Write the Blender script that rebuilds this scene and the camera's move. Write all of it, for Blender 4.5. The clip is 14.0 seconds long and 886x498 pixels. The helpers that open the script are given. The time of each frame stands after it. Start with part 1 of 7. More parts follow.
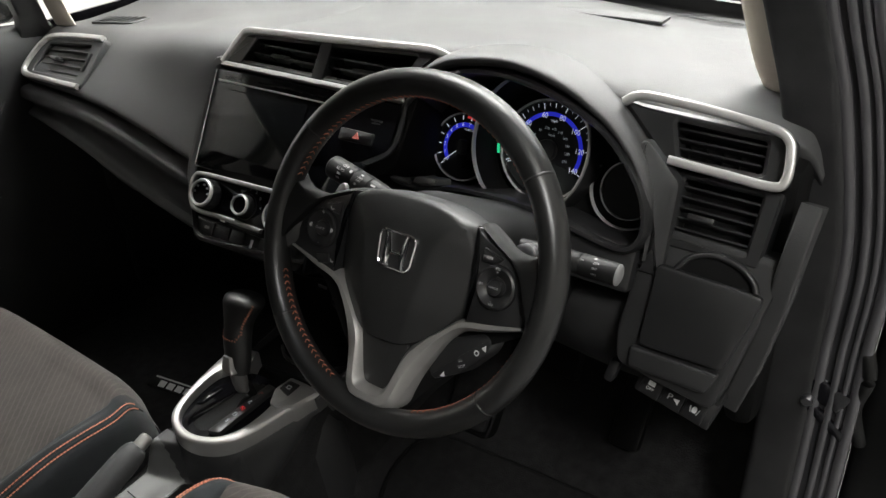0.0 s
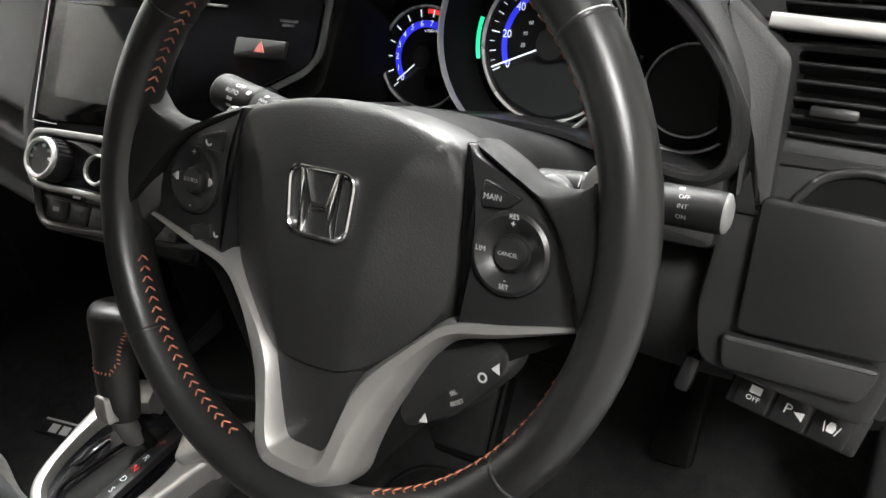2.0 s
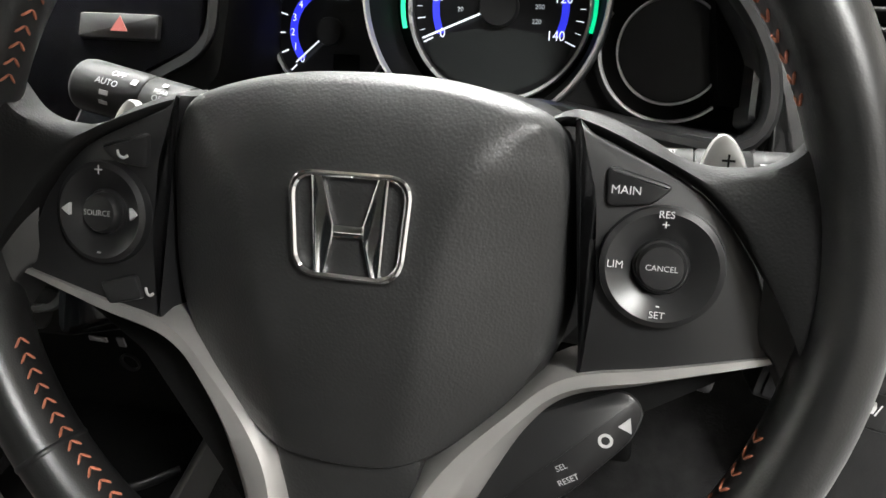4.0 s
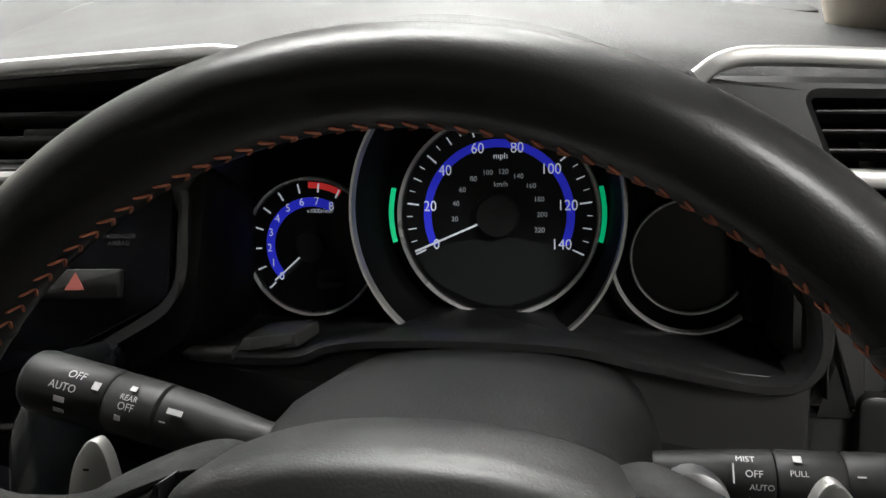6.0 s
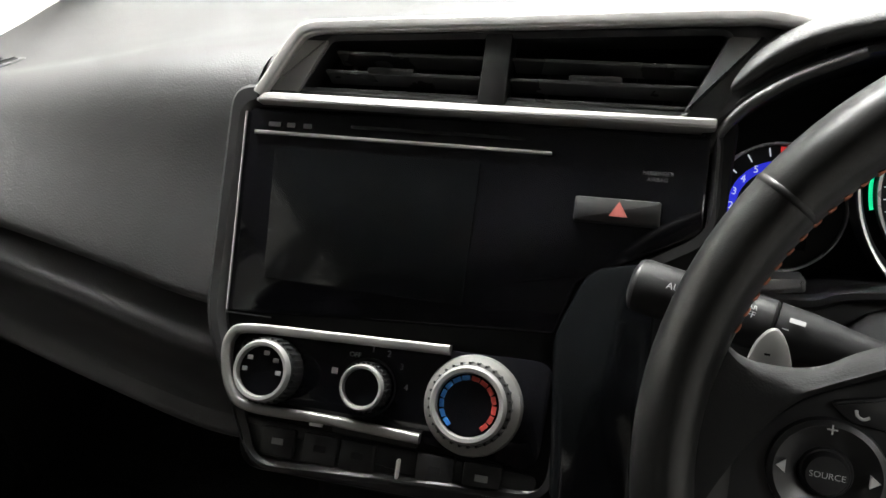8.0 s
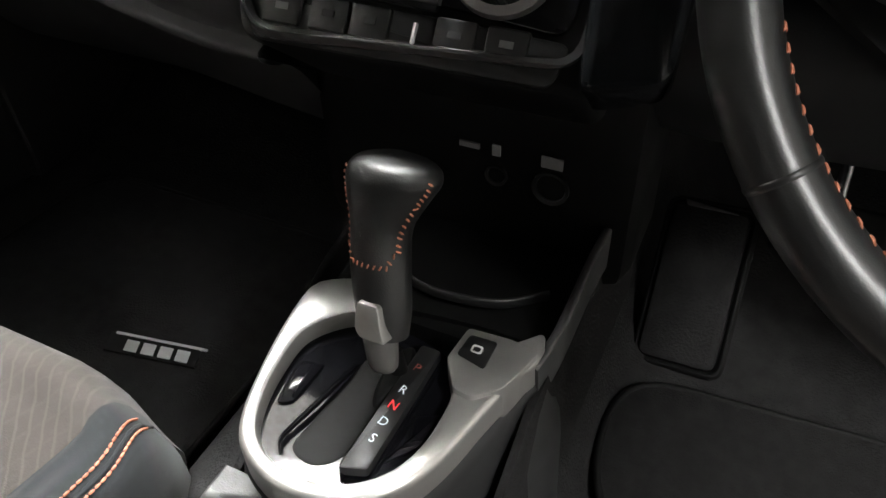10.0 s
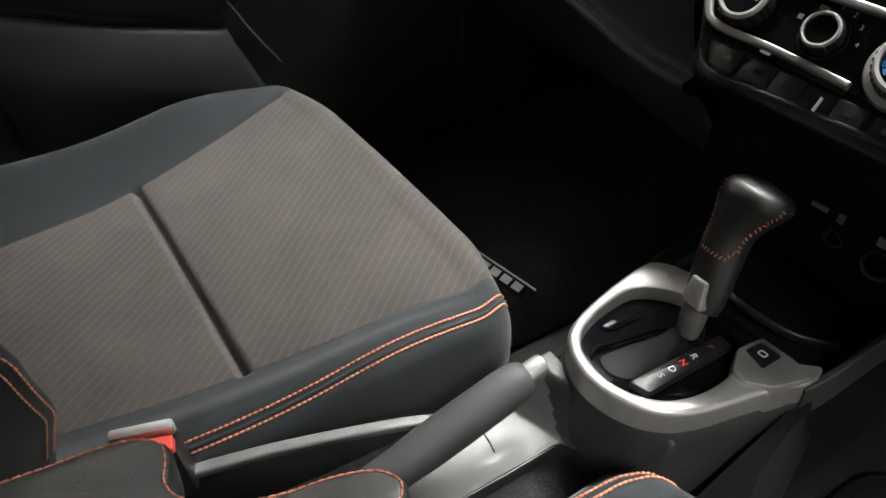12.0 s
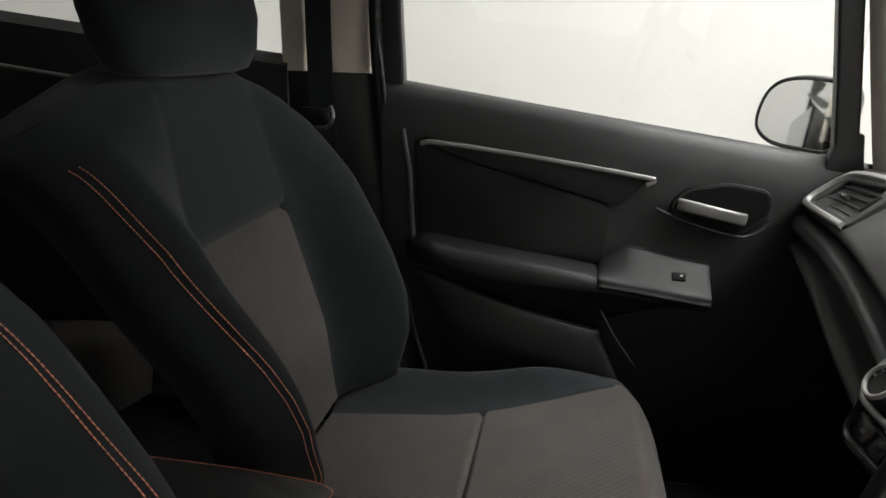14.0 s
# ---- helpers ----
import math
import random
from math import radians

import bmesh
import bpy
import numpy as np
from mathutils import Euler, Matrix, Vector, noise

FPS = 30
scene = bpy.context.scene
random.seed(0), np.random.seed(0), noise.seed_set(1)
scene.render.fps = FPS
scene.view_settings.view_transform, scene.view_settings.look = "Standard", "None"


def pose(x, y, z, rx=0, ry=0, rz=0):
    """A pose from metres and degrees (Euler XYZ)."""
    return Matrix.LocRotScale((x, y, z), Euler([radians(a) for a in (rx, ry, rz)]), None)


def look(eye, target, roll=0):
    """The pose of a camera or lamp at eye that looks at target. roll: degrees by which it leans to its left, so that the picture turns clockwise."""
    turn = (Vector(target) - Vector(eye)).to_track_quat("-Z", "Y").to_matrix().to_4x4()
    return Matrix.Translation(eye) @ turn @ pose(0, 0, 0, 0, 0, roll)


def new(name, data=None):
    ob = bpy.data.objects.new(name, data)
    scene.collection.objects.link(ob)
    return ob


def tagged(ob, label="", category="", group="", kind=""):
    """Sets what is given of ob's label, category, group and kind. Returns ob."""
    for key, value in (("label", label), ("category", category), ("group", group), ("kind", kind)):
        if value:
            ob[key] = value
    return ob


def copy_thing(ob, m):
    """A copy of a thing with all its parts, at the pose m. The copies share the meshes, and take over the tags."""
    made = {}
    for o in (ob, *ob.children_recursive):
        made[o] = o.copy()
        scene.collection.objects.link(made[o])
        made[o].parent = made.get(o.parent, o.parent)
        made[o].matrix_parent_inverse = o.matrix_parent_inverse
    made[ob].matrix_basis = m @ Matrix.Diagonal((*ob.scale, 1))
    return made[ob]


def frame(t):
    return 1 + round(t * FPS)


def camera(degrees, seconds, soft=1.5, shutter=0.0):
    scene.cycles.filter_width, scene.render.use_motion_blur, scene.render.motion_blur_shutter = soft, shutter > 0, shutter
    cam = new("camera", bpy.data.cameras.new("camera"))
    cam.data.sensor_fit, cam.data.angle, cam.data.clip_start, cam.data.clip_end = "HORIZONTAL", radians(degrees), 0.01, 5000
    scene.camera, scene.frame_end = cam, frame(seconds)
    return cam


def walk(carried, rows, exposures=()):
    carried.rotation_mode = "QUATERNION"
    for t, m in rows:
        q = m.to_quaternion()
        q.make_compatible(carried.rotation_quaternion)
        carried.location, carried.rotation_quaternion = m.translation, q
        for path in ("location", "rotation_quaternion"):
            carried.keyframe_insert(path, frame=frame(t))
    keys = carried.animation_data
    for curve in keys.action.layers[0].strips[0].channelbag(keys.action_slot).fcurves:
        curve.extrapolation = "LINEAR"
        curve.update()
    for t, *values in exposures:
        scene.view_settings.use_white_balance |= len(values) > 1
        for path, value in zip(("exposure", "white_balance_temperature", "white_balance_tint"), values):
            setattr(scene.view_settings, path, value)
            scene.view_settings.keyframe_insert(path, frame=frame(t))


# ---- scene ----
cam = camera(61.5, 14.0)
PATH = [
    (0, (0.785, -0.698, 1.102), (-0.262, 0.632, 0.037), -4.5),
    (0.5, (0.77, -0.677, 1.087), (-0.266, 0.664, 0.024), -5.1),
    (1, (0.735, -0.617, 1.033), (-0.286, 0.732, -0.034), -6.4),
    (1.5, (0.684, -0.538, 0.965), (-0.317, 0.817, -0.113), -7.4),
    (2, (0.622, -0.493, 0.91), (-0.344, 0.867, -0.194), -7.7),
    (2.2, (0.597, -0.482, 0.892), (-0.35, 0.882, -0.222), -7.6),
    (4.3, (0.459, -0.433, 0.863), (0.039, 1.158, -0.274), -4.1),
    (4.5, (0.457, -0.42, 0.881), (0.042, 1.194, -0.225), -4.4),
    (5, (0.455, -0.392, 0.901), (0.054, 1.266, -0.143), -5.1),
    (5.5, (0.458, -0.365, 0.91), (0.072, 1.315, -0.104), -5.8),
    (6, (0.423, -0.356, 0.919), (0.051, 1.338, -0.078), -6.0),
    (6.5, (0.332, -0.379, 0.941), (-0.064, 1.329, -0.021), -6.1),
    (7, (0.251, -0.432, 0.947), (-0.358, 1.232, 0.02), -6.6),
    (7.2, (0.233, -0.453, 0.953), (-0.429, 1.192, 0.027), -6.9),
    (9.3, (0.216, -0.488, 0.831), (-0.536, 1.003, -0.27), -4.1),
    (9.5, (0.219, -0.496, 0.816), (-0.516, 0.961, -0.34), -3.7),
    (10, (0.23, -0.52, 0.771), (-0.446, 0.819, -0.552), -2.2),
    (10.5, (0.239, -0.543, 0.747), (-0.41, 0.722, -0.659), -0.6),
    (11, (0.242, -0.575, 0.742), (-0.429, 0.669, -0.673), 2.9),
    (11.5, (0.244, -0.644, 0.774), (-0.621, 0.541, -0.586), 4.4),
    (12, (0.305, -0.699, 0.849), (-0.965, 0.189, -0.415), 2.5),
    (12.5, (0.35, -0.638, 0.895), (-1.22, -0.102, -0.224), 1.7),
    (13, (0.455, -0.569, 0.916), (-1.336, -0.414, 0.041), 1.4),
    (13.5, (0.528, -0.484, 0.919), (-1.336, -0.615, 0.206), 1.4),
    (14, (0.641, -0.468, 0.931), (-1.26, -0.784, 0.395), 1.5),
]
walk(cam, [(t, look(eye, target, roll)) for t, eye, target, roll in PATH], exposures=[(0, -0.38), (1, -0.15), (1.5, 0.2), (2, 0.70), (4.5, 0.95), (5.5, 0.05), (6.5, -0.90), (7, -0.85), (9.5, 1.6), (10, 1.0), (10.5, 0.90), (11, 0.80), (12, 0.50), (12.5, 0.75), (13, 0.55), (13.5, -0.3), (14, -0.75)])

# ---- light: a showroom with lamps on its ceiling ----
world = bpy.data.worlds.new("showroom_air")
world.use_nodes = True
world.node_tree.nodes["Background"].inputs["Color"].default_value = (0.9, 0.95, 1.0, 1)
world.node_tree.nodes["Background"].inputs["Strength"].default_value = 0.20
scene.world = world


def area_lamp(name, eye, target, sx, sy, watts, colour=(0.985, 0.985, 0.955)):
    data = bpy.data.lights.new(name, "AREA")
    data.shape, data.size, data.size_y, data.energy, data.color = "RECTANGLE", sx, sy, watts, colour
    ob = new(name, data)
    ob.matrix_world = look(eye, target)
    return ob


area_lamp("ceiling_lamp", (-0.45, 1.10, 2.88), (0.0, 0.0, 0.5), 2.4, 0.16, 270)
area_lamp("ceiling_lamp", (1.75, -1.2, 2.88), (0.5, -0.2, 0.6), 0.5, 1.2, 115)
area_lamp("ceiling_lamp", (0.2, 5.0, 2.88), (-0.2, -0.9, 0.7), 2.4, 0.5, 370)
area_lamp("ceiling_lamp", (-1.9, -0.8, 2.88), (-2.5, -0.8, 0.6), 0.5, 3.0, 10)
area_lamp("ceiling_lamp", (-1.2, -5.2, 2.88), (-1.2, -6.9, 0.8), 2.0, 0.6, 90)

# ---- tools ----
def part(name, bm, mat, parent=None, label="", smooth=True, sharp=38, kind=""):
    """One mesh object from a bmesh, under a thing or a part."""
    bmesh.ops.recalc_face_normals(bm, faces=bm.faces)
    if smooth:
        for f in bm.faces:
            f.smooth = True
        for e in bm.edges:
            if len(e.link_faces) == 2 and e.calc_face_angle(0) > radians(sharp):
                e.smooth = False
    me = bpy.data.meshes.new(name)
    bm.to_mesh(me)
    bm.free()
    ob = new(name, me)
    if mat:
        me.materials.append(mat)
    if parent:
        ob.parent = parent
    return tagged(ob, label=label, kind=kind)


def thing(name, label, category, m=None, group="", kind=""):
    ob = new(name)
    ob.empty_display_size = 0.02
    if m is not None:
        ob.matrix_world = m
    return tagged(ob, label, category, group, kind)


def basis(o, x, n):
    """A pose with x to the right along a face, z out of the face."""
    n = Vector(n).normalized()
    x = (Vector(x) - n * Vector(x).dot(n)).normalized()
    u = n.cross(x)
    m = Matrix((x, u, n)).transposed().to_4x4()
    m.translation = Vector(o)
    return m


def spline(pts, n, closed=False):
    """Catmull-Rom through points of any size, n steps a span."""
    pts = [np.array(p, float) for p in pts]
    k = len(pts)
    out = []
    for i in range(k if closed else k - 1):
        p1, p2 = pts[i], pts[(i + 1) % k]
        p0 = pts[i - 1] if closed or i else 2 * p1 - p2
        p3 = pts[(i + 2) % k] if closed or i + 2 < k else 2 * p2 - p1
        for j in range(n):
            t = j / n
            out.append(0.5 * (2 * p1 + (p2 - p0) * t + (2 * p0 - 5 * p1 + 4 * p2 - p3) * t * t + (3 * p1 - p0 - 3 * p2 + p3) * t**3))
    if not closed:
        out.append(pts[-1])
    return out


def rounded(pts, r, n=5):
    """A polygon's outline with rounded corners; r: one radius, or one for each corner."""
    out = []
    k = len(pts)
    rr = r if isinstance(r, (list, tuple)) else [r] * k
    for i in range(k):
        p, a, b = Vector(pts[i]), Vector(pts[i - 1]), Vector(pts[(i + 1) % k])
        da, db = (a - p), (b - p)
        q = min(rr[i], da.length * 0.48, db.length * 0.48)
        if q < 1e-6:
            out.append(tuple(p))
            continue
        s, e = p + da.normalized() * q, p + db.normalized() * q
        for j in range(n + 1):
            t = j / n
            out.append(tuple(s * (1 - t) ** 2 + p * 2 * t * (1 - t) + e * t * t))
    return out


def circle(r, n=32, c=(0, 0), a0=0.0, a1=360.0, ry=None):
    full = abs(a1 - a0) > 359.9
    m = n if full else n + 1
    return [(c[0] + r * math.cos(radians(a0 + (a1 - a0) * i / n)), c[1] + (ry or r) * math.sin(radians(a0 + (a1 - a0) * i / n))) for i in range(m)]


def loft(rings, closed=True, caps=True, bm=None):
    """Skin between rows of points of one length."""
    bm = bm or bmesh.new()
    vs = [[bm.verts.new(Vector(p)) for p in ring] for ring in rings]
    k = len(vs[0])
    for a, b in zip(vs, vs[1:]):
        for i in range(k if closed else k - 1):
            j = (i + 1) % k
            bm.faces.new((a[i], a[j], b[j], b[i]))
    if caps and closed:
        bm.faces.new(vs[0][::-1])
        bm.faces.new(vs[-1])
    return bm


def prism(outline, z0, z1, bevel=0.0, seg=2, bm=None, crown=0.0):
    """A plate with the outline (x, y), from z0 to z1, its front edge rounded by bevel."""
    bm = bm or bmesh.new()
    c = np.mean(np.array(outline, float), axis=0)
    size = max(np.ptp(np.array(outline, float), axis=0))
    rings = [[(x, y, z0) for x, y in outline]]
    if bevel:
        k = 1 - 2 * bevel / size
        ins = inset(outline, bevel)
        mid = inset(outline, bevel * 0.3)
        rings += [[(x, y, z1 - bevel) for x, y in outline], [(x, y, z1 - bevel * 0.3) for x, y in mid], [(x, y, z1) for x, y in ins]]
    else:
        rings += [[(x, y, z1) for x, y in outline]]
    return loft(rings, bm=bm)


def inset(outline, d):
    """The outline moved inwards by d (for gently shaped outlines)."""
    p = np.array(outline, float)
    area = sum(p[i - 1][0] * p[i][1] - p[i][0] * p[i - 1][1] for i in range(len(p)))
    s = 1 if area > 0 else -1
    t = np.roll(p, -1, 0) - np.roll(p, 1, 0)
    t /= np.maximum(np.linalg.norm(t, axis=1, keepdims=True), 1e-9)
    return [tuple(q) for q in p + s * d * np.stack([-t[:, 1], t[:, 0]], 1)]


def frame_ring(outer, inner, z0, z1, bevel=0.002, bm=None):
    """A closed frame between two outlines of the same number of points."""
    o2, i2 = inset(outer, bevel), inset(inner, -bevel)
    rings = [[(x, y, z0) for x, y in outer], [(x, y, z1 - bevel) for x, y in outer], [(x, y, z1) for x, y in o2],
             [(x, y, z1) for x, y in i2], [(x, y, z1 - bevel) for x, y in inner], [(x, y, z0) for x, y in inner]]
    bm = loft(rings + [rings[0]], caps=False, bm=bm)
    bmesh.ops.remove_doubles(bm, verts=bm.verts, dist=1e-6)
    return bm


def box(c, s, bevel=0.0, seg=2, bm=None, m=None):
    bm2 = bmesh.new()
    bmesh.ops.create_cube(bm2, size=1)
    bmesh.ops.scale(bm2, vec=Vector(s), verts=bm2.verts)
    if bevel:
        bmesh.ops.bevel(bm2, geom=bm2.edges[:], offset=min(bevel, min(s) * 0.49), segments=seg, affect="EDGES", profile=0.5)
    if m is not None:
        bmesh.ops.transform(bm2, matrix=m, verts=bm2.verts)
    bmesh.ops.translate(bm2, vec=Vector(c), verts=bm2.verts)
    return join(bm, bm2)


def join(bm, other, m=None):
    """Adds a second bmesh to the first."""
    if m is not None:
        bmesh.ops.transform(other, matrix=m, verts=other.verts)
    if bm is None:
        return other
    me = bpy.data.meshes.new("joined")
    other.to_mesh(me)
    other.free()
    bm.from_mesh(me)
    bpy.data.meshes.remove(me)
    return bm


def revolve(profile, n=40, a0=0.0, a1=360.0, c=(0, 0, 0), bm=None):
    """A profile of (radius, z) turned round z."""
    full = abs(a1 - a0) > 359.9
    rings = [[(c[0] + r * math.cos(radians(a0 + (a1 - a0) * i / n)), c[1] + r * math.sin(radians(a0 + (a1 - a0) * i / n)), c[2] + z) for r, z in profile]
             for i in range(n if full else n + 1)]
    out = loft(rings + [rings[0]] if full else rings, closed=False, caps=False, bm=bm)
    bmesh.ops.remove_doubles(out, verts=out.verts, dist=1e-6)
    return out


def sweep(path, section, up=(0, 0, 1), closed=False, scale=None, bm=None):
    """A closed section (x across, y along up) carried along a path."""
    p = [Vector(q) for q in path]
    k = len(p)
    rings = []
    for i in range(k):
        a = p[i - 1] if closed or i else p[i]
        b = p[(i + 1) % k] if closed or i < k - 1 else p[i]
        t = (b - a).normalized()
        u = Vector(up)
        side = t.cross(u).normalized()
        v = side.cross(t).normalized()
        s = scale[i] if scale else 1.0
        rings.append([p[i] + side * (x * s) + v * (y * s) for x, y in section])
    if closed:
        out = loft(rings + [rings[0]], caps=False, bm=bm)
        bmesh.ops.remove_doubles(out, verts=out.verts, dist=1e-6)
        return out
    return loft(rings, bm=bm)


def sheet(grid, thick=0.0, bm=None):
    """A skin over rows of points; with thick it gets a back."""
    out = loft(grid, closed=False, caps=False, bm=bm)
    if thick:
        bmesh.ops.recalc_face_normals(out, faces=out.faces)
        bmesh.ops.solidify(out, geom=out.faces[:], thickness=thick)
    return out


def smooth_grid(rows, nu, nv):
    """Rows of control points made finer both ways by splines."""
    fine = [spline(r, nu) for r in rows]
    cols = [spline([r[i] for r in fine], nv) for i in range(len(fine[0]))]
    return [[tuple(c[j]) for c in cols] for j in range(len(cols[0]))]


def capsules(bm, a, b, r, n=6):
    """A short thread from a to b, for stitches."""
    a, b = Vector(a), Vector(b)
    d = (b - a).normalized()
    s = d.orthogonal().normalized()
    v = d.cross(s)
    rings = []
    for t, k in ((0, 0.35), (0.2, 1), (0.8, 1), (1, 0.35)):
        c = a.lerp(b, t)
        rings.append([c + (s * math.cos(w) + v * math.sin(w)) * r * k for w in [2 * math.pi * i / n for i in range(n)]])
    return loft(rings, bm=bm)


def stitch_row(path, length, gap, r, bm=None):
    """Stitches along a line of points."""
    bm = bm or bmesh.new()
    p = [Vector(q) for q in path]
    run = [0.0]
    for a, b in zip(p, p[1:]):
        run.append(run[-1] + (b - a).length)

    def at(s):
        for i in range(len(p) - 1):
            if s <= run[i + 1]:
                return p[i].lerp(p[i + 1], (s - run[i]) / max(run[i + 1] - run[i], 1e-9))
        return p[-1]
    s = 0.0
    while s + length < run[-1]:
        capsules(bm, at(s), at(s + length), r)
        s += length + gap
    return bm


WORDS = {}


def lettering(text, size, parent, at, mat, name="lettering", label="", turn=0.0, squeeze=1.0):
    """Flat letters on a face, centred at (x, y, z) of their parent."""
    if text not in WORDS:
        cu = bpy.data.curves.new("letters", "FONT")
        cu.body, cu.align_x, cu.align_y, cu.resolution_u = text, "CENTER", "CENTER", 3
        ob = bpy.data.objects.new("letters", cu)
        scene.collection.objects.link(ob)
        WORDS[text] = bpy.data.meshes.new_from_object(ob.evaluated_get(bpy.context.evaluated_depsgraph_get()))
        bpy.data.objects.remove(ob)
        bpy.data.curves.remove(cu)
    me = WORDS[text].copy()
    me.name = name
    me.materials.clear()
    me.materials.append(mat)
    ob = new(name, me)
    ob.parent = parent
    ob.matrix_local = Matrix.Translation(at) @ Matrix.Rotation(radians(turn), 4, "Z") @ Matrix.Diagonal((size * squeeze, size, size, 1))
    return tagged(ob, label=label)


# ---- materials ----
def material(name, colour, rough=0.5, metal=0.0, grain=0.0, grain_size=0.002, kind="noise", vary=0.15, vary_size=0.05, spec=0.5, coat=0.0, sheen=0.0, second=None, rough_vary=0.08):
    """A surface: base colour with variation at two scales, and a fine relief."""
    m = bpy.data.materials.new(name)
    m.use_nodes = True
    nt = m.node_tree
    b = nt.nodes["Principled BSDF"]
    b.inputs["Roughness"].default_value, b.inputs["Metallic"].default_value = rough, metal
    b.inputs["Specular IOR Level"].default_value, b.inputs["Coat Weight"].default_value = spec, coat
    b.inputs["Sheen Weight"].default_value = sheen
    co = nt.nodes.new("ShaderNodeTexCoord")
    n1 = nt.nodes.new("ShaderNodeTexNoise")
    n1.inputs["Scale"].default_value, n1.inputs["Detail"].default_value = 1 / vary_size, 5
    nt.links.new(co.outputs["Object"], n1.inputs["Vector"])
    mix = nt.nodes.new("ShaderNodeMix")
    mix.data_type = "RGBA"
    c = Vector(colour)
    two = Vector(second) if second else c * (1 + vary)
    mix.inputs["A"].default_value = (*(c * (1 - vary) if not second else c), 1)
    mix.inputs["B"].default_value = (*two, 1)
    ramp = nt.nodes.new("ShaderNodeMapRange")
    ramp.inputs["From Min"].default_value, ramp.inputs["From Max"].default_value = 0.3, 0.7
    nt.links.new(n1.outputs["Fac"], ramp.inputs["Value"])
    nt.links.new(ramp.outputs["Result"], mix.inputs["Factor"])
    nt.links.new(mix.outputs["Result"], b.inputs["Base Color"])
    rr = nt.nodes.new("ShaderNodeMapRange")
    rr.inputs["To Min"].default_value, rr.inputs["To Max"].default_value = max(rough - rough_vary, 0.02), min(rough + rough_vary, 1)
    nt.links.new(n1.outputs["Fac"], rr.inputs["Value"])
    nt.links.new(rr.outputs["Result"], b.inputs["Roughness"])
    if grain:
        if kind == "noise":
            g = nt.nodes.new("ShaderNodeTexNoise")
            g.inputs["Scale"].default_value, g.inputs["Detail"].default_value = 1 / grain_size, 3
            out = g.outputs["Fac"]
        else:
            g = nt.nodes.new("ShaderNodeTexVoronoi")
            g.feature = "SMOOTH_F1"
            g.inputs["Scale"].default_value = 1 / grain_size
            out = g.outputs["Distance"]
        nt.links.new(co.outputs["Object"], g.inputs["Vector"])
        bump = nt.nodes.new("ShaderNodeBump")
        bump.inputs["Strength"].default_value, bump.inputs["Distance"].default_value = grain, grain_size * 0.4
        nt.links.new(out, bump.inputs["Height"])
        nt.links.new(bump.outputs["Normal"], b.inputs["Normal"])
    return m


def glowing(name, colour, strength):
    m = bpy.data.materials.new(name)
    m.use_nodes = True
    b = m.node_tree.nodes["Principled BSDF"]
    b.inputs["Base Color"].default_value = (*colour, 1)
    b.inputs["Emission Color"].default_value, b.inputs["Emission Strength"].default_value = (*colour, 1), strength
    b.inputs["Roughness"].default_value = 0.5
    return m


def clear(name, tint=(1, 1, 1), rough=0.0):
    m = bpy.data.materials.new(name)
    m.use_nodes = True
    b = m.node_tree.nodes["Principled BSDF"]
    b.inputs["Base Color"].default_value = (*tint, 1)
    b.inputs["Transmission Weight"].default_value, b.inputs["Roughness"].default_value, b.inputs["IOR"].default_value = 1.0, rough, 1.45
    return m


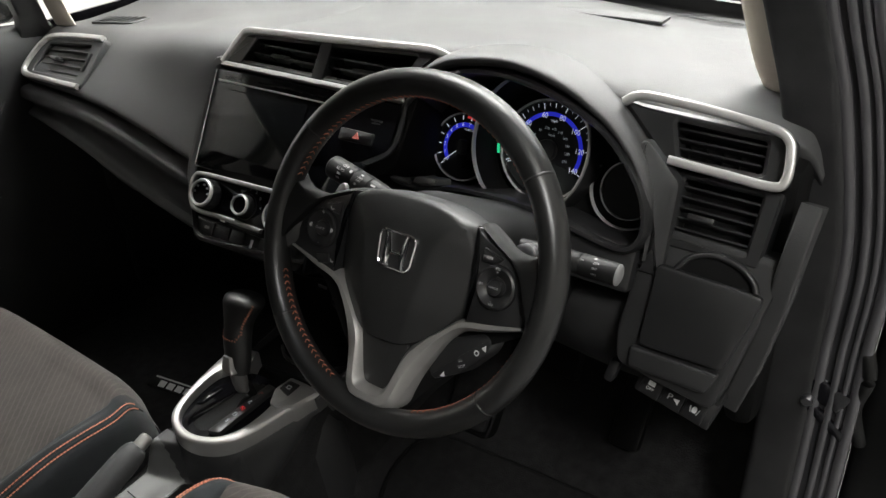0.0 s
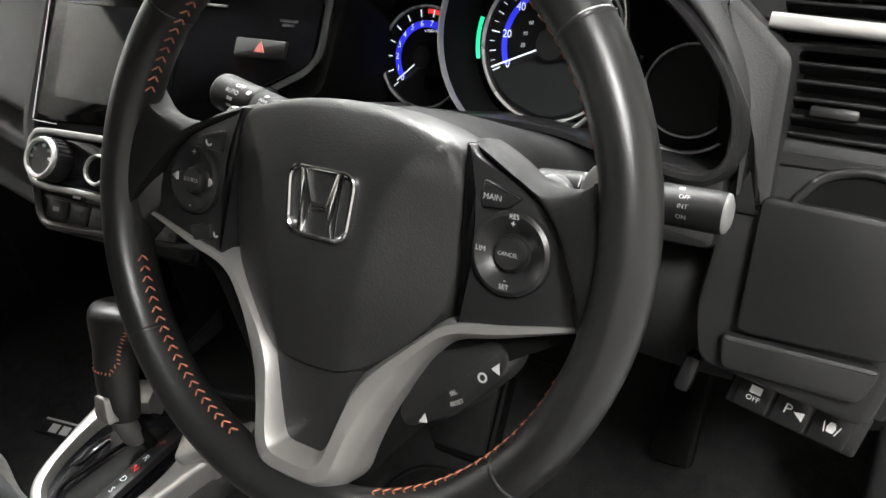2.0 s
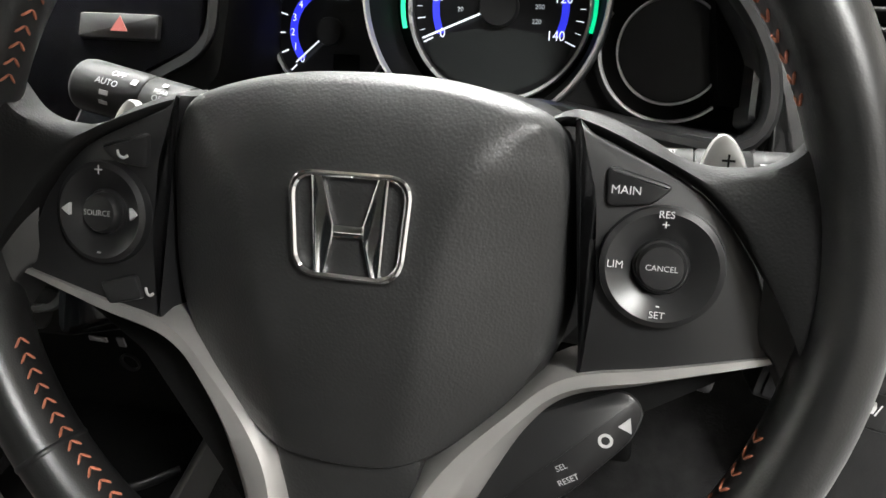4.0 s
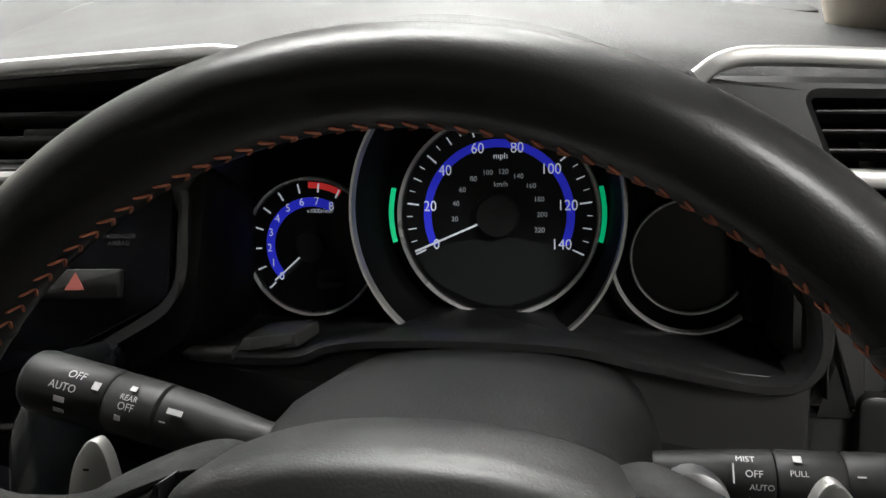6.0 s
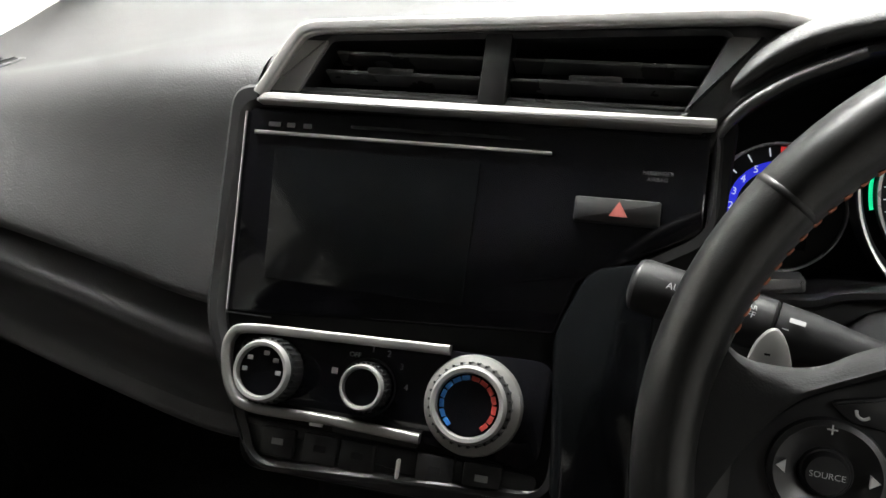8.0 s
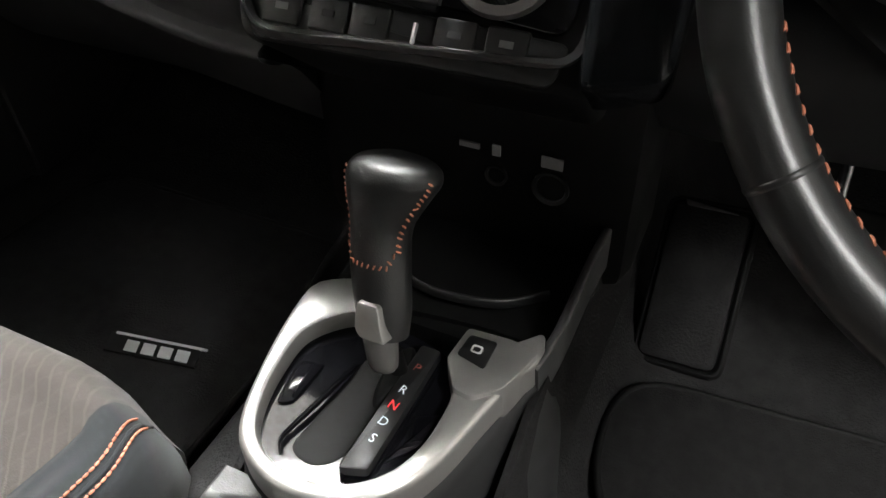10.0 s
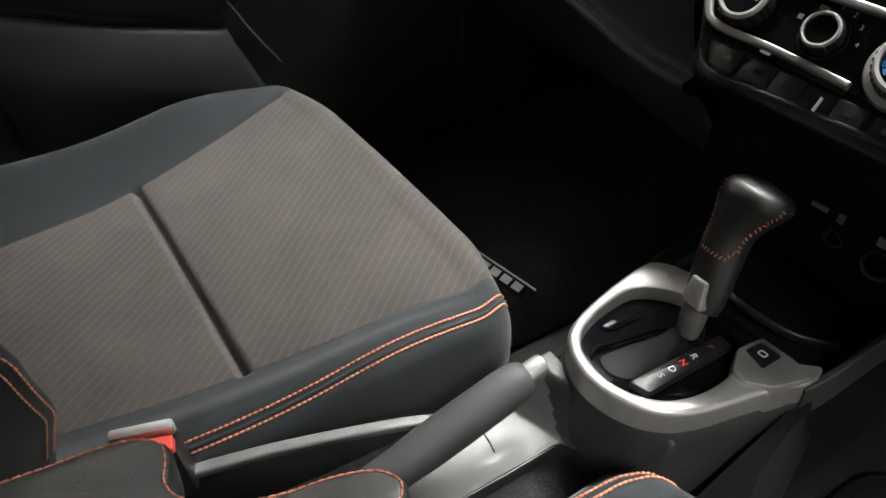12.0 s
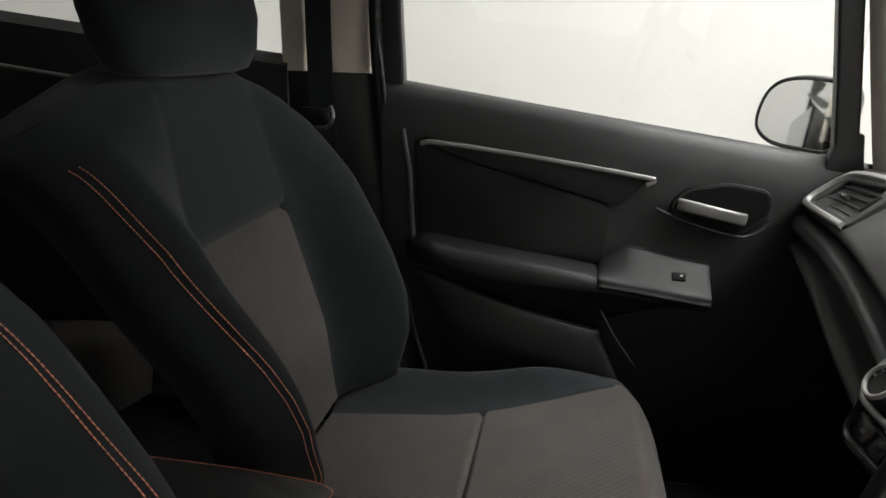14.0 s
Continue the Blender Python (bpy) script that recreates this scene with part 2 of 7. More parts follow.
def fabric(name, colour, line, spacing, angle, strength=0.5):
    """Woven seat cloth: slanting rows of light thread on a darker ground, over a fine weave."""
    m = material(name, colour, 0.85, grain=0.5, grain_size=0.0012, vary=0.2, vary_size=0.06, spec=0.15, sheen=0.1)
    nt = m.node_tree
    b = nt.nodes["Principled BSDF"]
    co = nt.nodes.new("ShaderNodeTexCoord")
    mp = nt.nodes.new("ShaderNodeMapping")
    mp.inputs["Rotation"].default_value = (0, 0, radians(angle))
    nt.links.new(co.outputs["Object"], mp.inputs["Vector"])
    w = nt.nodes.new("ShaderNodeTexWave")
    w.inputs["Scale"].default_value, w.inputs["Distortion"].default_value = 0.314 / spacing, 1.2
    w.inputs["Detail"].default_value, w.inputs["Detail Scale"].default_value = 2, 2.0
    nt.links.new(mp.outputs["Vector"], w.inputs["Vector"])
    rg = nt.nodes.new("ShaderNodeMapRange")
    rg.inputs["From Min"].default_value, rg.inputs["From Max"].default_value = 0.80, 0.98
    rg.inputs["To Max"].default_value = strength
    nt.links.new(w.outputs["Fac"], rg.inputs["Value"])
    mp2 = nt.nodes.new("ShaderNodeMapping")
    mp2.inputs["Rotation"].default_value = (0, 0, radians(angle + 68))
    nt.links.new(co.outputs["Object"], mp2.inputs["Vector"])
    w2 = nt.nodes.new("ShaderNodeTexWave")
    w2.inputs["Scale"].default_value, w2.inputs["Distortion"].default_value = 0.314 / (spacing * 1.7), 1.0
    w2.inputs["Detail"].default_value = 2
    nt.links.new(mp2.outputs["Vector"], w2.inputs["Vector"])
    rg2 = nt.nodes.new("ShaderNodeMapRange")
    rg2.inputs["From Min"].default_value, rg2.inputs["From Max"].default_value = 0.88, 0.99
    rg2.inputs["To Max"].default_value = strength * 0.3
    nt.links.new(w2.outputs["Fac"], rg2.inputs["Value"])
    both = nt.nodes.new("ShaderNodeMath")
    both.operation = "MAXIMUM"
    nt.links.new(rg.outputs["Result"], both.inputs[0])
    nt.links.new(rg2.outputs["Result"], both.inputs[1])
    mix = nt.nodes.new("ShaderNodeMix")
    mix.data_type = "RGBA"
    old = b.inputs["Base Color"].links[0].from_socket
    nt.links.new(old, mix.inputs["A"])
    mix.inputs["B"].default_value = (*line, 1)
    nt.links.new(both.outputs[0], mix.inputs["Factor"])
    nt.links.new(mix.outputs["Result"], b.inputs["Base Color"])
    return m


M_PAD = material("soft_dash_pad", (0.038, 0.038, 0.0385), 0.60, spec=0.35, grain=0.35, grain_size=0.0014, kind="voronoi", vary=0.1)
M_PLASTIC = material("grained_black_plastic", (0.018, 0.018, 0.0185), 0.48, spec=0.4, grain=0.25, grain_size=0.0011, kind="voronoi", vary=0.12)
M_SMOOTH = material("satin_black_plastic", (0.015, 0.015, 0.0155), 0.34, spec=0.45, vary=0.1)
# near black; in hollows and the lower stack it also paints shade
M_DARK = material("black_plastic_and_shade", (0.004, 0.004, 0.004), 0.6, spec=0.13, vary=0.2)
M_PIANO = material("gloss_black_panel", (0.004, 0.004, 0.005), 0.06, vary=0.1, rough_vary=0.03, spec=0.22)
M_SCREEN = material("screen_glass", (0.004, 0.0045, 0.005), 0.12, spec=0.28, vary=0.05, rough_vary=0.03)
M_LEATHER = material("black_leather", (0.015, 0.015, 0.015), 0.43, spec=0.5, grain=0.30, grain_size=0.0010, kind="voronoi", vary=0.15, vary_size=0.03)
M_RIM = material("smooth_black_leather", (0.013, 0.013, 0.013), 0.33, spec=0.5, grain=0.16, grain_size=0.0007, kind="voronoi", vary=0.15, vary_size=0.04, rough_vary=0.12)
M_SILVER = material("satin_silver_paint", (0.30, 0.295, 0.285), 0.41, metal=0.8, vary=0.05, vary_size=0.02)
M_SPOKE = material("satin_silver_spoke_paint", (0.36, 0.352, 0.34), 0.40, metal=0.65, vary=0.05, vary_size=0.02)
M_RING = material("bright_satin_silver", (0.52, 0.515, 0.505), 0.38, metal=0.7, vary=0.04, vary_size=0.02)
M_CHROME = material("chrome", (0.75, 0.75, 0.76), 0.1, metal=1.0, vary=0.03, rough_vary=0.04)
M_DIALRING = material("bright_dial_ring", (0.78, 0.78, 0.78), 0.28, metal=0.45, vary=0.03)
M_ORANGE = material("orange_thread", (0.43, 0.148, 0.085), 0.7, vary=0.25, vary_size=0.004)
M_CARPET = material("grey_black_carpet", (0.015, 0.0147, 0.015), 0.95, grain=1.0, grain_size=0.003, vary=0.35, vary_size=0.02, spec=0.1)
M_MAT = material("black_mat_carpet", (0.013, 0.0127, 0.013), 0.95, grain=1.0, grain_size=0.0025, vary=0.3, vary_size=0.015, spec=0.1)
M_CLOTH = material("charcoal_cloth", (0.012, 0.0135, 0.015), 0.85, grain=0.4, grain_size=0.001, vary=0.15, vary_size=0.04, spec=0.12, sheen=0.08)
M_TAUPE = fabric("taupe_seat_cloth", (0.0325, 0.0280, 0.0255), (0.112, 0.096, 0.086), 0.0095, -36, 0.20)
M_SWITCH = material("satin_dark_grey_plastic", (0.012, 0.0122, 0.0125), 0.56, spec=0.35, vary=0.08)
M_DOORCLOTH = material("dark_door_cloth", (0.010, 0.0095, 0.0095), 0.9, grain=0.5, grain_size=0.0012, vary=0.2, spec=0.2)
M_BEIGE = material("pale_pillar_cloth", (0.52, 0.47, 0.40), 0.9, grain=0.3, grain_size=0.001, vary=0.06, spec=0.2)
M_LINER = material("grey_headliner_cloth", (0.20, 0.195, 0.185), 0.95, grain=0.3, grain_size=0.001, vary=0.06, spec=0.1)
M_RUBBER = material("black_rubber", (0.006, 0.006, 0.006), 0.55, spec=0.3, grain=0.15, grain_size=0.003, vary=0.15)
M_BODY = material("dark_metallic_body_paint", (0.010, 0.0095, 0.012), 0.22, metal=0.3, vary=0.1, coat=0.5)
# door frame paints, lightened to hold gloss reflections; the ridges most
M_RIDGE = material("ridge_paint_with_sheen", (0.085, 0.083, 0.089), 0.24, metal=0.3, vary=0.1, coat=0.5, rough_vary=0.06)
M_FRAME = material("frame_paint_with_sheen", (0.030, 0.0295, 0.032), 0.30, metal=0.3, vary=0.12, coat=0.4, rough_vary=0.06)
M_SEAL = material("dusty_black_rubber", (0.019, 0.0188, 0.0195), 0.62, spec=0.3, grain=0.3, grain_size=0.002, vary=0.25, vary_size=0.03)
M_STALK = material("matt_black_stalk_plastic", (0.009, 0.009, 0.0092), 0.5, spec=0.16, vary=0.1)
M_SHROUD = material("fine_grained_black_shroud", (0.007, 0.007, 0.0072), 0.52, spec=0.16, grain=0.25, grain_size=0.0012, kind="voronoi", vary=0.12)
M_SHOULDER = material("matt_black_shoulder_leather", (0.010, 0.010, 0.010), 0.72, spec=0.14, grain=0.3, grain_size=0.0009, kind="voronoi", vary=0.15, vary_size=0.03)
M_PRINT = material("pale_grey_printing", (0.28, 0.28, 0.28), 0.6, vary=0.05)
M_STEEL = material("scratched_steel", (0.35, 0.35, 0.36), 0.35, metal=1.0, vary=0.2, vary_size=0.01)
M_GREY = material("grey_plastic", (0.20, 0.20, 0.20), 0.45, vary=0.08)
M_CAP = material("matt_grey_plastic", (0.16, 0.16, 0.16), 0.6, spec=0.3, vary=0.05)
M_TRAY = material("grey_tray_plastic", (0.085, 0.085, 0.084), 0.50, grain=0.15, grain_size=0.0012, kind="voronoi", vary=0.12)
M_GATE = material("satin_silver_gate_paint", (0.37, 0.363, 0.35), 0.36, metal=0.7, vary=0.05, vary_size=0.02)
M_TRAY2 = material("dark_grey_console_plastic", (0.05, 0.05, 0.05), 0.40, grain=0.12, grain_size=0.0012, kind="voronoi", vary=0.12)
M_SOFT = material("soft_grey_black_plastic", (0.034, 0.034, 0.035), 0.62, spec=0.3, grain=0.1, grain_size=0.001, vary=0.08)
M_SHAFT = material("dark_silver_plastic", (0.11, 0.108, 0.104), 0.4, metal=0.2, vary=0.06)
M_GRIP = material("worn_black_leather", (0.010, 0.010, 0.010), 0.45, spec=0.4, grain=0.3, grain_size=0.0009, kind="voronoi", vary=0.15, vary_size=0.02)
M_RED = material("red_plastic", (0.60, 0.05, 0.03), 0.4, vary=0.05)
M_WHITE = material("white_marking", (0.75, 0.75, 0.75), 0.6, vary=0.03)
M_MARK = material("grey_marking", (0.45, 0.45, 0.45), 0.6, vary=0.05)
M_WALL = material("white_painted_wall", (0.72, 0.705, 0.68), 0.8, grain=0.1, grain_size=0.01, vary=0.03, vary_size=0.5)
M_FLOOR = material("grey_showroom_floor", (0.24, 0.24, 0.24), 0.25, vary=0.08, vary_size=0.4)
M_BLUE = glowing("blue_dial_light", (0.035, 0.045, 0.9), 0.42)
M_LIT = glowing("white_dial_light", (0.85, 0.9, 1.0), 0.5)
M_DIM = glowing("dim_dial_light", (0.6, 0.65, 0.7), 0.25)
M_GREEN = glowing("green_dial_light", (0.0, 0.75, 0.30), 0.5)
M_REDLIT = glowing("red_dial_light", (0.9, 0.05, 0.05), 0.45)
M_LAMP = glowing("lamp_panel", (1.0, 0.96, 0.9), 6.0)
M_GLASS = clear("window_glass", (0.96, 0.98, 0.97))
M_MIRROR = material("mirror_glass", (0.85, 0.86, 0.86), 0.03, metal=1.0, vary=0.01, rough_vary=0.01)
M_LCD = material("grey_display", (0.022, 0.024, 0.024), 0.2, vary=0.05)
M_FACE = material("black_dial_face", (0.006, 0.006, 0.007), 0.3, vary=0.1)
M_FAINT = material("faint_grey_marking", (0.13, 0.13, 0.13), 0.6, vary=0.05)
M_TRI = material("dull_red_marking", (0.36, 0.09, 0.075), 0.5, vary=0.05)
# base grey raised to paint the light that rounded glossy edges catch
M_SLAT = material("glossy_plastic_with_sheen", (0.045, 0.045, 0.046), 0.28, spec=0.7, vary=0.1, rough_vary=0.04)
M_BLUEPAINT = material("blue_marking", (0.025, 0.16, 0.45), 0.5, vary=0.05)
M_REDPAINT = material("red_marking", (0.45, 0.05, 0.04), 0.5, vary=0.05)

# ---- setting: showroom, car shell ----
def slab(name, c, s, mat, label, category, bevel=0.0):
    return tagged(part(name, box(c, s, bevel), mat, None, smooth=False), label, category, kind="structure")


slab("ground", (0.4, 1.0, -0.32), (9.0, 16.0, 0.1), M_FLOOR, "grey polished showroom floor", "floor")
slab("wall_west", (-2.65, 1.0, 1.3), (0.1, 16.0, 3.3), M_WALL, "plain white painted showroom wall", "wall")
slab("wall_east", (4.85, 1.0, 1.3), (0.1, 16.0, 3.3), M_WALL, "plain white painted showroom wall", "wall")
slab("wall_north", (1.1, 8.95, 1.3), (7.4, 0.1, 3.3), M_WALL, "plain white painted showroom wall", "wall")
slab("wall_south", (1.1, -6.95, 1.3), (7.4, 0.1, 3.3), M_WALL, "plain white painted showroom wall", "wall")
slab("ceiling", (1.1, 1.0, 3.0), (7.5, 16.0, 0.1), M_WALL, "plain white showroom ceiling", "ceiling")


def ceiling_light(c, sx, sy):
    t = thing("ceiling_light", "white rectangular ceiling light panel with a thin frame", "ceiling light", Matrix.Translation(c), group="showroom lights")
    part("diffuser", box((0, 0, 0), (sx, sy, 0.02)), M_LAMP, t)
    o = [(-sx / 2 - 0.04, -sy / 2 - 0.04), (sx / 2 + 0.04, -sy / 2 - 0.04), (sx / 2 + 0.04, sy / 2 + 0.04), (-sx / 2 - 0.04, sy / 2 + 0.04)]
    i = [(-sx / 2, -sy / 2), (sx / 2, -sy / 2), (sx / 2, sy / 2), (-sx / 2, sy / 2)]
    part("frame", frame_ring(o, i, -0.03, 0.03, 0.004), M_WALL, t)
    return t


for cx, cy in ((-0.45, 1.10), (1.75, -1.2), (0.2, 5.0), (3.0, 3.0), (-1.9, -0.8)):
    ceiling_light((cx, cy, 2.93), 0.5 if cx > 1 or cx < -1 else 2.4, 2.0 if cx > 1 or cx < -1 else 0.5)

# the car's floor: a sheet with a raised tunnel and a foot slope under the dash
car_floor = []
for y, zf in ((-2.2, 0.132), (-0.9, 0.132), (-0.3, 0.132), (0.1, 0.142), (0.22, 0.18), (0.42, 0.33), (0.5, 0.5)):
    car_floor.append([(x, y, zf + dz) for x, dz in ((-0.735, 0.0), (-0.60, 0.0), (-0.45, 0.0), (-0.17, 0.0), (-0.12, 0.10), (-0.05, 0.14), (0.05, 0.14), (0.13, 0.10), (0.19, 0.0), (0.45, 0.0), (0.70, 0.0), (0.76, 0.06))])
tagged(part("floor", sheet(smooth_grid(car_floor, 4, 3)), M_CARPET), "dark grey cut-pile car carpet over floor and tunnel", "carpet", kind="structure")

# roof, headliner, pillars, windscreen
roof = []
for y, z in ((-0.05, 1.235), (-0.35, 1.275), (-0.9, 1.29), (-1.5, 1.27), (-2.2, 1.2)):
    roof.append([(x, y, z - 0.10 * (abs(x) / 0.66) ** 4) for x in (-0.66, -0.5, -0.25, 0, 0.25, 0.5, 0.66)])
tagged(part("headliner", sheet(smooth_grid(roof, 3, 4), 0.02), M_LINER), "grey fabric car headliner", "headliner", kind="structure")


outer_roof = part("roof_skin", sheet([[(x, y, z + 0.035) for x, y, z in row] for row in smooth_grid(roof, 3, 4)], 0.006), M_BODY)
tagged(outer_roof, "dark metallic painted car roof", "roof", kind="structure")


def pillar(name, path, section, mat, label, ups=(1, 0, 0)):
    return tagged(part(name, sweep(spline(path, 8), section, up=ups), mat), label, "pillar", kind="structure")


oval = lambda a, b: [(a * math.cos(2 * math.pi * i / 16), b * math.sin(2 * math.pi * i / 16)) for i in range(16)]
for s, side in ((-1, "left"), (1, "right")):
    q = 0.045 if s > 0 else 0.0
    pillar("a_pillar_trim", [(s * 0.70, 0.50, 0.74), (s * (0.685 - q), 0.30, 0.90), (s * (0.64 - q), 0.05, 1.13), (s * (0.60 - q), -0.08, 1.22)], oval(0.045, 0.03) if s < 0 else oval(0.024, 0.022), M_BEIGE, "pale fabric windscreen pillar trim")
    pillar("roof_rail", [(s * 0.62, -0.05, 1.22), (s * 0.665, -0.5, 1.25), (s * 0.67, -1.2, 1.24), (s * 0.62, -2.2, 1.15)], oval(0.04, 0.04), M_BEIGE, "pale fabric roof rail trim")
pillar("quarter_pillar_trim", [(-0.712, 0.055, 0.74), (-0.706, 0.044, 0.78), (-0.702, 0.017, 0.917), (-0.690, -0.010, 1.05), (-0.672, -0.03, 1.14)], oval(0.010, 0.034), M_BEIGE, "pale fabric trim of the slim quarter window pillar")
pillar("a_pillar_trim", [(0.628, 0.205, 0.755), (0.605, 0.180, 0.80), (0.585, 0.158, 0.87), (0.552, 0.110, 1.02), (0.515, 0.02, 1.20)], oval(0.022, 0.030), M_BEIGE, "pale fabric trim of the slim quarter window pillar")
header = part("windscreen_header", sweep(spline([(-0.62, -0.06, 1.22), (-0.3, -0.03, 1.245), (0.3, -0.03, 1.245), (0.62, -0.06, 1.22)], 6), oval(0.04, 0.02)), M_BEIGE)
tagged(header, "pale trim along the top of the windscreen", "trim", kind="structure")
glass_rows = [[(x, y + 0.05 * (1 - (x / 0.7) ** 2), z) for x in (-0.68, -0.4, 0, 0.4, 0.68)] for y, z in ((0.60, 0.755), (0.40, 0.90), (0.15, 1.08), (-0.06, 1.23))]
ws = part("windscreen", sheet(smooth_grid(glass_rows, 4, 4), 0.005), M_GLASS)
ws.visible_shadow = False
tagged(ws, "clear curved windscreen glass", "windscreen", kind="structure")
cowl = part("windscreen_black_edge", sheet(smooth_grid([[(x, y + 0.05 * (1 - (x / 0.7) ** 2), z + 0.035 * max(0.0, min(1.0, (0.35 - x) / 0.65))) for x in (-0.70, -0.4, 0, 0.4, 0.70)] for y, z in ((0.66, 0.70), (0.60, 0.728), (0.575, 0.757))], 4, 2), 0.004), M_SMOOTH)
tagged(cowl, "black band along the lower edge of the windscreen", "trim", kind="structure")
bonnet = part("bonnet", sheet(smooth_grid([[(x, y, z - 0.05 * (x / 0.7) ** 2) for x in (-0.72, -0.4, 0, 0.4, 0.72)] for y, z in ((0.66, 0.69), (1.0, 0.66), (1.35, 0.52), (1.5, 0.3))], 4, 3), 0.01), M_BODY)
tagged(bonnet, "dark metallic painted bonnet", "bonnet", kind="structure")
bulk = part("bulkhead", box((0, 0.56, 0.42), (1.5, 0.03, 0.56)), M_DARK)
tagged(bulk, "black bulkhead behind the pedals", "bulkhead", kind="structure")
slab("kick_panel", (-0.722, 0.30, 0.42), (0.02, 0.54, 0.62), M_PLASTIC, "black trim panel at the side of the passenger footwell", "trim", 0.006)
slab("sill_east", (0.74, -0.6, 0.10), (0.09, 1.5, 0.16), M_PLASTIC, "black plastic door sill trim", "sill", 0.02)
slab("sill_west", (-0.77, -0.8, 0.04), (0.05, 2.6, 0.16), M_DARK, "black plastic door sill trim", "sill", 0.02)
slab("rear_bulkhead", (0, -2.25, 0.6), (1.5, 0.04, 1.0), M_DARK, "black rear wall of the cabin", "wall")
tagged(part("right_side_panel", box((0.76, -1.75, 0.55), (0.05, 1.0, 0.9)), M_DARK), "black rear side trim", "trim", kind="structure")

# door opening beside the driver: painted frame, rubber seals
right_edge = [(0.55, -0.01, 1.20), (0.590, 0.06, 1.02), (0.625, 0.10, 0.885), (0.653, 0.105, 0.795), (0.684, 0.104, 0.645), (0.690, 0.10, 0.50), (0.697, 0.085, 0.31), (0.704, 0.01, 0.195), (0.712, -0.25, 0.165), (0.712, -1.2, 0.165)]
tagged(part("door_seal", sweep(spline(right_edge, 10), rounded([(-0.017, -0.030), (0.017, -0.030), (0.019, 0.030), (-0.019, 0.030)], 0.012), up=(1, 0, 0.01)), M_SEAL), "thick black rubber seal round the door opening", "door seal", kind="structure")
outer_edge = [(x + 0.050, y + 0.02, z) for x, y, z in right_edge]
frame_in = tagged(part("door_frame_inner", sweep(spline(outer_edge, 10), rounded([(-0.030, -0.03), (0.030, -0.03), (0.030, 0.03), (-0.030, 0.03)], 0.012), up=(1, 0, 0.01)), M_FRAME), "grey-violet painted metal door opening, paler for its gloss reflections", "door frame", kind="structure")
# ridges in a paler copy of the paint draw the gloss streaks
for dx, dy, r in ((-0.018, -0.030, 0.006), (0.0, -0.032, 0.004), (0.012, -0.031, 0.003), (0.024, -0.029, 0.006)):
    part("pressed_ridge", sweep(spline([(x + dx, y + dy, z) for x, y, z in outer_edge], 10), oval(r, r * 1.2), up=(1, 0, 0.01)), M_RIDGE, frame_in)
far_edge = [(x + 0.130, y + 0.07, z) for x, y, z in right_edge[:8]]
tagged(part("front_wing_edge", sweep(spline(far_edge, 10), rounded([(-0.045, -0.05), (0.045, -0.05), (0.045, 0.05), (-0.045, 0.05)], 0.02), up=(1, 0, 0.01)), M_DARK), "dark metal edge of the front wing", "body panel", kind="structure")

HP = Matrix.Translation((0.738, 0.098, 0.43))
part("hinge_bracket", box((-0.004, 0.0, 0.016), (0.055, 0.03, 0.034), 0.006, m=Matrix.Rotation(radians(20), 4, "Y")), M_BODY, frame_in).matrix_local = HP
part("check_strap", box((0.002, -0.012, -0.022), (0.075, 0.008, 0.014), 0.003, m=Matrix.Rotation(radians(38), 4, "Y")), M_BODY, frame_in).matrix_local = HP
part("hinge_bolt", revolve([(0, 0.006), (0.006, 0.006), (0.007, 0.004), (0.007, -0.004)], 12), M_STEEL, frame_in).matrix_local = HP @ basis((-0.02, -0.018, 0.004), (1, 0, 0), (0, -1, 0))
part("hinge_loom", sweep(spline([(0.02, 0.0, 0.10), (0.035, -0.01, 0.06), (0.03, 0.0, 0.0), (0.045, 0.01, -0.06)], 6), oval(0.008, 0.008)), M_RUBBER, frame_in).matrix_local = HP


def wiper(x0, x1):
    w = thing("wiper", "black windscreen wiper resting along the lower glass", "wiper", group="wipers")
    bow = lambda x: 0.05 * (1 - (x / 0.7) ** 2)
    n = 8
    rest_line = [(x0 + (x1 - x0) * i / n, 0.635 + bow(x0 + (x1 - x0) * i / n) - 0.010 * i / n, 0.738 + 0.006 * i / n + 0.035 * max(0.0, min(1.0, (0.35 - x0 - (x1 - x0) * i / n) / 0.65))) for i in range(n + 1)]
    part("blade", sweep(rest_line, rounded([(-0.004, -0.010), (0.004, -0.010), (0.004, 0.010), (-0.004, 0.010)], 0.002)), M_RUBBER, w)
    part("arm", sweep([(x, y + 0.02, z + 0.012) for x, y, z in rest_line[:6]], oval(0.006, 0.006)), M_SMOOTH, w)
    return w


wiper(0.62, 0.02)
wiper(-0.02, -0.55)

# ---- dashboard ----
dash = thing("dashboard", "black soft-grained plastic dashboard with a wide flat top", "dashboard")


lift = lambda x: 0.035 * max(0.0, min(1.0, (0.35 - x) / 0.65))


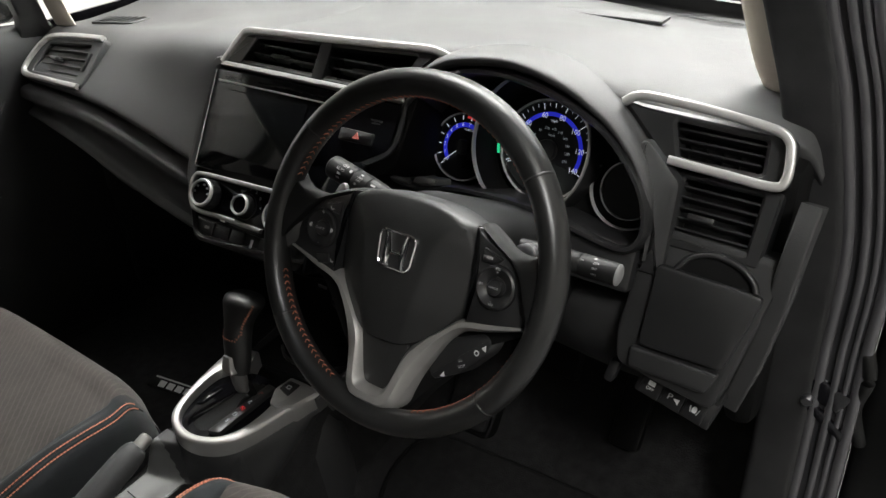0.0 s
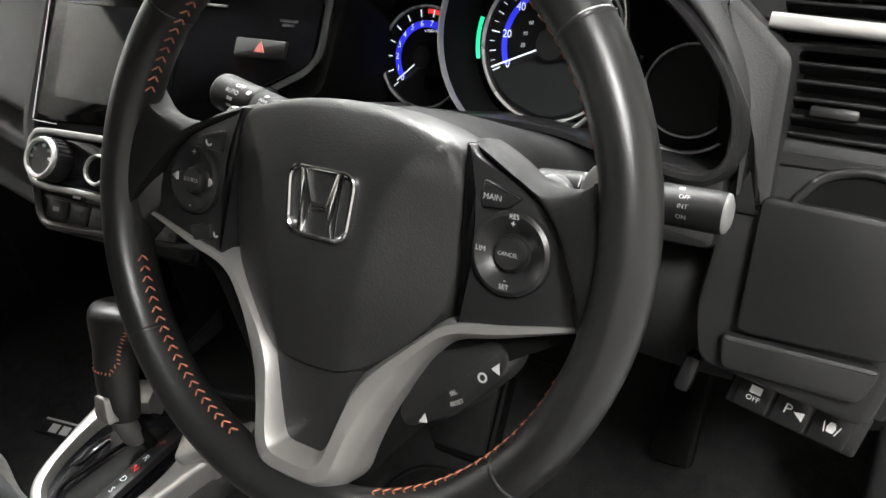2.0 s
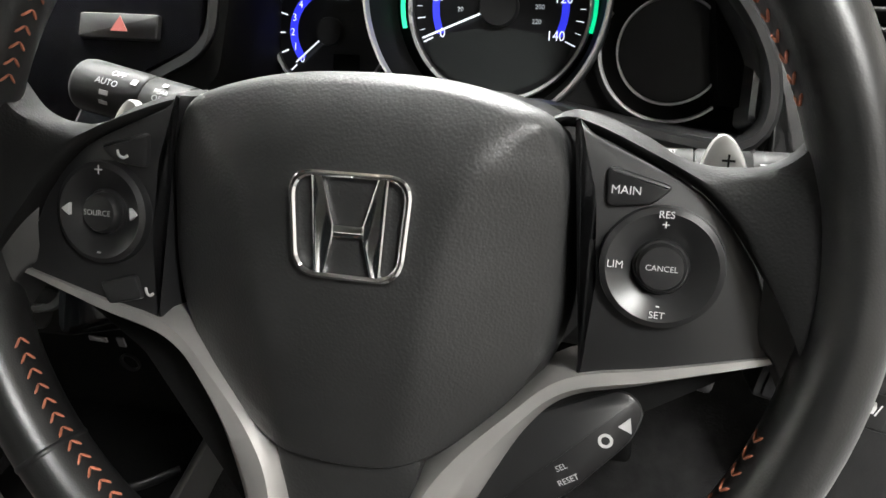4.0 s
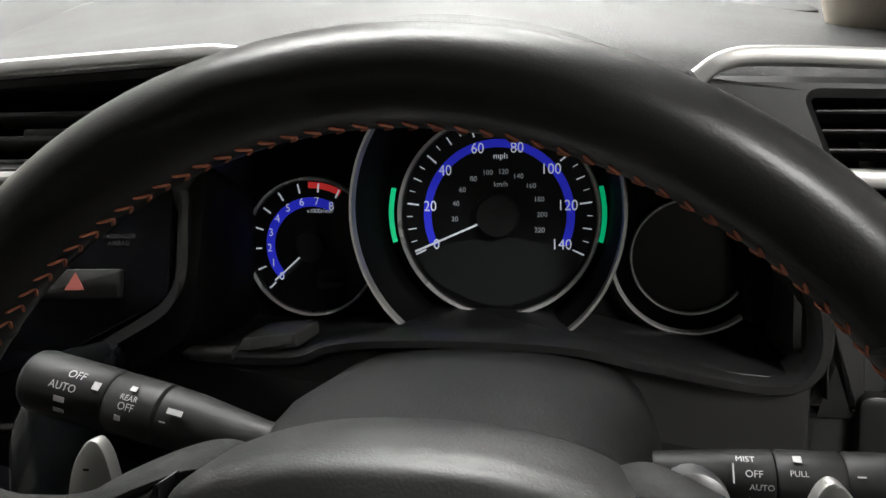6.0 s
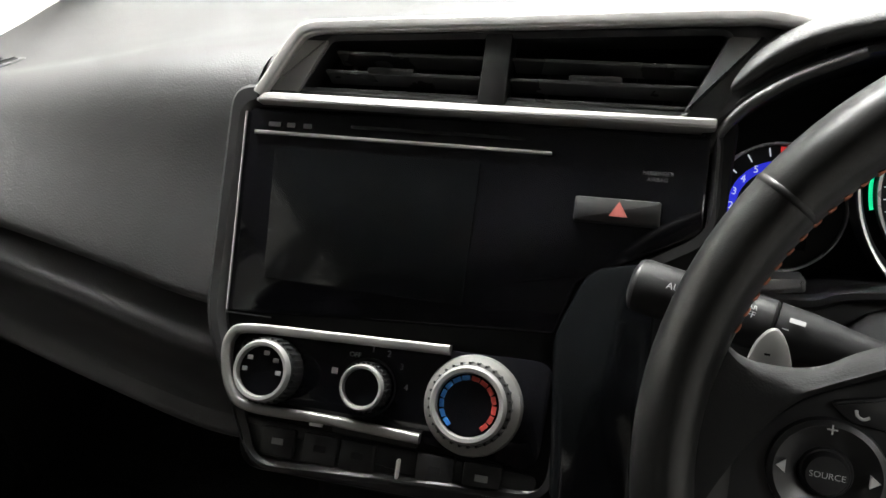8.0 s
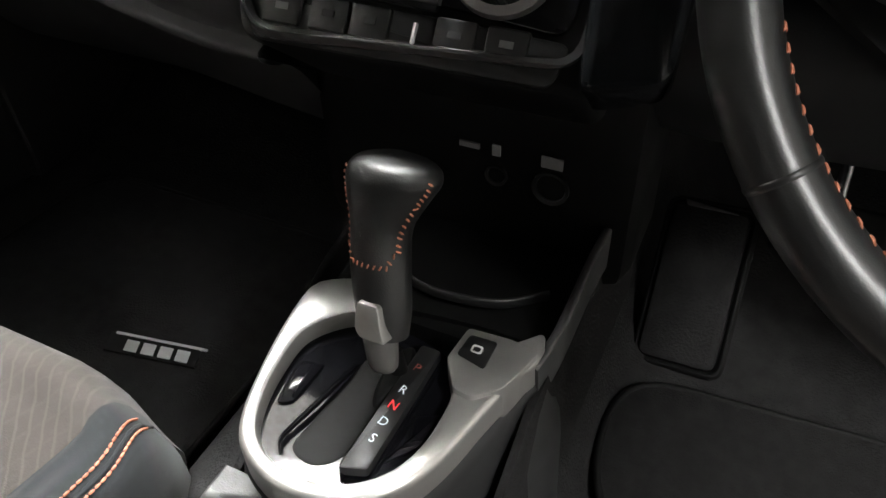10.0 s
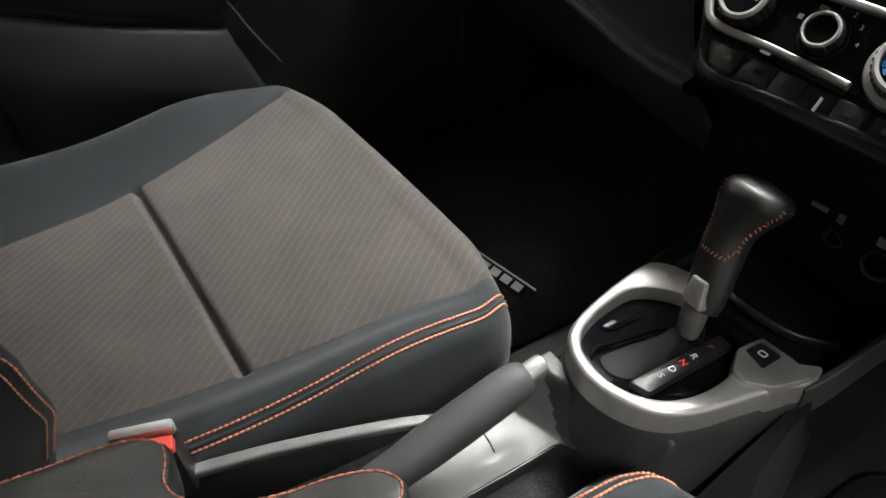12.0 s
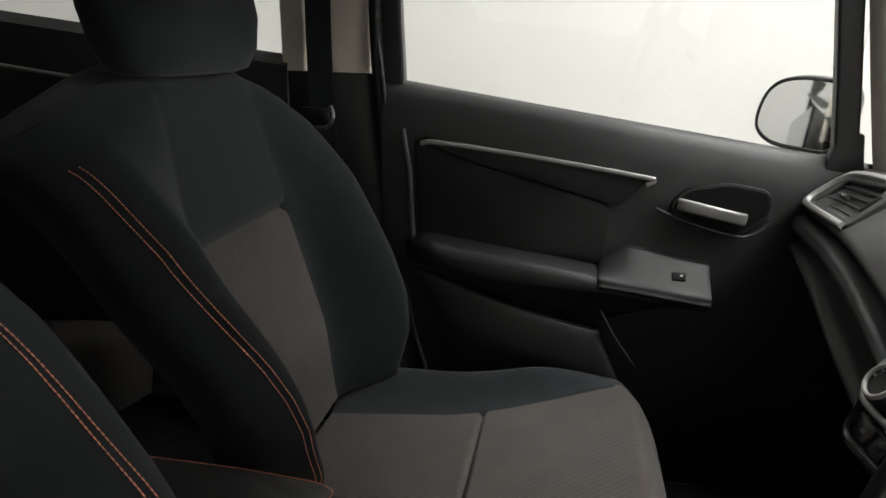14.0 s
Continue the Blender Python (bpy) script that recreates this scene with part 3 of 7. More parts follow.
def profile(x, top, front, low, far=0.60):
    """Cross-section of the passenger side: from the windscreen over the pad, its face, the padded band and down."""
    (yt, zt), (yf, zf), (yl, zl) = top, front, low
    zr, yr = zf - 0.026 + 0.004 * math.sin(8 * x), yf - 0.016
    return [(x, far + 0.006, 0.727 + lift(x)), (x, 0.426, 0.760 + 0.35 * lift(x)), (x, 0.256, max(zt - 0.018, min(zt + 0.006, 0.757))), (x, yt + 0.10, zt - 0.004), (x, yt + 0.03, zt), (x, yt - 0.012, zt - 0.014),
            (x, (yt + yf) / 2, (zt + zf) / 2), (x, yf + 0.006, zf + 0.010), (x, yf, zf - 0.004), (x, yf + 0.010, zf - 0.010), (x, yf + 0.030, zf - 0.012), (x, yf + 0.032, zr + 0.004),
            (x, yr + 0.010, zr + 0.002), (x, yr + 0.001, zr - 0.007), (x, yr, zr - 0.018), (x, yr + 0.012, (zr + zl) / 2 + 0.004), (x, yl + 0.006, zl + 0.018), (x, yl - 0.008, zl + 0.010), (x, yl - 0.008, zl + 0.002), (x, yl + 0.006, zl - 0.008), (x, yl + 0.04, zl - 0.03),
            (x, 0.03, zl - 0.14), (x, 0.12, 0.32), (x, 0.30, 0.24)]


left_rows = [profile(-0.725, (0.02, 0.735), (-0.055, 0.672), (-0.06, 0.590)), profile(-0.66, (0.02, 0.738), (-0.062, 0.670), (-0.068, 0.588)),
             profile(-0.52, (0.03, 0.745), (-0.066, 0.668), (-0.078, 0.566)), profile(-0.40, (0.02, 0.760), (-0.076, 0.664), (-0.085, 0.535)),
             profile(-0.28, (0.005, 0.779), (-0.088, 0.652), (-0.092, 0.512)), profile(-0.19, (0.0, 0.786), (-0.098, 0.640), (-0.098, 0.500)),
             profile(-0.135, (0.012, 0.786), (-0.100, 0.632), (-0.095, 0.495))]
part("passenger_pad", sheet(smooth_grid(left_rows, 4, 5)), M_PAD, dash, "soft grained pad with a padded glovebox band").location = (0.006, -0.006, 0.007)
mid_rows = []
for x, yf, zf in ((-0.129, 0.006, 0.793), (-0.05, 0.020, 0.802), (0.10, 0.042, 0.808), (0.20, 0.050, 0.813), (0.28, 0.048, 0.818), (0.366, 0.05, 0.817), (0.44, 0.048, 0.806), (0.50, 0.05, 0.798), (0.58, 0.055, 0.786), (0.65, 0.065, 0.775), (0.668, 0.075, 0.762), (0.680, 0.085, 0.735)):
    under = [(x, yf + 0.06, zf - 0.032), (x, yf + 0.10, zf - 0.045)] if 0.15 < x < 0.55 else [(x, yf + 0.02, zf - 0.06), (x, yf + 0.03, zf - 0.14)]
    mid_rows.append([(x, 0.60, 0.734 - 0.03 * max(0, x) + lift(x)), (x, 0.42, 0.767 - 0.03 * max(0, x) + 0.35 * lift(x)), (x, 0.25, zf - 0.018), (x, yf + 0.10, zf - 0.004), (x, yf + 0.03, zf), (x, yf + 0.004, zf - 0.006), (x, yf, zf - 0.018)] + under)
part("top_pad", sheet(smooth_grid(mid_rows, 4, 4)), M_PAD, dash)
# raised lid seam and speaker covers on the top
part("demister_strip", box((0.05, 0.455, 0.7575), (0.62, 0.035, 0.006), 0.002), M_PAD, dash, "slim demister outlet below the windscreen")
part("top_seam", sweep(spline([(-0.30, 0.40, 0.765), (0.05, 0.41, 0.7665), (0.30, 0.405, 0.760), (0.46, 0.37, 0.760)], 8), oval(0.002, 0.0015)), M_DARK, dash)
part("dash_lid", prism(rounded([(0.545, 0.288), (0.603, 0.270), (0.596, 0.350), (0.534, 0.368)], 0.010), 0.745, 0.7655, 0.003), M_PAD, dash, "flat smooth lid on the dash top")

side = part("side_demister", prism(rounded([(-0.058, -0.020), (0.040, -0.026), (0.056, 0.018), (-0.046, 0.024)], 0.006), -0.01, 0.0025, 0.002), M_PAD, dash, "side window demister grille")
side.matrix_local = basis((-0.606, 0.113, 0.7455), (0.93, 0.36, 0.0), (0.0, 0.02, 1))
part("opening", prism(rounded([(-0.050, -0.016), (0.036, -0.021), (0.048, 0.014), (-0.040, 0.019)], 0.004), 0.0, 0.003), M_DARK, side)
for i in range(5):
    part("grille_bar", box((-0.030 + i * 0.016, -0.001, 0.0035), (0.003, 0.036, 0.002), m=Matrix.Rotation(radians(-25), 4, "Z")), M_PAD, side)

# the central stack
S = basis((0.0261, -0.0539, 0.7401), (0.9934, 0.1042, -0.0484), (0.112, -0.7846, 0.6098))
S2 = S @ Matrix.Translation((0.009, 0, 0))
# stack body is near black, its shade put into the colour
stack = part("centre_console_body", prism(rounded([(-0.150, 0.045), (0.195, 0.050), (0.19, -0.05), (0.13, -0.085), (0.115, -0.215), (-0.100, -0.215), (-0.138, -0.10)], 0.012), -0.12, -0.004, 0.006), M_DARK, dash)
stack.matrix_local = S
bez = part("stack_edge", frame_ring(rounded([(-0.152, 0.050), (0.185, 0.046), (0.187, -0.03), (0.112, -0.075), (0.107, -0.20), (-0.090, -0.214), (-0.142, -0.12)], 0.02), rounded([(-0.137, 0.034), (0.180, 0.034), (0.180, -0.032), (0.106, -0.075), (0.103, -0.195), (-0.088, -0.206), (-0.128, -0.115)], 0.012), -0.05, 0.004, 0.004), M_SMOOTH, dash)
bez.matrix_local = S
# lower body also carries its shade as black colour
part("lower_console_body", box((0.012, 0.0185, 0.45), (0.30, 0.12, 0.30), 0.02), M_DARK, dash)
for n, sx, w in (("usb_label", 0.042, 0.007), ("aux_label", 0.018, 0.018), ("socket_label", 0.090, 0.018)):
    part(n, box((sx, -0.0435, 0.4265), (w, 0.002, 0.010 if n != "aux_label" else 0.005)), M_GREY, dash, "pale printed socket marking")
for sx, sr in ((0.042, 0.010), (0.090, 0.016)):
    o = part("socket", revolve([(0, -0.006), (sr * 0.7, -0.006), (sr * 0.8, 0.0), (sr, 0.001), (sr, -0.004)], 24), M_SMOOTH, dash)
    o.matrix_local = basis((sx, -0.0435, 0.401), (1, 0, 0), (0, -1, 0))
part("end_cap", box((0.650, 0.135, 0.57), (0.04, 0.20, 0.36), 0.016), M_DARK, dash)
part("end_strip", sweep(spline([(0.688, 0.0, 0.735), (0.685, -0.016, 0.70), (0.682, -0.021, 0.668), (0.674, -0.022, 0.590), (0.659, -0.020, 0.511), (0.650, -0.014, 0.470)], 6), rounded([(-0.0105, -0.05), (0.0105, -0.05), (0.0105, 0.008), (-0.0105, 0.008)], 0.004), up=(0, -1, 0)), M_PAD, dash, "black soft strip along the dash end")
part("end_edge", sweep(spline([(0.691, -0.012, 0.662), (0.687, -0.013, 0.62), (0.677, -0.012, 0.552), (0.668, -0.010, 0.505)], 6), oval(0.0022, 0.004), up=(0, -1, 0)), M_SLAT, dash)
# knee panel under the column and the driver's outer end
knee = [[(x, y + dy, z) for y, z in ((0.06, 0.60), (0.02, 0.595), (-0.02, 0.575), (-0.035, 0.54), (-0.02, 0.49), (0.02, 0.45), (0.10, 0.42), (0.3, 0.40))] for x, dy in ((0.115, 0.0), (0.15, -0.012), (0.22, -0.02), (0.37, -0.01), (0.50, -0.02), (0.56, -0.02))]
part("knee_panel", sheet(smooth_grid(knee, 3, 4), 0.004), M_PLASTIC, dash)
# near-black base of this panel also holds the shade beside the column
kp = part("column_side_panel", prism(rounded([(0.115, -0.058), (0.155, -0.050), (0.155, -0.20), (0.108, -0.215), (0.098, -0.10)], 0.012), -0.05, 0.012, 0.005), M_SCREEN, dash)
kp.matrix_local = S

# ---- head unit ----
head = thing("head_unit", "gloss black touchscreen radio flush in the dash", "car radio", S)
part("bezel", prism(rounded([(-0.134, 0.031), (0.178, 0.031), (0.178, -0.030), (0.108, -0.066), (0.098, -0.100), (-0.123, -0.113)], 0.004), -0.006, 0.003, 0.0015), M_PIANO, head)
part("screen", prism(rounded([(-0.109, 0.004), (0.038, 0.004), (0.038, -0.090), (-0.101, -0.088)], 0.002), 0.0, 0.0042, 0.0005), M_SCREEN, head, "dark switched-off touchscreen")
part("trim_line", prism([(-0.126, 0.0125), (0.083, 0.0120), (0.083, 0.0140), (-0.126, 0.0150)], 0.0, 0.0050, 0.0006), M_RING, head, "thin bright line above the screen")
part("side_line", prism([(-0.1355, 0.028), (-0.1335, 0.028), (-0.1225, -0.112), (-0.1245, -0.112)], 0.0, 0.0050, 0.0006), M_CHROME, head)
part("bottom_line", prism([(-0.123, -0.1145), (-0.09, -0.1145), (-0.09, -0.113), (-0.123, -0.113)], 0.0, 0.0050, 0.0006), M_CHROME, head)
part("disc_slot", box((0.005, 0.0215, 0.0035), (0.12, 0.002, 0.001)), M_DARK, head)
for i, w in enumerate((0.009, 0.006, 0.006)):
    part("small_marking", box((-0.112 + i * 0.0125, 0.020, 0.0036), (w, 0.0032, 0.0006)), M_FAINT, head)
hz = part("hazard_button", prism(rounded([(0.101, -0.013), (0.153, -0.013), (0.153, -0.029), (0.101, -0.029)], 0.002), 0.0, 0.007, 0.0015), M_SMOOTH, head, "black hazard button with a red triangle")
tri = prism([(0.1225, -0.0245), (0.1335, -0.0245), (0.128, -0.0150)], 0.007, 0.0076)
part("triangle", tri, M_TRI, hz, "red warning triangle")
lettering("PASSENGER", 0.0036, head, (0.149, 0.0050, 0.0034), M_FAINT, "lamp_marking")
lettering("AIRBAG", 0.0036, head, (0.149, 0.0012, 0.0034), M_FAINT, "lamp_marking")

# ---- central air vents ----
def slats(parent, outline_fn, ys, z, depth, mat, tabs=()):
    for y in ys:
        x0, x1 = outline_fn(y)
        part("slat", box(((x0 + x1) / 2, y, z), (x1 - x0, 0.0028, depth), 0.0012, 1, m=Matrix.Rotation(radians(-14), 4, "X")), mat, parent)


vent = thing("centre_air_vent", "twin black air vents in a silver frame", "air vent", S)
outer = [(-0.127, 0.037), (0.179, 0.036), (0.242, 0.091), (0.206, 0.106), (-0.100, 0.088)]
inner = [(-0.098, 0.0425), (0.160, 0.0435), (0.182, 0.094), (0.178, 0.0955), (-0.079, 0.0825)]
part("housing", prism([(-0.104, 0.040), (0.164, 0.040), (0.187, 0.098), (-0.082, 0.086)], -0.055, -0.045), M_DARK, vent)
part("surround", frame_ring(rounded(outer, [0.006, 0.003, 0.006, 0.02, 0.016]), rounded(inner, 0.004), -0.016, 0.006, 0.003), M_SMOOTH, vent)
part("duct", frame_ring(rounded(inset(inner, -0.003), 0.004), rounded(inner, 0.004), -0.05, -0.014, 0.0005), M_DARK, vent)
part("top_trim", sweep(spline([(-0.126, 0.040, 0.006), (-0.118, 0.054, 0.007), (-0.104, 0.080, 0.008), (-0.094, 0.0885, 0.009), (-0.06, 0.0915, 0.009), (0.06, 0.098, 0.009), (0.18, 0.1045, 0.009), (0.206, 0.1045, 0.009), (0.228, 0.0995, 0.008), (0.240, 0.092, 0.006)], 6), rounded([(-0.0048, -0.004), (0.0048, -0.004), (0.0048, 0.004), (-0.0048, 0.004)], 0.0025, 3), up=(0, 0, 1)), M_RING, vent, "satin silver trim along the top edge")
part("bottom_trim", prism(rounded([(-0.127, 0.0345), (0.180, 0.0335), (0.180, 0.0405), (-0.122, 0.0415)], 0.002), -0.004, 0.010, 0.002), M_RING, vent, "satin silver trim along the bottom edge")
part("left_cheek", prism(rounded([(-0.124, 0.042), (-0.098, 0.0425), (-0.080, 0.083), (-0.102, 0.083)], 0.003), -0.01, 0.0062, 0.002), M_SILVER, vent)
part("right_cheek", prism(rounded([(0.160, 0.044), (0.182, 0.044), (0.205, 0.095), (0.182, 0.094)], 0.003), -0.02, 0.007, 0.003), M_SMOOTH, vent)
part("divider", box((0.0395, 0.067, -0.004), (0.019, 0.052, 0.02), 0.003), M_SMOOTH, vent)
for k, (xa, xb) in enumerate(((-0.09, 0.030), (0.049, 0.168))):
    edge = lambda y: (xa + (0.018 * (y - 0.043) / 0.04 if k == 0 else 0), xb + (0.018 * (y - 0.043) / 0.04 if k else 0))
    slats(vent, edge, (0.047, 0.0605, 0.0745), -0.007, 0.016, M_SLAT)
    part("vent_tab", box(((xa + xb) / 2 - 0.004, 0.0635 + 0.001 * k, -0.003), (0.034, 0.006, 0.008), 0.002), M_SMOOTH, vent)
    for i in range(5):
        part("vane", box((xa + 0.02 + i * 0.02, 0.064, -0.034), (0.0016, 0.044, 0.018)), M_DARK, vent)

# ---- climate panel ----
clim = thing("climate_panel", "black climate panel with three round silver-edged knobs", "climate control", S2)
part("fascia", prism(rounded([(-0.128, -0.121), (0.092, -0.117), (0.088, -0.185), (0.012, -0.178), (-0.098, -0.178), (-0.122, -0.165)], 0.014), -0.01, 0.0015, 0.0015), M_PIANO, clim)
part("trim", sweep(spline([(0.026, -0.1185, 0.004), (-0.05, -0.1205, 0.004), (-0.112, -0.1225, 0.004), (-0.125, -0.128, 0.004), (-0.127, -0.142, 0.004), (-0.120, -0.163, 0.004), (-0.104, -0.1735, 0.004), (-0.05, -0.1735, 0.004), (0.014, -0.1755, 0.004)], 6), rounded([(-0.0032, -0.004), (0.0032, -0.004), (0.0032, 0.004), (-0.0032, 0.004)], 0.002, 3), up=(0, 0, 1)), M_SILVER, clim, "satin silver trim round the knobs")


def knob(c, r, h, base=0.0):
    k = part("knob", revolve([(r * 1.10, 0), (r * 1.10, h * 0.5), (r * 1.05, h * 0.84), (r * 1.0, h * 0.86)], 40, c=(c[0], c[1], 0.002)), M_SMOOTH, clim, "black knurled knob")
    for i in range(30):
        part("rib", box((c[0] + r * 1.09 * math.cos(math.pi * i / 15), c[1] + r * 1.09 * math.sin(math.pi * i / 15), 0.002 + h * 0.4), (0.0016, 0.0016, h * 0.7)), M_SMOOTH, k)
    part("ring", revolve([(r * 1.04, h * 0.82), (r * 1.03, h * 0.94), (r * 0.96, h + 0.0012), (r * 0.86, h + 0.001), (r * 0.82, h - 0.003)], 40, c=(c[0], c[1], 0.002)), M_RING, k, "bright satin silver ring")
    part("cap", revolve([(0, h - 0.002), (r * 0.8, h - 0.002), (r * 0.8, h - 0.006)], 32, c=(c[0], c[1], 0.002)), M_PIANO, k, "gloss black knob face")
    return k


k1 = knob((-0.092, -0.148), 0.0192, 0.020)
knob((-0.025, -0.149), 0.0140, 0.015)
k3 = knob((0.0445, -0.149), 0.0228, 0.020)
part("knob_base", revolve([(0.0245, 0.0), (0.0250, 0.008), (0.0300, 0.006), (0.0312, 0.003), (0.0312, 0)], 48, c=(0.0445, -0.150, 0.001)), M_SILVER, clim, "wide silver ring behind the temperature knob")
part("knob_base", revolve([(0.017, 0.0), (0.0185, 0.004), (0.0185, 0)], 40, c=(-0.025, -0.149, 0.001)), M_SMOOTH, clim)
for i in range(14):
    a = 225 - i * (270 / 13)
    q = box((0, 0, 0), (0.0050, 0.0028, 0.0006))
    bmesh.ops.transform(q, matrix=Matrix.Translation((0.0445 + 0.0160 * math.cos(radians(a)), -0.149 + 0.0160 * math.sin(radians(a)), 0.0206)) @ Matrix.Rotation(radians(a - 90), 4, "Z"), verts=q.verts)
    part("scale_mark", q, M_BLUEPAINT if i < 7 else M_REDPAINT, k3)
for i, a in enumerate((160, 120, 60, 20, -20)):
    q = box((-0.092 + 0.0118 * math.cos(radians(a + 20)), -0.148 + 0.0118 * math.sin(radians(a + 20)), 0.0206), (0.0036, 0.0028, 0.0005))
    part("air_flow_mark", q, M_MARK, k1)
for txt, dx, dy in (("OFF", -0.012, 0.019), ("1", 0.0, 0.024), ("2", 0.011, 0.0225), ("3", 0.0205, 0.0155), ("4", 0.0250, 0.003)):
    lettering(txt, 0.0058 if txt != "OFF" else 0.0046, clim, (-0.025 + dx, -0.149 + dy, 0.0022), M_MARK, "fan_marking")
part("fan_mark", box((-0.0495, -0.142, 0.002), (0.004, 0.004, 0.0006)), M_WHITE, clim)
part("button_bezel", prism(rounded([(-0.118, -0.180), (0.090, -0.186), (0.084, -0.212), (-0.100, -0.214)], 0.008), -0.03, -0.002, 0.003), M_SMOOTH, clim)
for i, bx in enumerate((-0.082, -0.052, -0.026, 0.025, 0.055)):
    b = part("button", prism(rounded([(bx - 0.012, -0.184), (bx + 0.012, -0.184), (bx + 0.012, -0.203), (bx - 0.012, -0.203)], 0.002), -0.01, 0.001, 0.0012), M_SMOOTH, clim)
    part("marking", box((bx, -0.193, 0.0013), (0.008, 0.004, 0.0005)), M_GREY if i in (0, 4) else M_SWITCH, b)
part("lever", box((0.002, -0.196, 0.002), (0.002, 0.012, 0.004), 0.0006), M_WHITE, clim, "pale slider tip")
part("lever_slot", prism(rounded([(-0.045, -0.1765), (0.012, -0.178), (0.012, -0.182), (-0.045, -0.1805)], 0.001), -0.002, 0.0022), M_SMOOTH, clim)
part("indicator", box((-0.056, -0.1775, 0.0035), (0.009, 0.003, 0.0008)), M_WHITE, clim)

# ---- passenger-side air vent ----
LV = basis((-0.588, -0.0406, 0.709), (1.0, 0.02, -0.02), (-0.02, -0.66, 0.75))
lv = thing("side_air_vent", "black side air vent in an angular silver frame", "air vent", LV)
part("housing", prism(rounded([(-0.085, -0.035), (0.085, -0.034), (0.080, 0.056), (-0.075, 0.040)], 0.006), -0.06, -0.028), M_DARK, lv)
part("surround", frame_ring(rounded([(-0.108, -0.040), (0.100, -0.042), (0.100, 0.067), (-0.085, 0.048)], 0.020), rounded([(-0.077, -0.026), (0.074, -0.022), (0.066, 0.047), (-0.068, 0.033)], 0.006), -0.04, 0.001, 0.002), M_PAD, lv)
tl = spline([(0.093, 0.0605, 0.002), (0.02, 0.0560, 0.003), (-0.040, 0.0500, 0.003), (-0.072, 0.0430, 0.003), (-0.090, 0.0260, 0.003), (-0.0985, 0.002, 0.003), (-0.1020, -0.020, 0.003), (-0.0940, -0.0335, 0.003), (-0.070, -0.0365, 0.003), (0.0, -0.0365, 0.003), (0.093, -0.0350, 0.002)], 6)
part("trim", sweep(tl, rounded([(-0.0058, -0.006), (0.0058, -0.006), (0.0064, 0.004), (-0.0030, 0.0055)], 0.0028, 3), up=(0, 0, 1)), M_RING, lv, "satin silver angular trim")
for i, (x0, x1, y0, y1) in enumerate(((-0.072, 0.068, 0.022, 0.032), (-0.074, 0.070, 0.008, 0.017), (-0.075, 0.072, -0.006, 0.001), (-0.076, 0.074, -0.019, -0.014))):
    part("slat", sweep([(x0, y0, -0.007), ((x0 + x1) / 2, (y0 + y1) / 2 + 0.0005, -0.006), (x1, y1, -0.007)], rounded([(-0.0012, -0.012), (0.0012, -0.012), (0.0014, 0.004), (-0.0014, 0.004)], 0.0006, 2), up=(0, 0.2, 1)), M_SMOOTH, lv)
for x in (-0.048, -0.020, 0.008, 0.036, 0.060):
    part("guide_vane", box((x, 0.005, -0.024), (0.0016, 0.062, 0.012)), M_DARK, lv)
part("vent_tab", box((-0.018, 0.006, 0.0), (0.032, 0.007, 0.012), 0.002), M_SLAT, lv)
part("thumb_wheel", box((0.082, 0.012, 0.0015), (0.007, 0.036, 0.005), 0.002), M_DARK, lv)

# ---- driver-side air vents ----
RV = basis((0.539, 0.014, 0.741), (1.0, 0.05, -0.05), (0.05, -0.86, 0.50))
rv = thing("side_air_vent", "black double side air vent with a silver hook-shaped frame", "air vent", RV)
part("housing", prism([(-0.02, -0.075), (0.108, -0.075), (0.112, 0.055), (-0.04, 0.055)], -0.08, -0.035), M_DARK, rv)
part("upper_surround", frame_ring(rounded([(-0.004, 0.0), (0.122, 0.0), (0.116, 0.052), (-0.070, 0.056)], 0.008), rounded([(0.010, 0.008), (0.094, 0.009), (0.090, 0.042), (-0.004, 0.044)], 0.004), -0.05, 0.004, 0.004), M_SMOOTH, rv)
part("lower_surround", frame_ring(rounded([(-0.008, -0.088), (0.118, -0.085), (0.120, -0.004), (-0.008, -0.006)], 0.006), rounded([(0.022, -0.074), (0.101, -0.074), (0.101, -0.012), (0.022, -0.012)], 0.003), -0.05, 0.0, 0.003), M_SMOOTH, rv)
part("trim", sweep(spline([(-0.062, 0.052, 0.010), (-0.05, 0.060, 0.012), (-0.030, 0.0625, 0.012), (0.03, 0.0600, 0.012), (0.092, 0.054, 0.012), (0.110, 0.046, 0.012), (0.116, 0.030, 0.012), (0.118, 0.008, 0.012), (0.108, -0.001, 0.012), (0.06, 0.000, 0.011), (0.002, 0.002, 0.010)], 7), rounded([(-0.0048, -0.005), (0.0048, -0.005), (0.0048, 0.005), (-0.0048, 0.005)], 0.003, 3), up=(0, 0, 1)), M_RING, rv, "satin silver hook-shaped trim")
for y in (0.016, 0.026, 0.036):
    part("slat", box((0.047, y, -0.010), (0.096 - (0.044 - y) * 0.3, 0.0026, 0.014), 0.001, 1, m=Matrix.Rotation(radians(-14), 4, "X")), M_SMOOTH, rv)
for y in (-0.022, -0.033, -0.044, -0.055, -0.066):
    part("slat", box((0.0615, y, -0.008), (0.079, 0.0028, 0.016), 0.001, 1, m=Matrix.Rotation(radians(-14), 4, "X")), M_SMOOTH, rv)
for i in range(5):
    part("vane", box((0.012 + i * 0.018, 0.026, -0.030), (0.0016, 0.036, 0.016)), M_DARK, rv)
part("vent_tab", box((0.050, -0.0495, 0.002), (0.028, 0.007, 0.009), 0.002), M_SMOOTH, rv)
part("thumb_wheel", box((0.008, -0.040, 0.002), (0.008, 0.034, 0.008), 0.002), M_SMOOTH, rv)

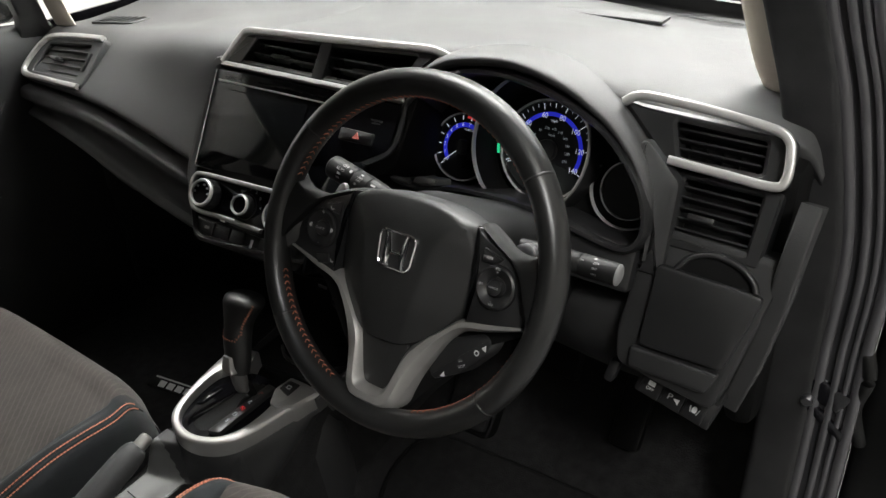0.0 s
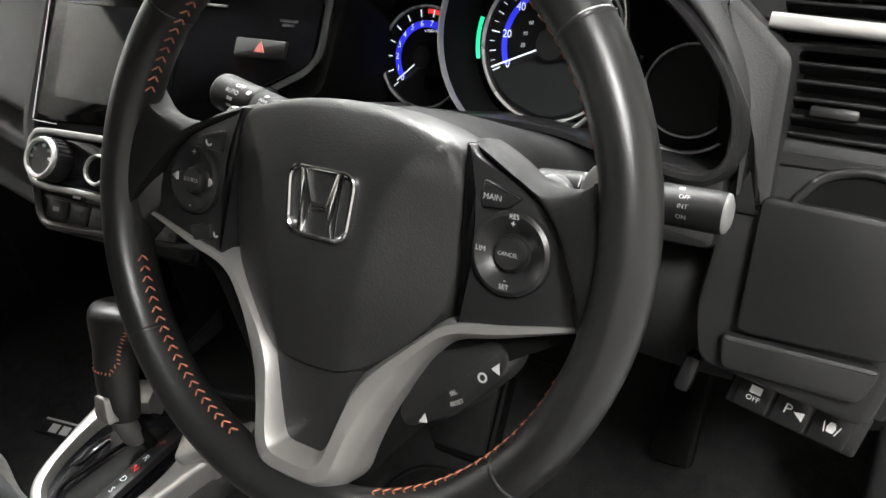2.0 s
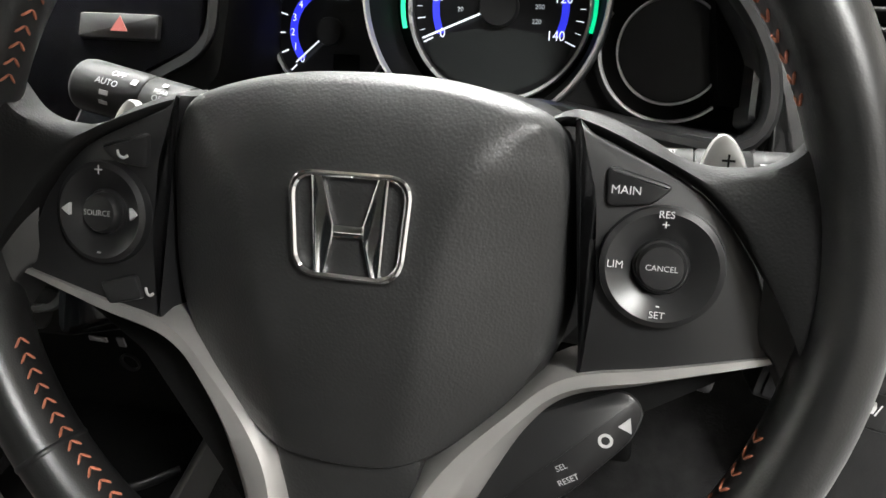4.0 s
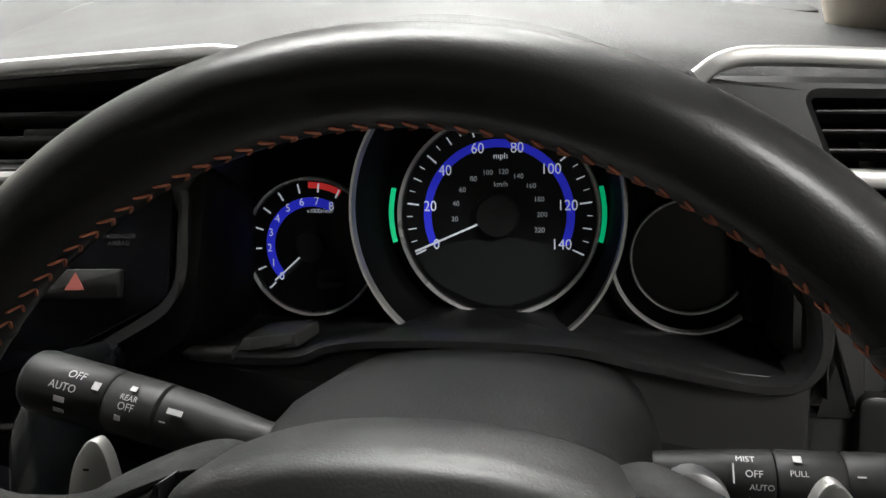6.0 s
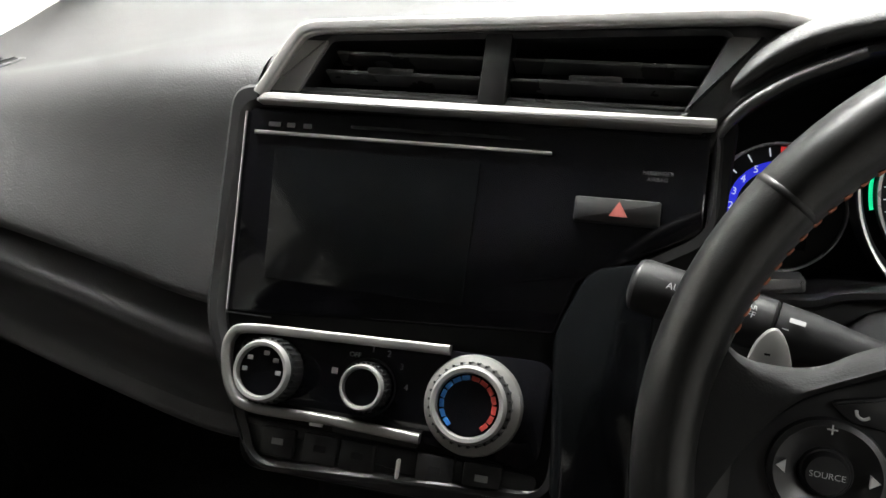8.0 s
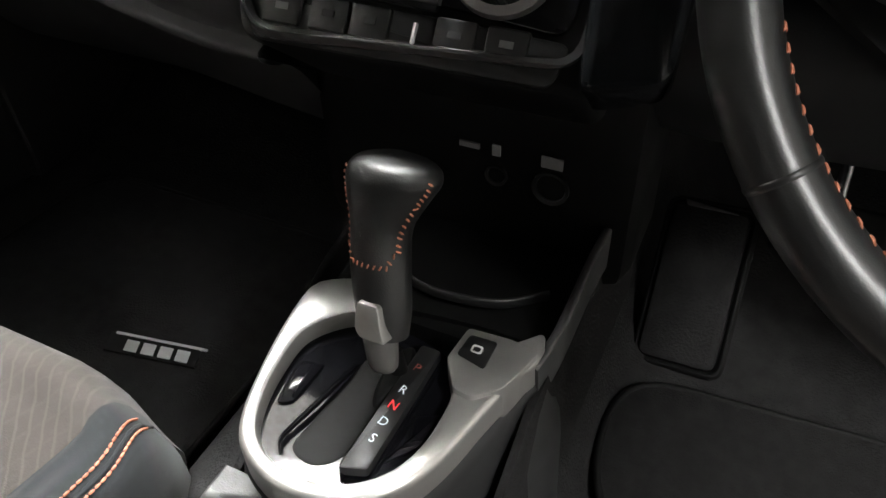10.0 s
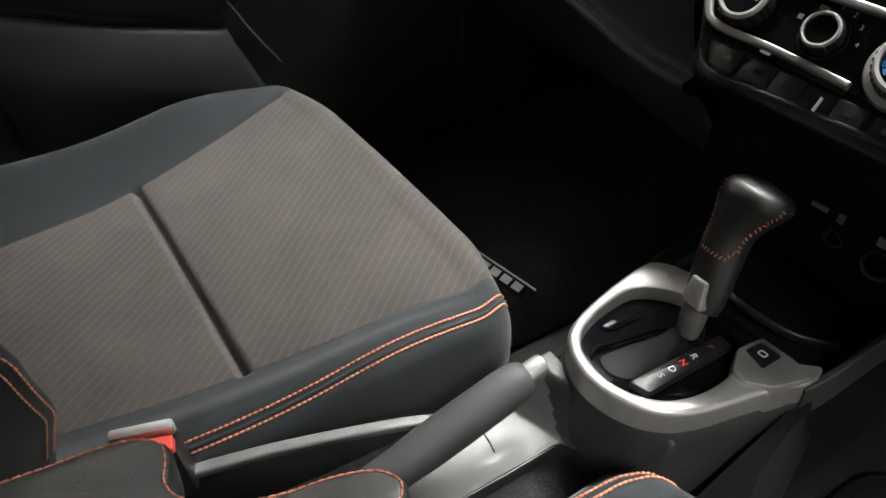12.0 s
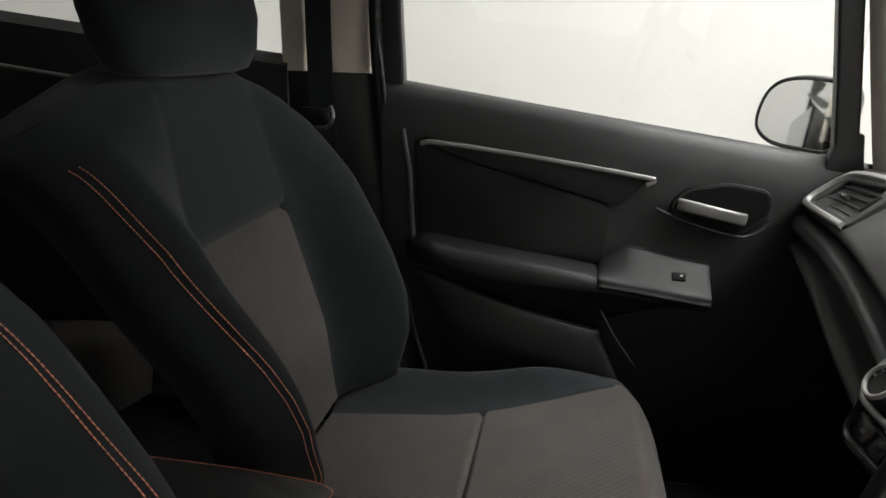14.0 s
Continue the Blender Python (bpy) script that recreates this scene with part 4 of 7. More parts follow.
# ---- lidded tray and switches at the driver's outer side ----
LP = basis((0.606, -0.057, 0.610), (1.0, 0.0, -0.12), (0.05, -0.90, 0.42))
endp = thing("end_panel", "black dash end panel with a folding cup tray lid", "dash panel", LP)
part("panel", prism(rounded([(-0.075, 0.075), (0.070, 0.085), (0.052, -0.092), (-0.060, -0.086), (-0.072, -0.05)], 0.012), -0.12, -0.006, 0.006), M_PLASTIC, endp)
part("tray_lid", prism(rounded([(-0.052, 0.038), (0.059, 0.044), (0.048, -0.043), (-0.042, -0.054)], 0.008), -0.02, 0.004, 0.003), M_SMOOTH, endp, "satin black tray lid")
part("cup_rim", sweep(spline([(-0.034, 0.036, -0.002), (-0.030, 0.044, -0.002), (-0.021, 0.057, -0.003), (-0.001, 0.066, -0.004), (0.025, 0.064, -0.004), (0.042, 0.055, -0.003), (0.049, 0.045, -0.002)], 8), oval(0.0035, 0.005), up=(0, 0, 1)), M_SMOOTH, endp)
part("cup_well", prism([(-0.033, 0.034), (0.050, 0.034)] + [tuple(p) for p in spline([(0.048, 0.046), (0.041, 0.054), (0.025, 0.063), (0.0, 0.065), (-0.020, 0.056), (-0.029, 0.044)], 4)], -0.03, -0.004), M_DARK, endp)
part("lower_strip", prism(rounded([(-0.050, -0.058), (0.047, -0.048), (0.041, -0.075), (-0.044, -0.082)], 0.006), -0.03, 0.003, 0.004), M_PLASTIC, endp)
SW = basis((0.604, -0.071, 0.5035), (1.0, 0.12, -0.27), (0.05, -0.93, 0.36))
sw = thing("switch_row", "three black push switches with white symbols", "switches", SW)
part("frame", prism(rounded([(-0.045, 0.016), (0.045, 0.016), (0.045, -0.018), (-0.045, -0.018)], 0.004), -0.06, 0.0, 0.003), M_SMOOTH, sw)
for i in range(3):
    cx = -0.028 + i * 0.026
    b = part("switch", prism(rounded([(cx - 0.012, 0.013), (cx + 0.012, 0.013), (cx + 0.012, -0.015), (cx - 0.012, -0.015)], 0.002), -0.01, 0.003, 0.0012), M_SMOOTH, sw)
    if i == 0:
        lettering("OFF", 0.0055, b, (cx, -0.006, 0.0032), M_WHITE, "symbol")
        part("symbol", box((cx, 0.001, 0.0032), (0.008, 0.006, 0.0004)), M_WHITE, b)
    elif i == 1:
        lettering("P", 0.011, b, (cx - 0.003, -0.002, 0.0032), M_WHITE, "symbol")
        part("symbol", prism([(cx + 0.001, -0.002), (cx + 0.008, -0.007), (cx + 0.008, 0.0)], 0.0028, 0.0034), M_WHITE, b)
    else:
        for q in (-0.0045, 0.0045):
            part("symbol", box((cx + q, -0.002, 0.0032), (0.0008, 0.008, 0.0004), m=Matrix.Rotation(radians(-14 if q > 0 else 14), 4, "Z")), M_WHITE, b)
        part("symbol", prism(rounded([(cx - 0.0022, -0.005), (cx + 0.0022, -0.005), (cx + 0.0030, -0.001), (cx + 0.0016, 0.003), (cx - 0.0016, 0.003), (cx - 0.0030, -0.001)], 0.0006, 2), 0.0028, 0.0034), M_WHITE, b)
part("bonnet_lever", box((-0.075, -0.010, -0.005), (0.012, 0.030, 0.02), 0.004), M_SMOOTH, sw)

# ---- instrument cluster ----
C = basis((0.366, 0.0552, 0.6993), (1, 0, 0), (0, -0.9195, 0.3932))
clu = thing("instrument_cluster", "three round instruments lit in blue under a black hood", "instrument cluster", C)
rim = [(-0.242, -0.040), (-0.232, -0.085), (-0.12, -0.095), (0.0, -0.088), (0.12, -0.098), (0.185, -0.092), (0.205, -0.050), (0.19, 0.02), (0.14, 0.085), (0.05, 0.118), (-0.06, 0.118), (-0.16, 0.085), (-0.225, 0.03)]
ring = [tuple(p) for p in spline(rim, 6, True)]
part("backplate", prism([(x * 1.02, y * 1.02) for x, y in ring], -0.02, -0.004), M_DARK, clu)
lip = [(-0.176, -0.045), (-0.162, -0.065), (-0.104, -0.067), (-0.082, -0.060), (-0.052, -0.056), (0.0, -0.055), (0.052, -0.057), (0.098, -0.066), (0.156, -0.073), (0.168, -0.047), (0.151, -0.007), (0.106, 0.036), (0.045, 0.063), (-0.020, 0.077), (-0.080, 0.075), (-0.126, 0.056), (-0.155, 0.033), (-0.173, -0.003)]
edge = [tuple(p) for p in spline(lip, 5, True)]
out1, out2 = inset(edge, -0.006), inset(edge, -0.012)
deep = [(x * (1.01 + 0.15 * k), y * (1.0 + 0.10 * k)) for x, y in edge for k in [max(0.0, min(1.0, (x + 0.05) / 0.10))]]
part("hood", loft([[(x, y, -0.004) for x, y in deep], [(x, y, 0.05) for x, y in inset(edge, -0.002)], [(x, y, 0.082) for x, y in edge], [(x, y, 0.088) for x, y in inset(edge, -0.002)], [(x, y, 0.088) for x, y in out1], [(x, y, 0.082) for x, y in inset(edge, -0.009)], [(x, y, 0.03) for x, y in out2]], caps=False), M_SMOOTH, clu, "satin black bezel round the instruments")
brow_rows = []
for x, y, sx, sy, k in ((-0.176, 0.020, -0.9, 0.3, 0.5), (-0.150, 0.052, -0.7, 0.7, 0.8), (-0.120, 0.074, -0.45, 0.9, 1), (-0.080, 0.086, -0.25, 1, 1), (-0.02, 0.090, -0.05, 1, 1), (0.045, 0.076, 0.3, 0.95, 1), (0.100, 0.050, 0.6, 0.8, 0.9), (0.135, 0.022, 0.75, 0.65, 0.75), (0.160, -0.012, 0.9, 0.4, 0.55), (0.172, -0.048, 0.98, 0.15, 0.3), (0.176, -0.085, 1.0, 0.0, 0.15)):
    brow_rows.append([(x + sx * o * k, y + sy * o * k, 0.030 + (z - 0.030) * (0.72 + 0.28 * k)) for o, z in ((0.000, 0.080), (0.0015, 0.0865), (0.005, 0.0900), (0.010, 0.0890), (0.0165, 0.080), (0.0225, 0.065), (0.0280, 0.044), (0.0330, 0.015), (0.0350, -0.02), (0.036, -0.07))])
part("brow", sheet(smooth_grid(brow_rows, 4, 5)), M_PAD, clu, "soft grained brow over the instruments")
part("lower_lip", prism(rounded([(-0.20, -0.066), (-0.105, -0.068), (-0.082, -0.061), (-0.05, -0.057), (0.05, -0.058), (0.098, -0.067), (0.17, -0.074), (0.17, -0.125), (-0.20, -0.125)], 0.008), -0.002, 0.078, 0.006), M_SMOOTH, clu)
part("driver_fascia", prism(rounded([(-0.215, 0.07), (-0.19, -0.11), (-0.03, -0.12), (0.19, -0.115), (0.205, -0.02), (0.15, 0.06), (-0.06, 0.09)], 0.02), -0.04, -0.012), M_DARK, clu)
part("side_cheek", prism(rounded([(0.162, -0.10), (0.200, -0.10), (0.196, 0.005), (0.150, 0.045), (0.128, 0.028), (0.158, -0.02), (0.174, -0.06)], 0.008), -0.02, 0.070, 0.010), M_PLASTIC, clu)
part("side_cheek", prism(rounded([(-0.205, -0.095), (-0.186, -0.082), (-0.196, -0.05), (-0.190, 0.0), (-0.160, 0.045), (-0.185, 0.06), (-0.212, 0.0)], 0.006), -0.02, 0.070, 0.008), M_PLASTIC, clu)
# the pale grey stands in for a reflection in the glossy lower lip
part("ledge", prism(rounded([(-0.140, -0.0720), (-0.100, -0.0660), (-0.101, -0.0565), (-0.134, -0.0600)], 0.003), 0.045, 0.0790, 0.003), M_TRAY, clu, "ledge below the rev counter, pale grey for its reflection")
# lip strip in a lifted grey that draws the highlight along the edge
part("hood_lip", sweep([(x, y, 0.0865) for x, y in spline([(-0.086, 0.0765), (-0.126, 0.058), (-0.155, 0.034), (-0.1735, -0.003), (-0.1765, -0.045), (-0.164, -0.066), (-0.135, -0.0675)], 6)], oval(0.0035, 0.0045), up=(0, 0, 1)), M_TRAY2, clu, "rounded edge of the hood, paler grey for its highlight")
# speedometer
sp = part("speedometer", revolve([(0, 0.0), (0.0605, 0.0), (0.0605, 0.006)], 64, c=(0.004, 0.002, 0)), M_FACE, clu, "round speedometer lit in blue with white figures")
part("chrome_ring", revolve([(0.0605, 0.002), (0.0612, 0.008), (0.0632, 0.008), (0.0640, 0.0)], 72, c=(0.004, 0.002, 0)), M_DIALRING, sp)
part("blue_band", revolve([(0.0425, 0.0008), (0.0475, 0.0008)], 64, -28, 208, c=(0.004, 0.002, 0)), M_BLUE, sp, "glowing blue band")
for mph in range(0, 141, 5):
    a = radians(205 - mph * (230 / 140))
    big = mph % 20 == 0
    L, w = (0.0075, 0.0010) if big else ((0.0055, 0.0007) if mph % 10 == 0 else (0.0038, 0.0005))
    q = box((0, 0, 0), (L, w, 0.0005))
    bmesh.ops.transform(q, matrix=Matrix.Translation((0.004 + (0.0585 - L / 2) * math.cos(a), 0.002 + (0.0585 - L / 2) * math.sin(a), 0.001)) @ Matrix.Rotation(a, 4, "Z"), verts=q.verts)
    part("tick", q, M_LIT, sp)
    if big:
        lettering(str(mph), 0.0094, sp, (0.004 + 0.0435 * math.cos(a), 0.002 + 0.0435 * math.sin(a), 0.0014), M_LIT, "figure", squeeze=0.9)
for kmh in range(20, 221, 20):
    a = radians(205 - kmh / 1.609 * (230 / 140))
    lettering(str(kmh), 0.0044, sp, (0.004 + 0.0275 * math.cos(a), 0.002 + 0.0275 * math.sin(a), 0.0012), M_DIM, "small_figure")
lettering("mph", 0.0052, sp, (0.006, 0.039, 0.0013), M_LIT, "unit")
lettering("km/h", 0.0044, sp, (0.006, 0.0215, 0.0013), M_DIM, "unit")
part("display", prism([tuple(p) for p in spline([(-0.046, -0.020), (-0.03, -0.016), (0.004, -0.0115), (0.038, -0.016), (0.054, -0.020), (0.045, -0.040), (0.004, -0.056), (-0.037, -0.040)], 4, True)], 0.0, 0.0012), M_LCD, sp, "dim grey display in the lower dial")
part("hub", revolve([(0, 0.008), (0.0125, 0.008), (0.0135, 0.006), (0.0135, 0.0)], 32, c=(0.004, 0.002, 0)), M_SMOOTH, sp)
a = radians(203)
q = box((0, 0, 0), (0.044, 0.0012, 0.0008))
bmesh.ops.transform(q, matrix=Matrix.Translation((0.004 + 0.035 * math.cos(a), 0.002 + 0.035 * math.sin(a), 0.006)) @ Matrix.Rotation(a, 4, "Z"), verts=q.verts)
part("needle", q, M_LIT, sp)
for s, cx in ((-1, 180), (1, 0)):
    part("green_bar", revolve([(0.0648, 0.006), (0.0676, 0.008)], 16, cx - 15, cx + 15, c=(0.003, 0.003, 0)), M_GREEN, clu, "glowing green side bar")
oval_arc = lambda k, z: [(0.0015 + 0.0785 * k * math.cos(radians(q)), 0.008 + 0.086 * k * math.sin(radians(q)), z) for q in range(-58, 239, 4)]
part("ring_base", sheet([oval_arc(1.0075, 0.047), oval_arc(1.004, 0.02), oval_arc(1.0, 0.0)]), M_SMOOTH, clu)
part("cone", sheet([oval_arc(0.895, 0.002), oval_arc(0.93, 0.03), oval_arc(0.975, 0.046)]), M_DARK, clu)
part("bezel_ring", sheet([oval_arc(0.970, 0.046), oval_arc(0.98, 0.0515), oval_arc(0.998, 0.052), oval_arc(1.008, 0.047)]), M_RING, clu, "satin silver bezel round the speedometer")
# rev counter
tc = (-0.119, -0.018, 0.0)
ta = part("rev_counter", revolve([(0, 0.0), (0.0435, 0.0), (0.0435, 0.004)], 48, c=tc), M_FACE, clu, "round rev counter lit in blue")
part("chrome_ring", revolve([(0.0435, 0.002), (0.0442, 0.006), (0.0455, 0.006), (0.0460, 0.0)], 60, c=tc), M_DIALRING, ta)
part("blue_band", revolve([(0.0265, 0.0008), (0.0325, 0.0008)], 40, 62, 222, c=tc), M_BLUE, ta, "glowing blue band")
part("red_band", revolve([(0.0385, 0.0009), (0.0425, 0.0009)], 16, 60, 92, c=tc), M_REDLIT, ta, "red limit band")
for i in range(9):
    a = radians(222 - i * 20)
    lettering(str(i), 0.0074, ta, (tc[0] + 0.0300 * math.cos(a), tc[1] + 0.0300 * math.sin(a), 0.0014), M_LIT, "figure")
    q = box((0, 0, 0), (0.006, 0.001, 0.0005))
    bmesh.ops.transform(q, matrix=Matrix.Translation((tc[0] + 0.039 * math.cos(a), tc[1] + 0.039 * math.sin(a), 0.001)) @ Matrix.Rotation(a, 4, "Z"), verts=q.verts)
    part("tick", q, M_LIT, ta)
lettering("x1000r/min", 0.0038, ta, (tc[0] + 0.006, tc[1] + 0.0235, 0.0013), M_LIT, "unit")
part("hub", revolve([(0, 0.007), (0.0095, 0.007), (0.0102, 0.005), (0.0102, 0)], 28, c=tc), M_SMOOTH, ta)
part("display", box((tc[0] + 0.012, tc[1] - 0.022, 0.0006), (0.02, 0.013, 0.0008)), M_SCREEN, ta)
a = radians(221)
q = box((0, 0, 0), (0.026, 0.001, 0.0008))
bmesh.ops.transform(q, matrix=Matrix.Translation((tc[0] + 0.021 * math.cos(a), tc[1] + 0.021 * math.sin(a), 0.005)) @ Matrix.Rotation(a, 4, "Z"), verts=q.verts)
part("needle", q, M_LIT, ta)
# third, unlit instrument
gc = (0.1195, -0.023, 0.0)
g3 = part("side_gauge", revolve([(0, 0.0), (0.0335, 0.0), (0.0335, 0.004)], 48, c=gc), M_FACE, clu, "round unlit black instrument")
part("inner_ring", revolve([(0.0335, 0.002), (0.0340, 0.006), (0.0350, 0.006), (0.0355, 0.0)], 56, c=gc), M_DIALRING, g3)
part("outer_ring", revolve([(0.0445, 0.004), (0.0452, 0.010), (0.0465, 0.010), (0.0472, 0.0)], 56, 150, 345, c=gc), M_DIALRING, g3)

# ---- steering wheel ----
W = basis((0.371, -0.2349, 0.7099), (1, 0, 0), (0, -0.8873, 0.4611)) @ Matrix.Scale(1.022, 4)
wheel = thing("steering_wheel", "black leather steering wheel with orange stitching and silver spokes", "steering wheel", W)
R, RX, RZ, RIM_Z = 0.1622, 0.0129, 0.0160, 0.008


def rim_point(a, w, k=1.0):
    """A place on the rim: a round the wheel, w round the tube (0 outwards, 90 to the driver)."""
    thumb = math.exp(-((math.degrees(math.atan2(math.sin(radians(a - 62)), math.cos(radians(a - 62)))) / 24) ** 2)) + math.exp(-((math.degrees(math.atan2(math.sin(radians(a - 118)), math.cos(radians(a - 118)))) / 24) ** 2))
    rx = (RX + 0.0012 * thumb) * k
    r = R + rx * math.cos(radians(w))
    return (r * math.cos(radians(a)), r * math.sin(radians(a)), RIM_Z + RZ * k * math.sin(radians(w)))


rings = [[rim_point(a, w) for w in range(0, 360, 15)] for a in range(0, 360, 3)]
bm = loft(rings + [rings[0]], caps=False)
bmesh.ops.remove_doubles(bm, verts=bm.verts, dist=1e-6)
rim_ob = part("rim", bm, M_RIM, wheel, "smooth black leather rim")
for a in (143.5, 38.6, -39.0, 218.8):
    seam = [[rim_point(a + d, w, k) for w in range(0, 360, 15)] for d, k in ((-0.55, 0.985), (-0.35, 1.018), (0.0, 1.03), (0.35, 1.018), (0.55, 0.985))]
    part("rim_seam", loft(seam), M_SMOOTH, rim_ob)
bm = bmesh.new()
a = 0.0
while a < 360:
    if min(abs((a - c + 180) % 360 - 180) for c in (0, 180)) > 19 and abs((a - 270 + 180) % 360 - 180) > 20:
        for dw in (-1, 1):
            p0 = rim_point(a, 172 + dw * 0.6, 1.012)
            p1 = rim_point(a + 1.3, 172 + dw * 12, 1.012)
            capsules(bm, p0, p1, 0.0006, 5)
    a += 2.55
part("stitching", bm, M_ORANGE, rim_ob, "orange cross stitching on the inner rim", kind="stuff")

cover = [(-0.066, 0.046), (-0.036, 0.0555), (0.0, 0.058), (0.036, 0.0555), (0.066, 0.046), (0.0775, 0.030), (0.0805, 0.006), (0.080, -0.022), (0.072, -0.046), (0.053, -0.069), (0.032, -0.084), (0.012, -0.0885), (-0.012, -0.0885), (-0.032, -0.084), (-0.053, -0.069), (-0.072, -0.046), (-0.080, -0.022), (-0.0805, 0.006), (-0.0775, 0.030)]
cv = [tuple(p) for p in spline(cover, 5, True)]
CREASE = [(-0.090, 0.020), (-0.060, 0.026), (-0.030, 0.031), (0.0, 0.0365), (0.020, 0.043), (0.034, 0.052), (0.046, 0.068), (0.060, 0.085)]


def cover_z(x, y):
    """The cover's front: a gently domed middle between two curved creases, with side facets that fall away, and a rolled top."""
    xc = np.interp(y, [q[0] for q in CREASE], [q[1] for q in CREASE])
    over = abs(x) - xc
    fall = 0.5 * (over + math.sqrt(over * over + 0.0000045))
    return 0.0150 - 0.9 * x * x - 0.40 * fall - 9.0 * max(0.0, y - 0.016) ** 2 - 1.6 * max(0.0, -y - 0.02) ** 2


rings = [[(x * 0.97, y * 0.97, -0.045) for x, y in cv], [(x, y, -0.030) for x, y in cv], [(x, y, cover_z(x, y) - 0.010) for x, y in cv], [(x * 0.994, y * 0.994, cover_z(x, y) - 0.0055) for x, y in cv], [(x * 0.98, y * 0.98, cover_z(x, y) - 0.0022) for x, y in cv]]
for k in [0.955 - 0.94 * i / 26 for i in range(27)]:
    rings.append([(x * k, (y + 0.015) * k - 0.015, cover_z(x * k, (y + 0.015) * k - 0.015)) for x, y in cv])
part("airbag_cover", loft(rings), M_LEATHER, wheel, "grained black airbag cover").location = (-0.0020, 0.0, 0)
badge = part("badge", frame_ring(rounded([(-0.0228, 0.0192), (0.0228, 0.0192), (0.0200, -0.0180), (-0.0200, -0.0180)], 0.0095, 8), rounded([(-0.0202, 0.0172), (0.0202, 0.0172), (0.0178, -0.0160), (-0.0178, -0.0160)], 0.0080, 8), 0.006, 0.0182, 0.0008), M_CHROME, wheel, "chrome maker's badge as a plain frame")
badge.location = (0.0020, 0.0035, 0)
for s in (-1, 1):
    part("upright", prism([(s * 0.0142, 0.0176), (s * 0.0100, 0.0176), (s * 0.0050, 0.0010), (s * 0.0050, -0.0035), (s * 0.0082, -0.0164), (s * 0.0125, -0.0164)][::s], 0.008, 0.0176, 0.0010), M_CHROME, badge)
part("cross_bar", prism([(-0.0054, -0.0035), (0.0054, -0.0035), (0.0054, 0.0010), (-0.0054, 0.0010)], 0.008, 0.0172, 0.0008), M_CHROME, badge)

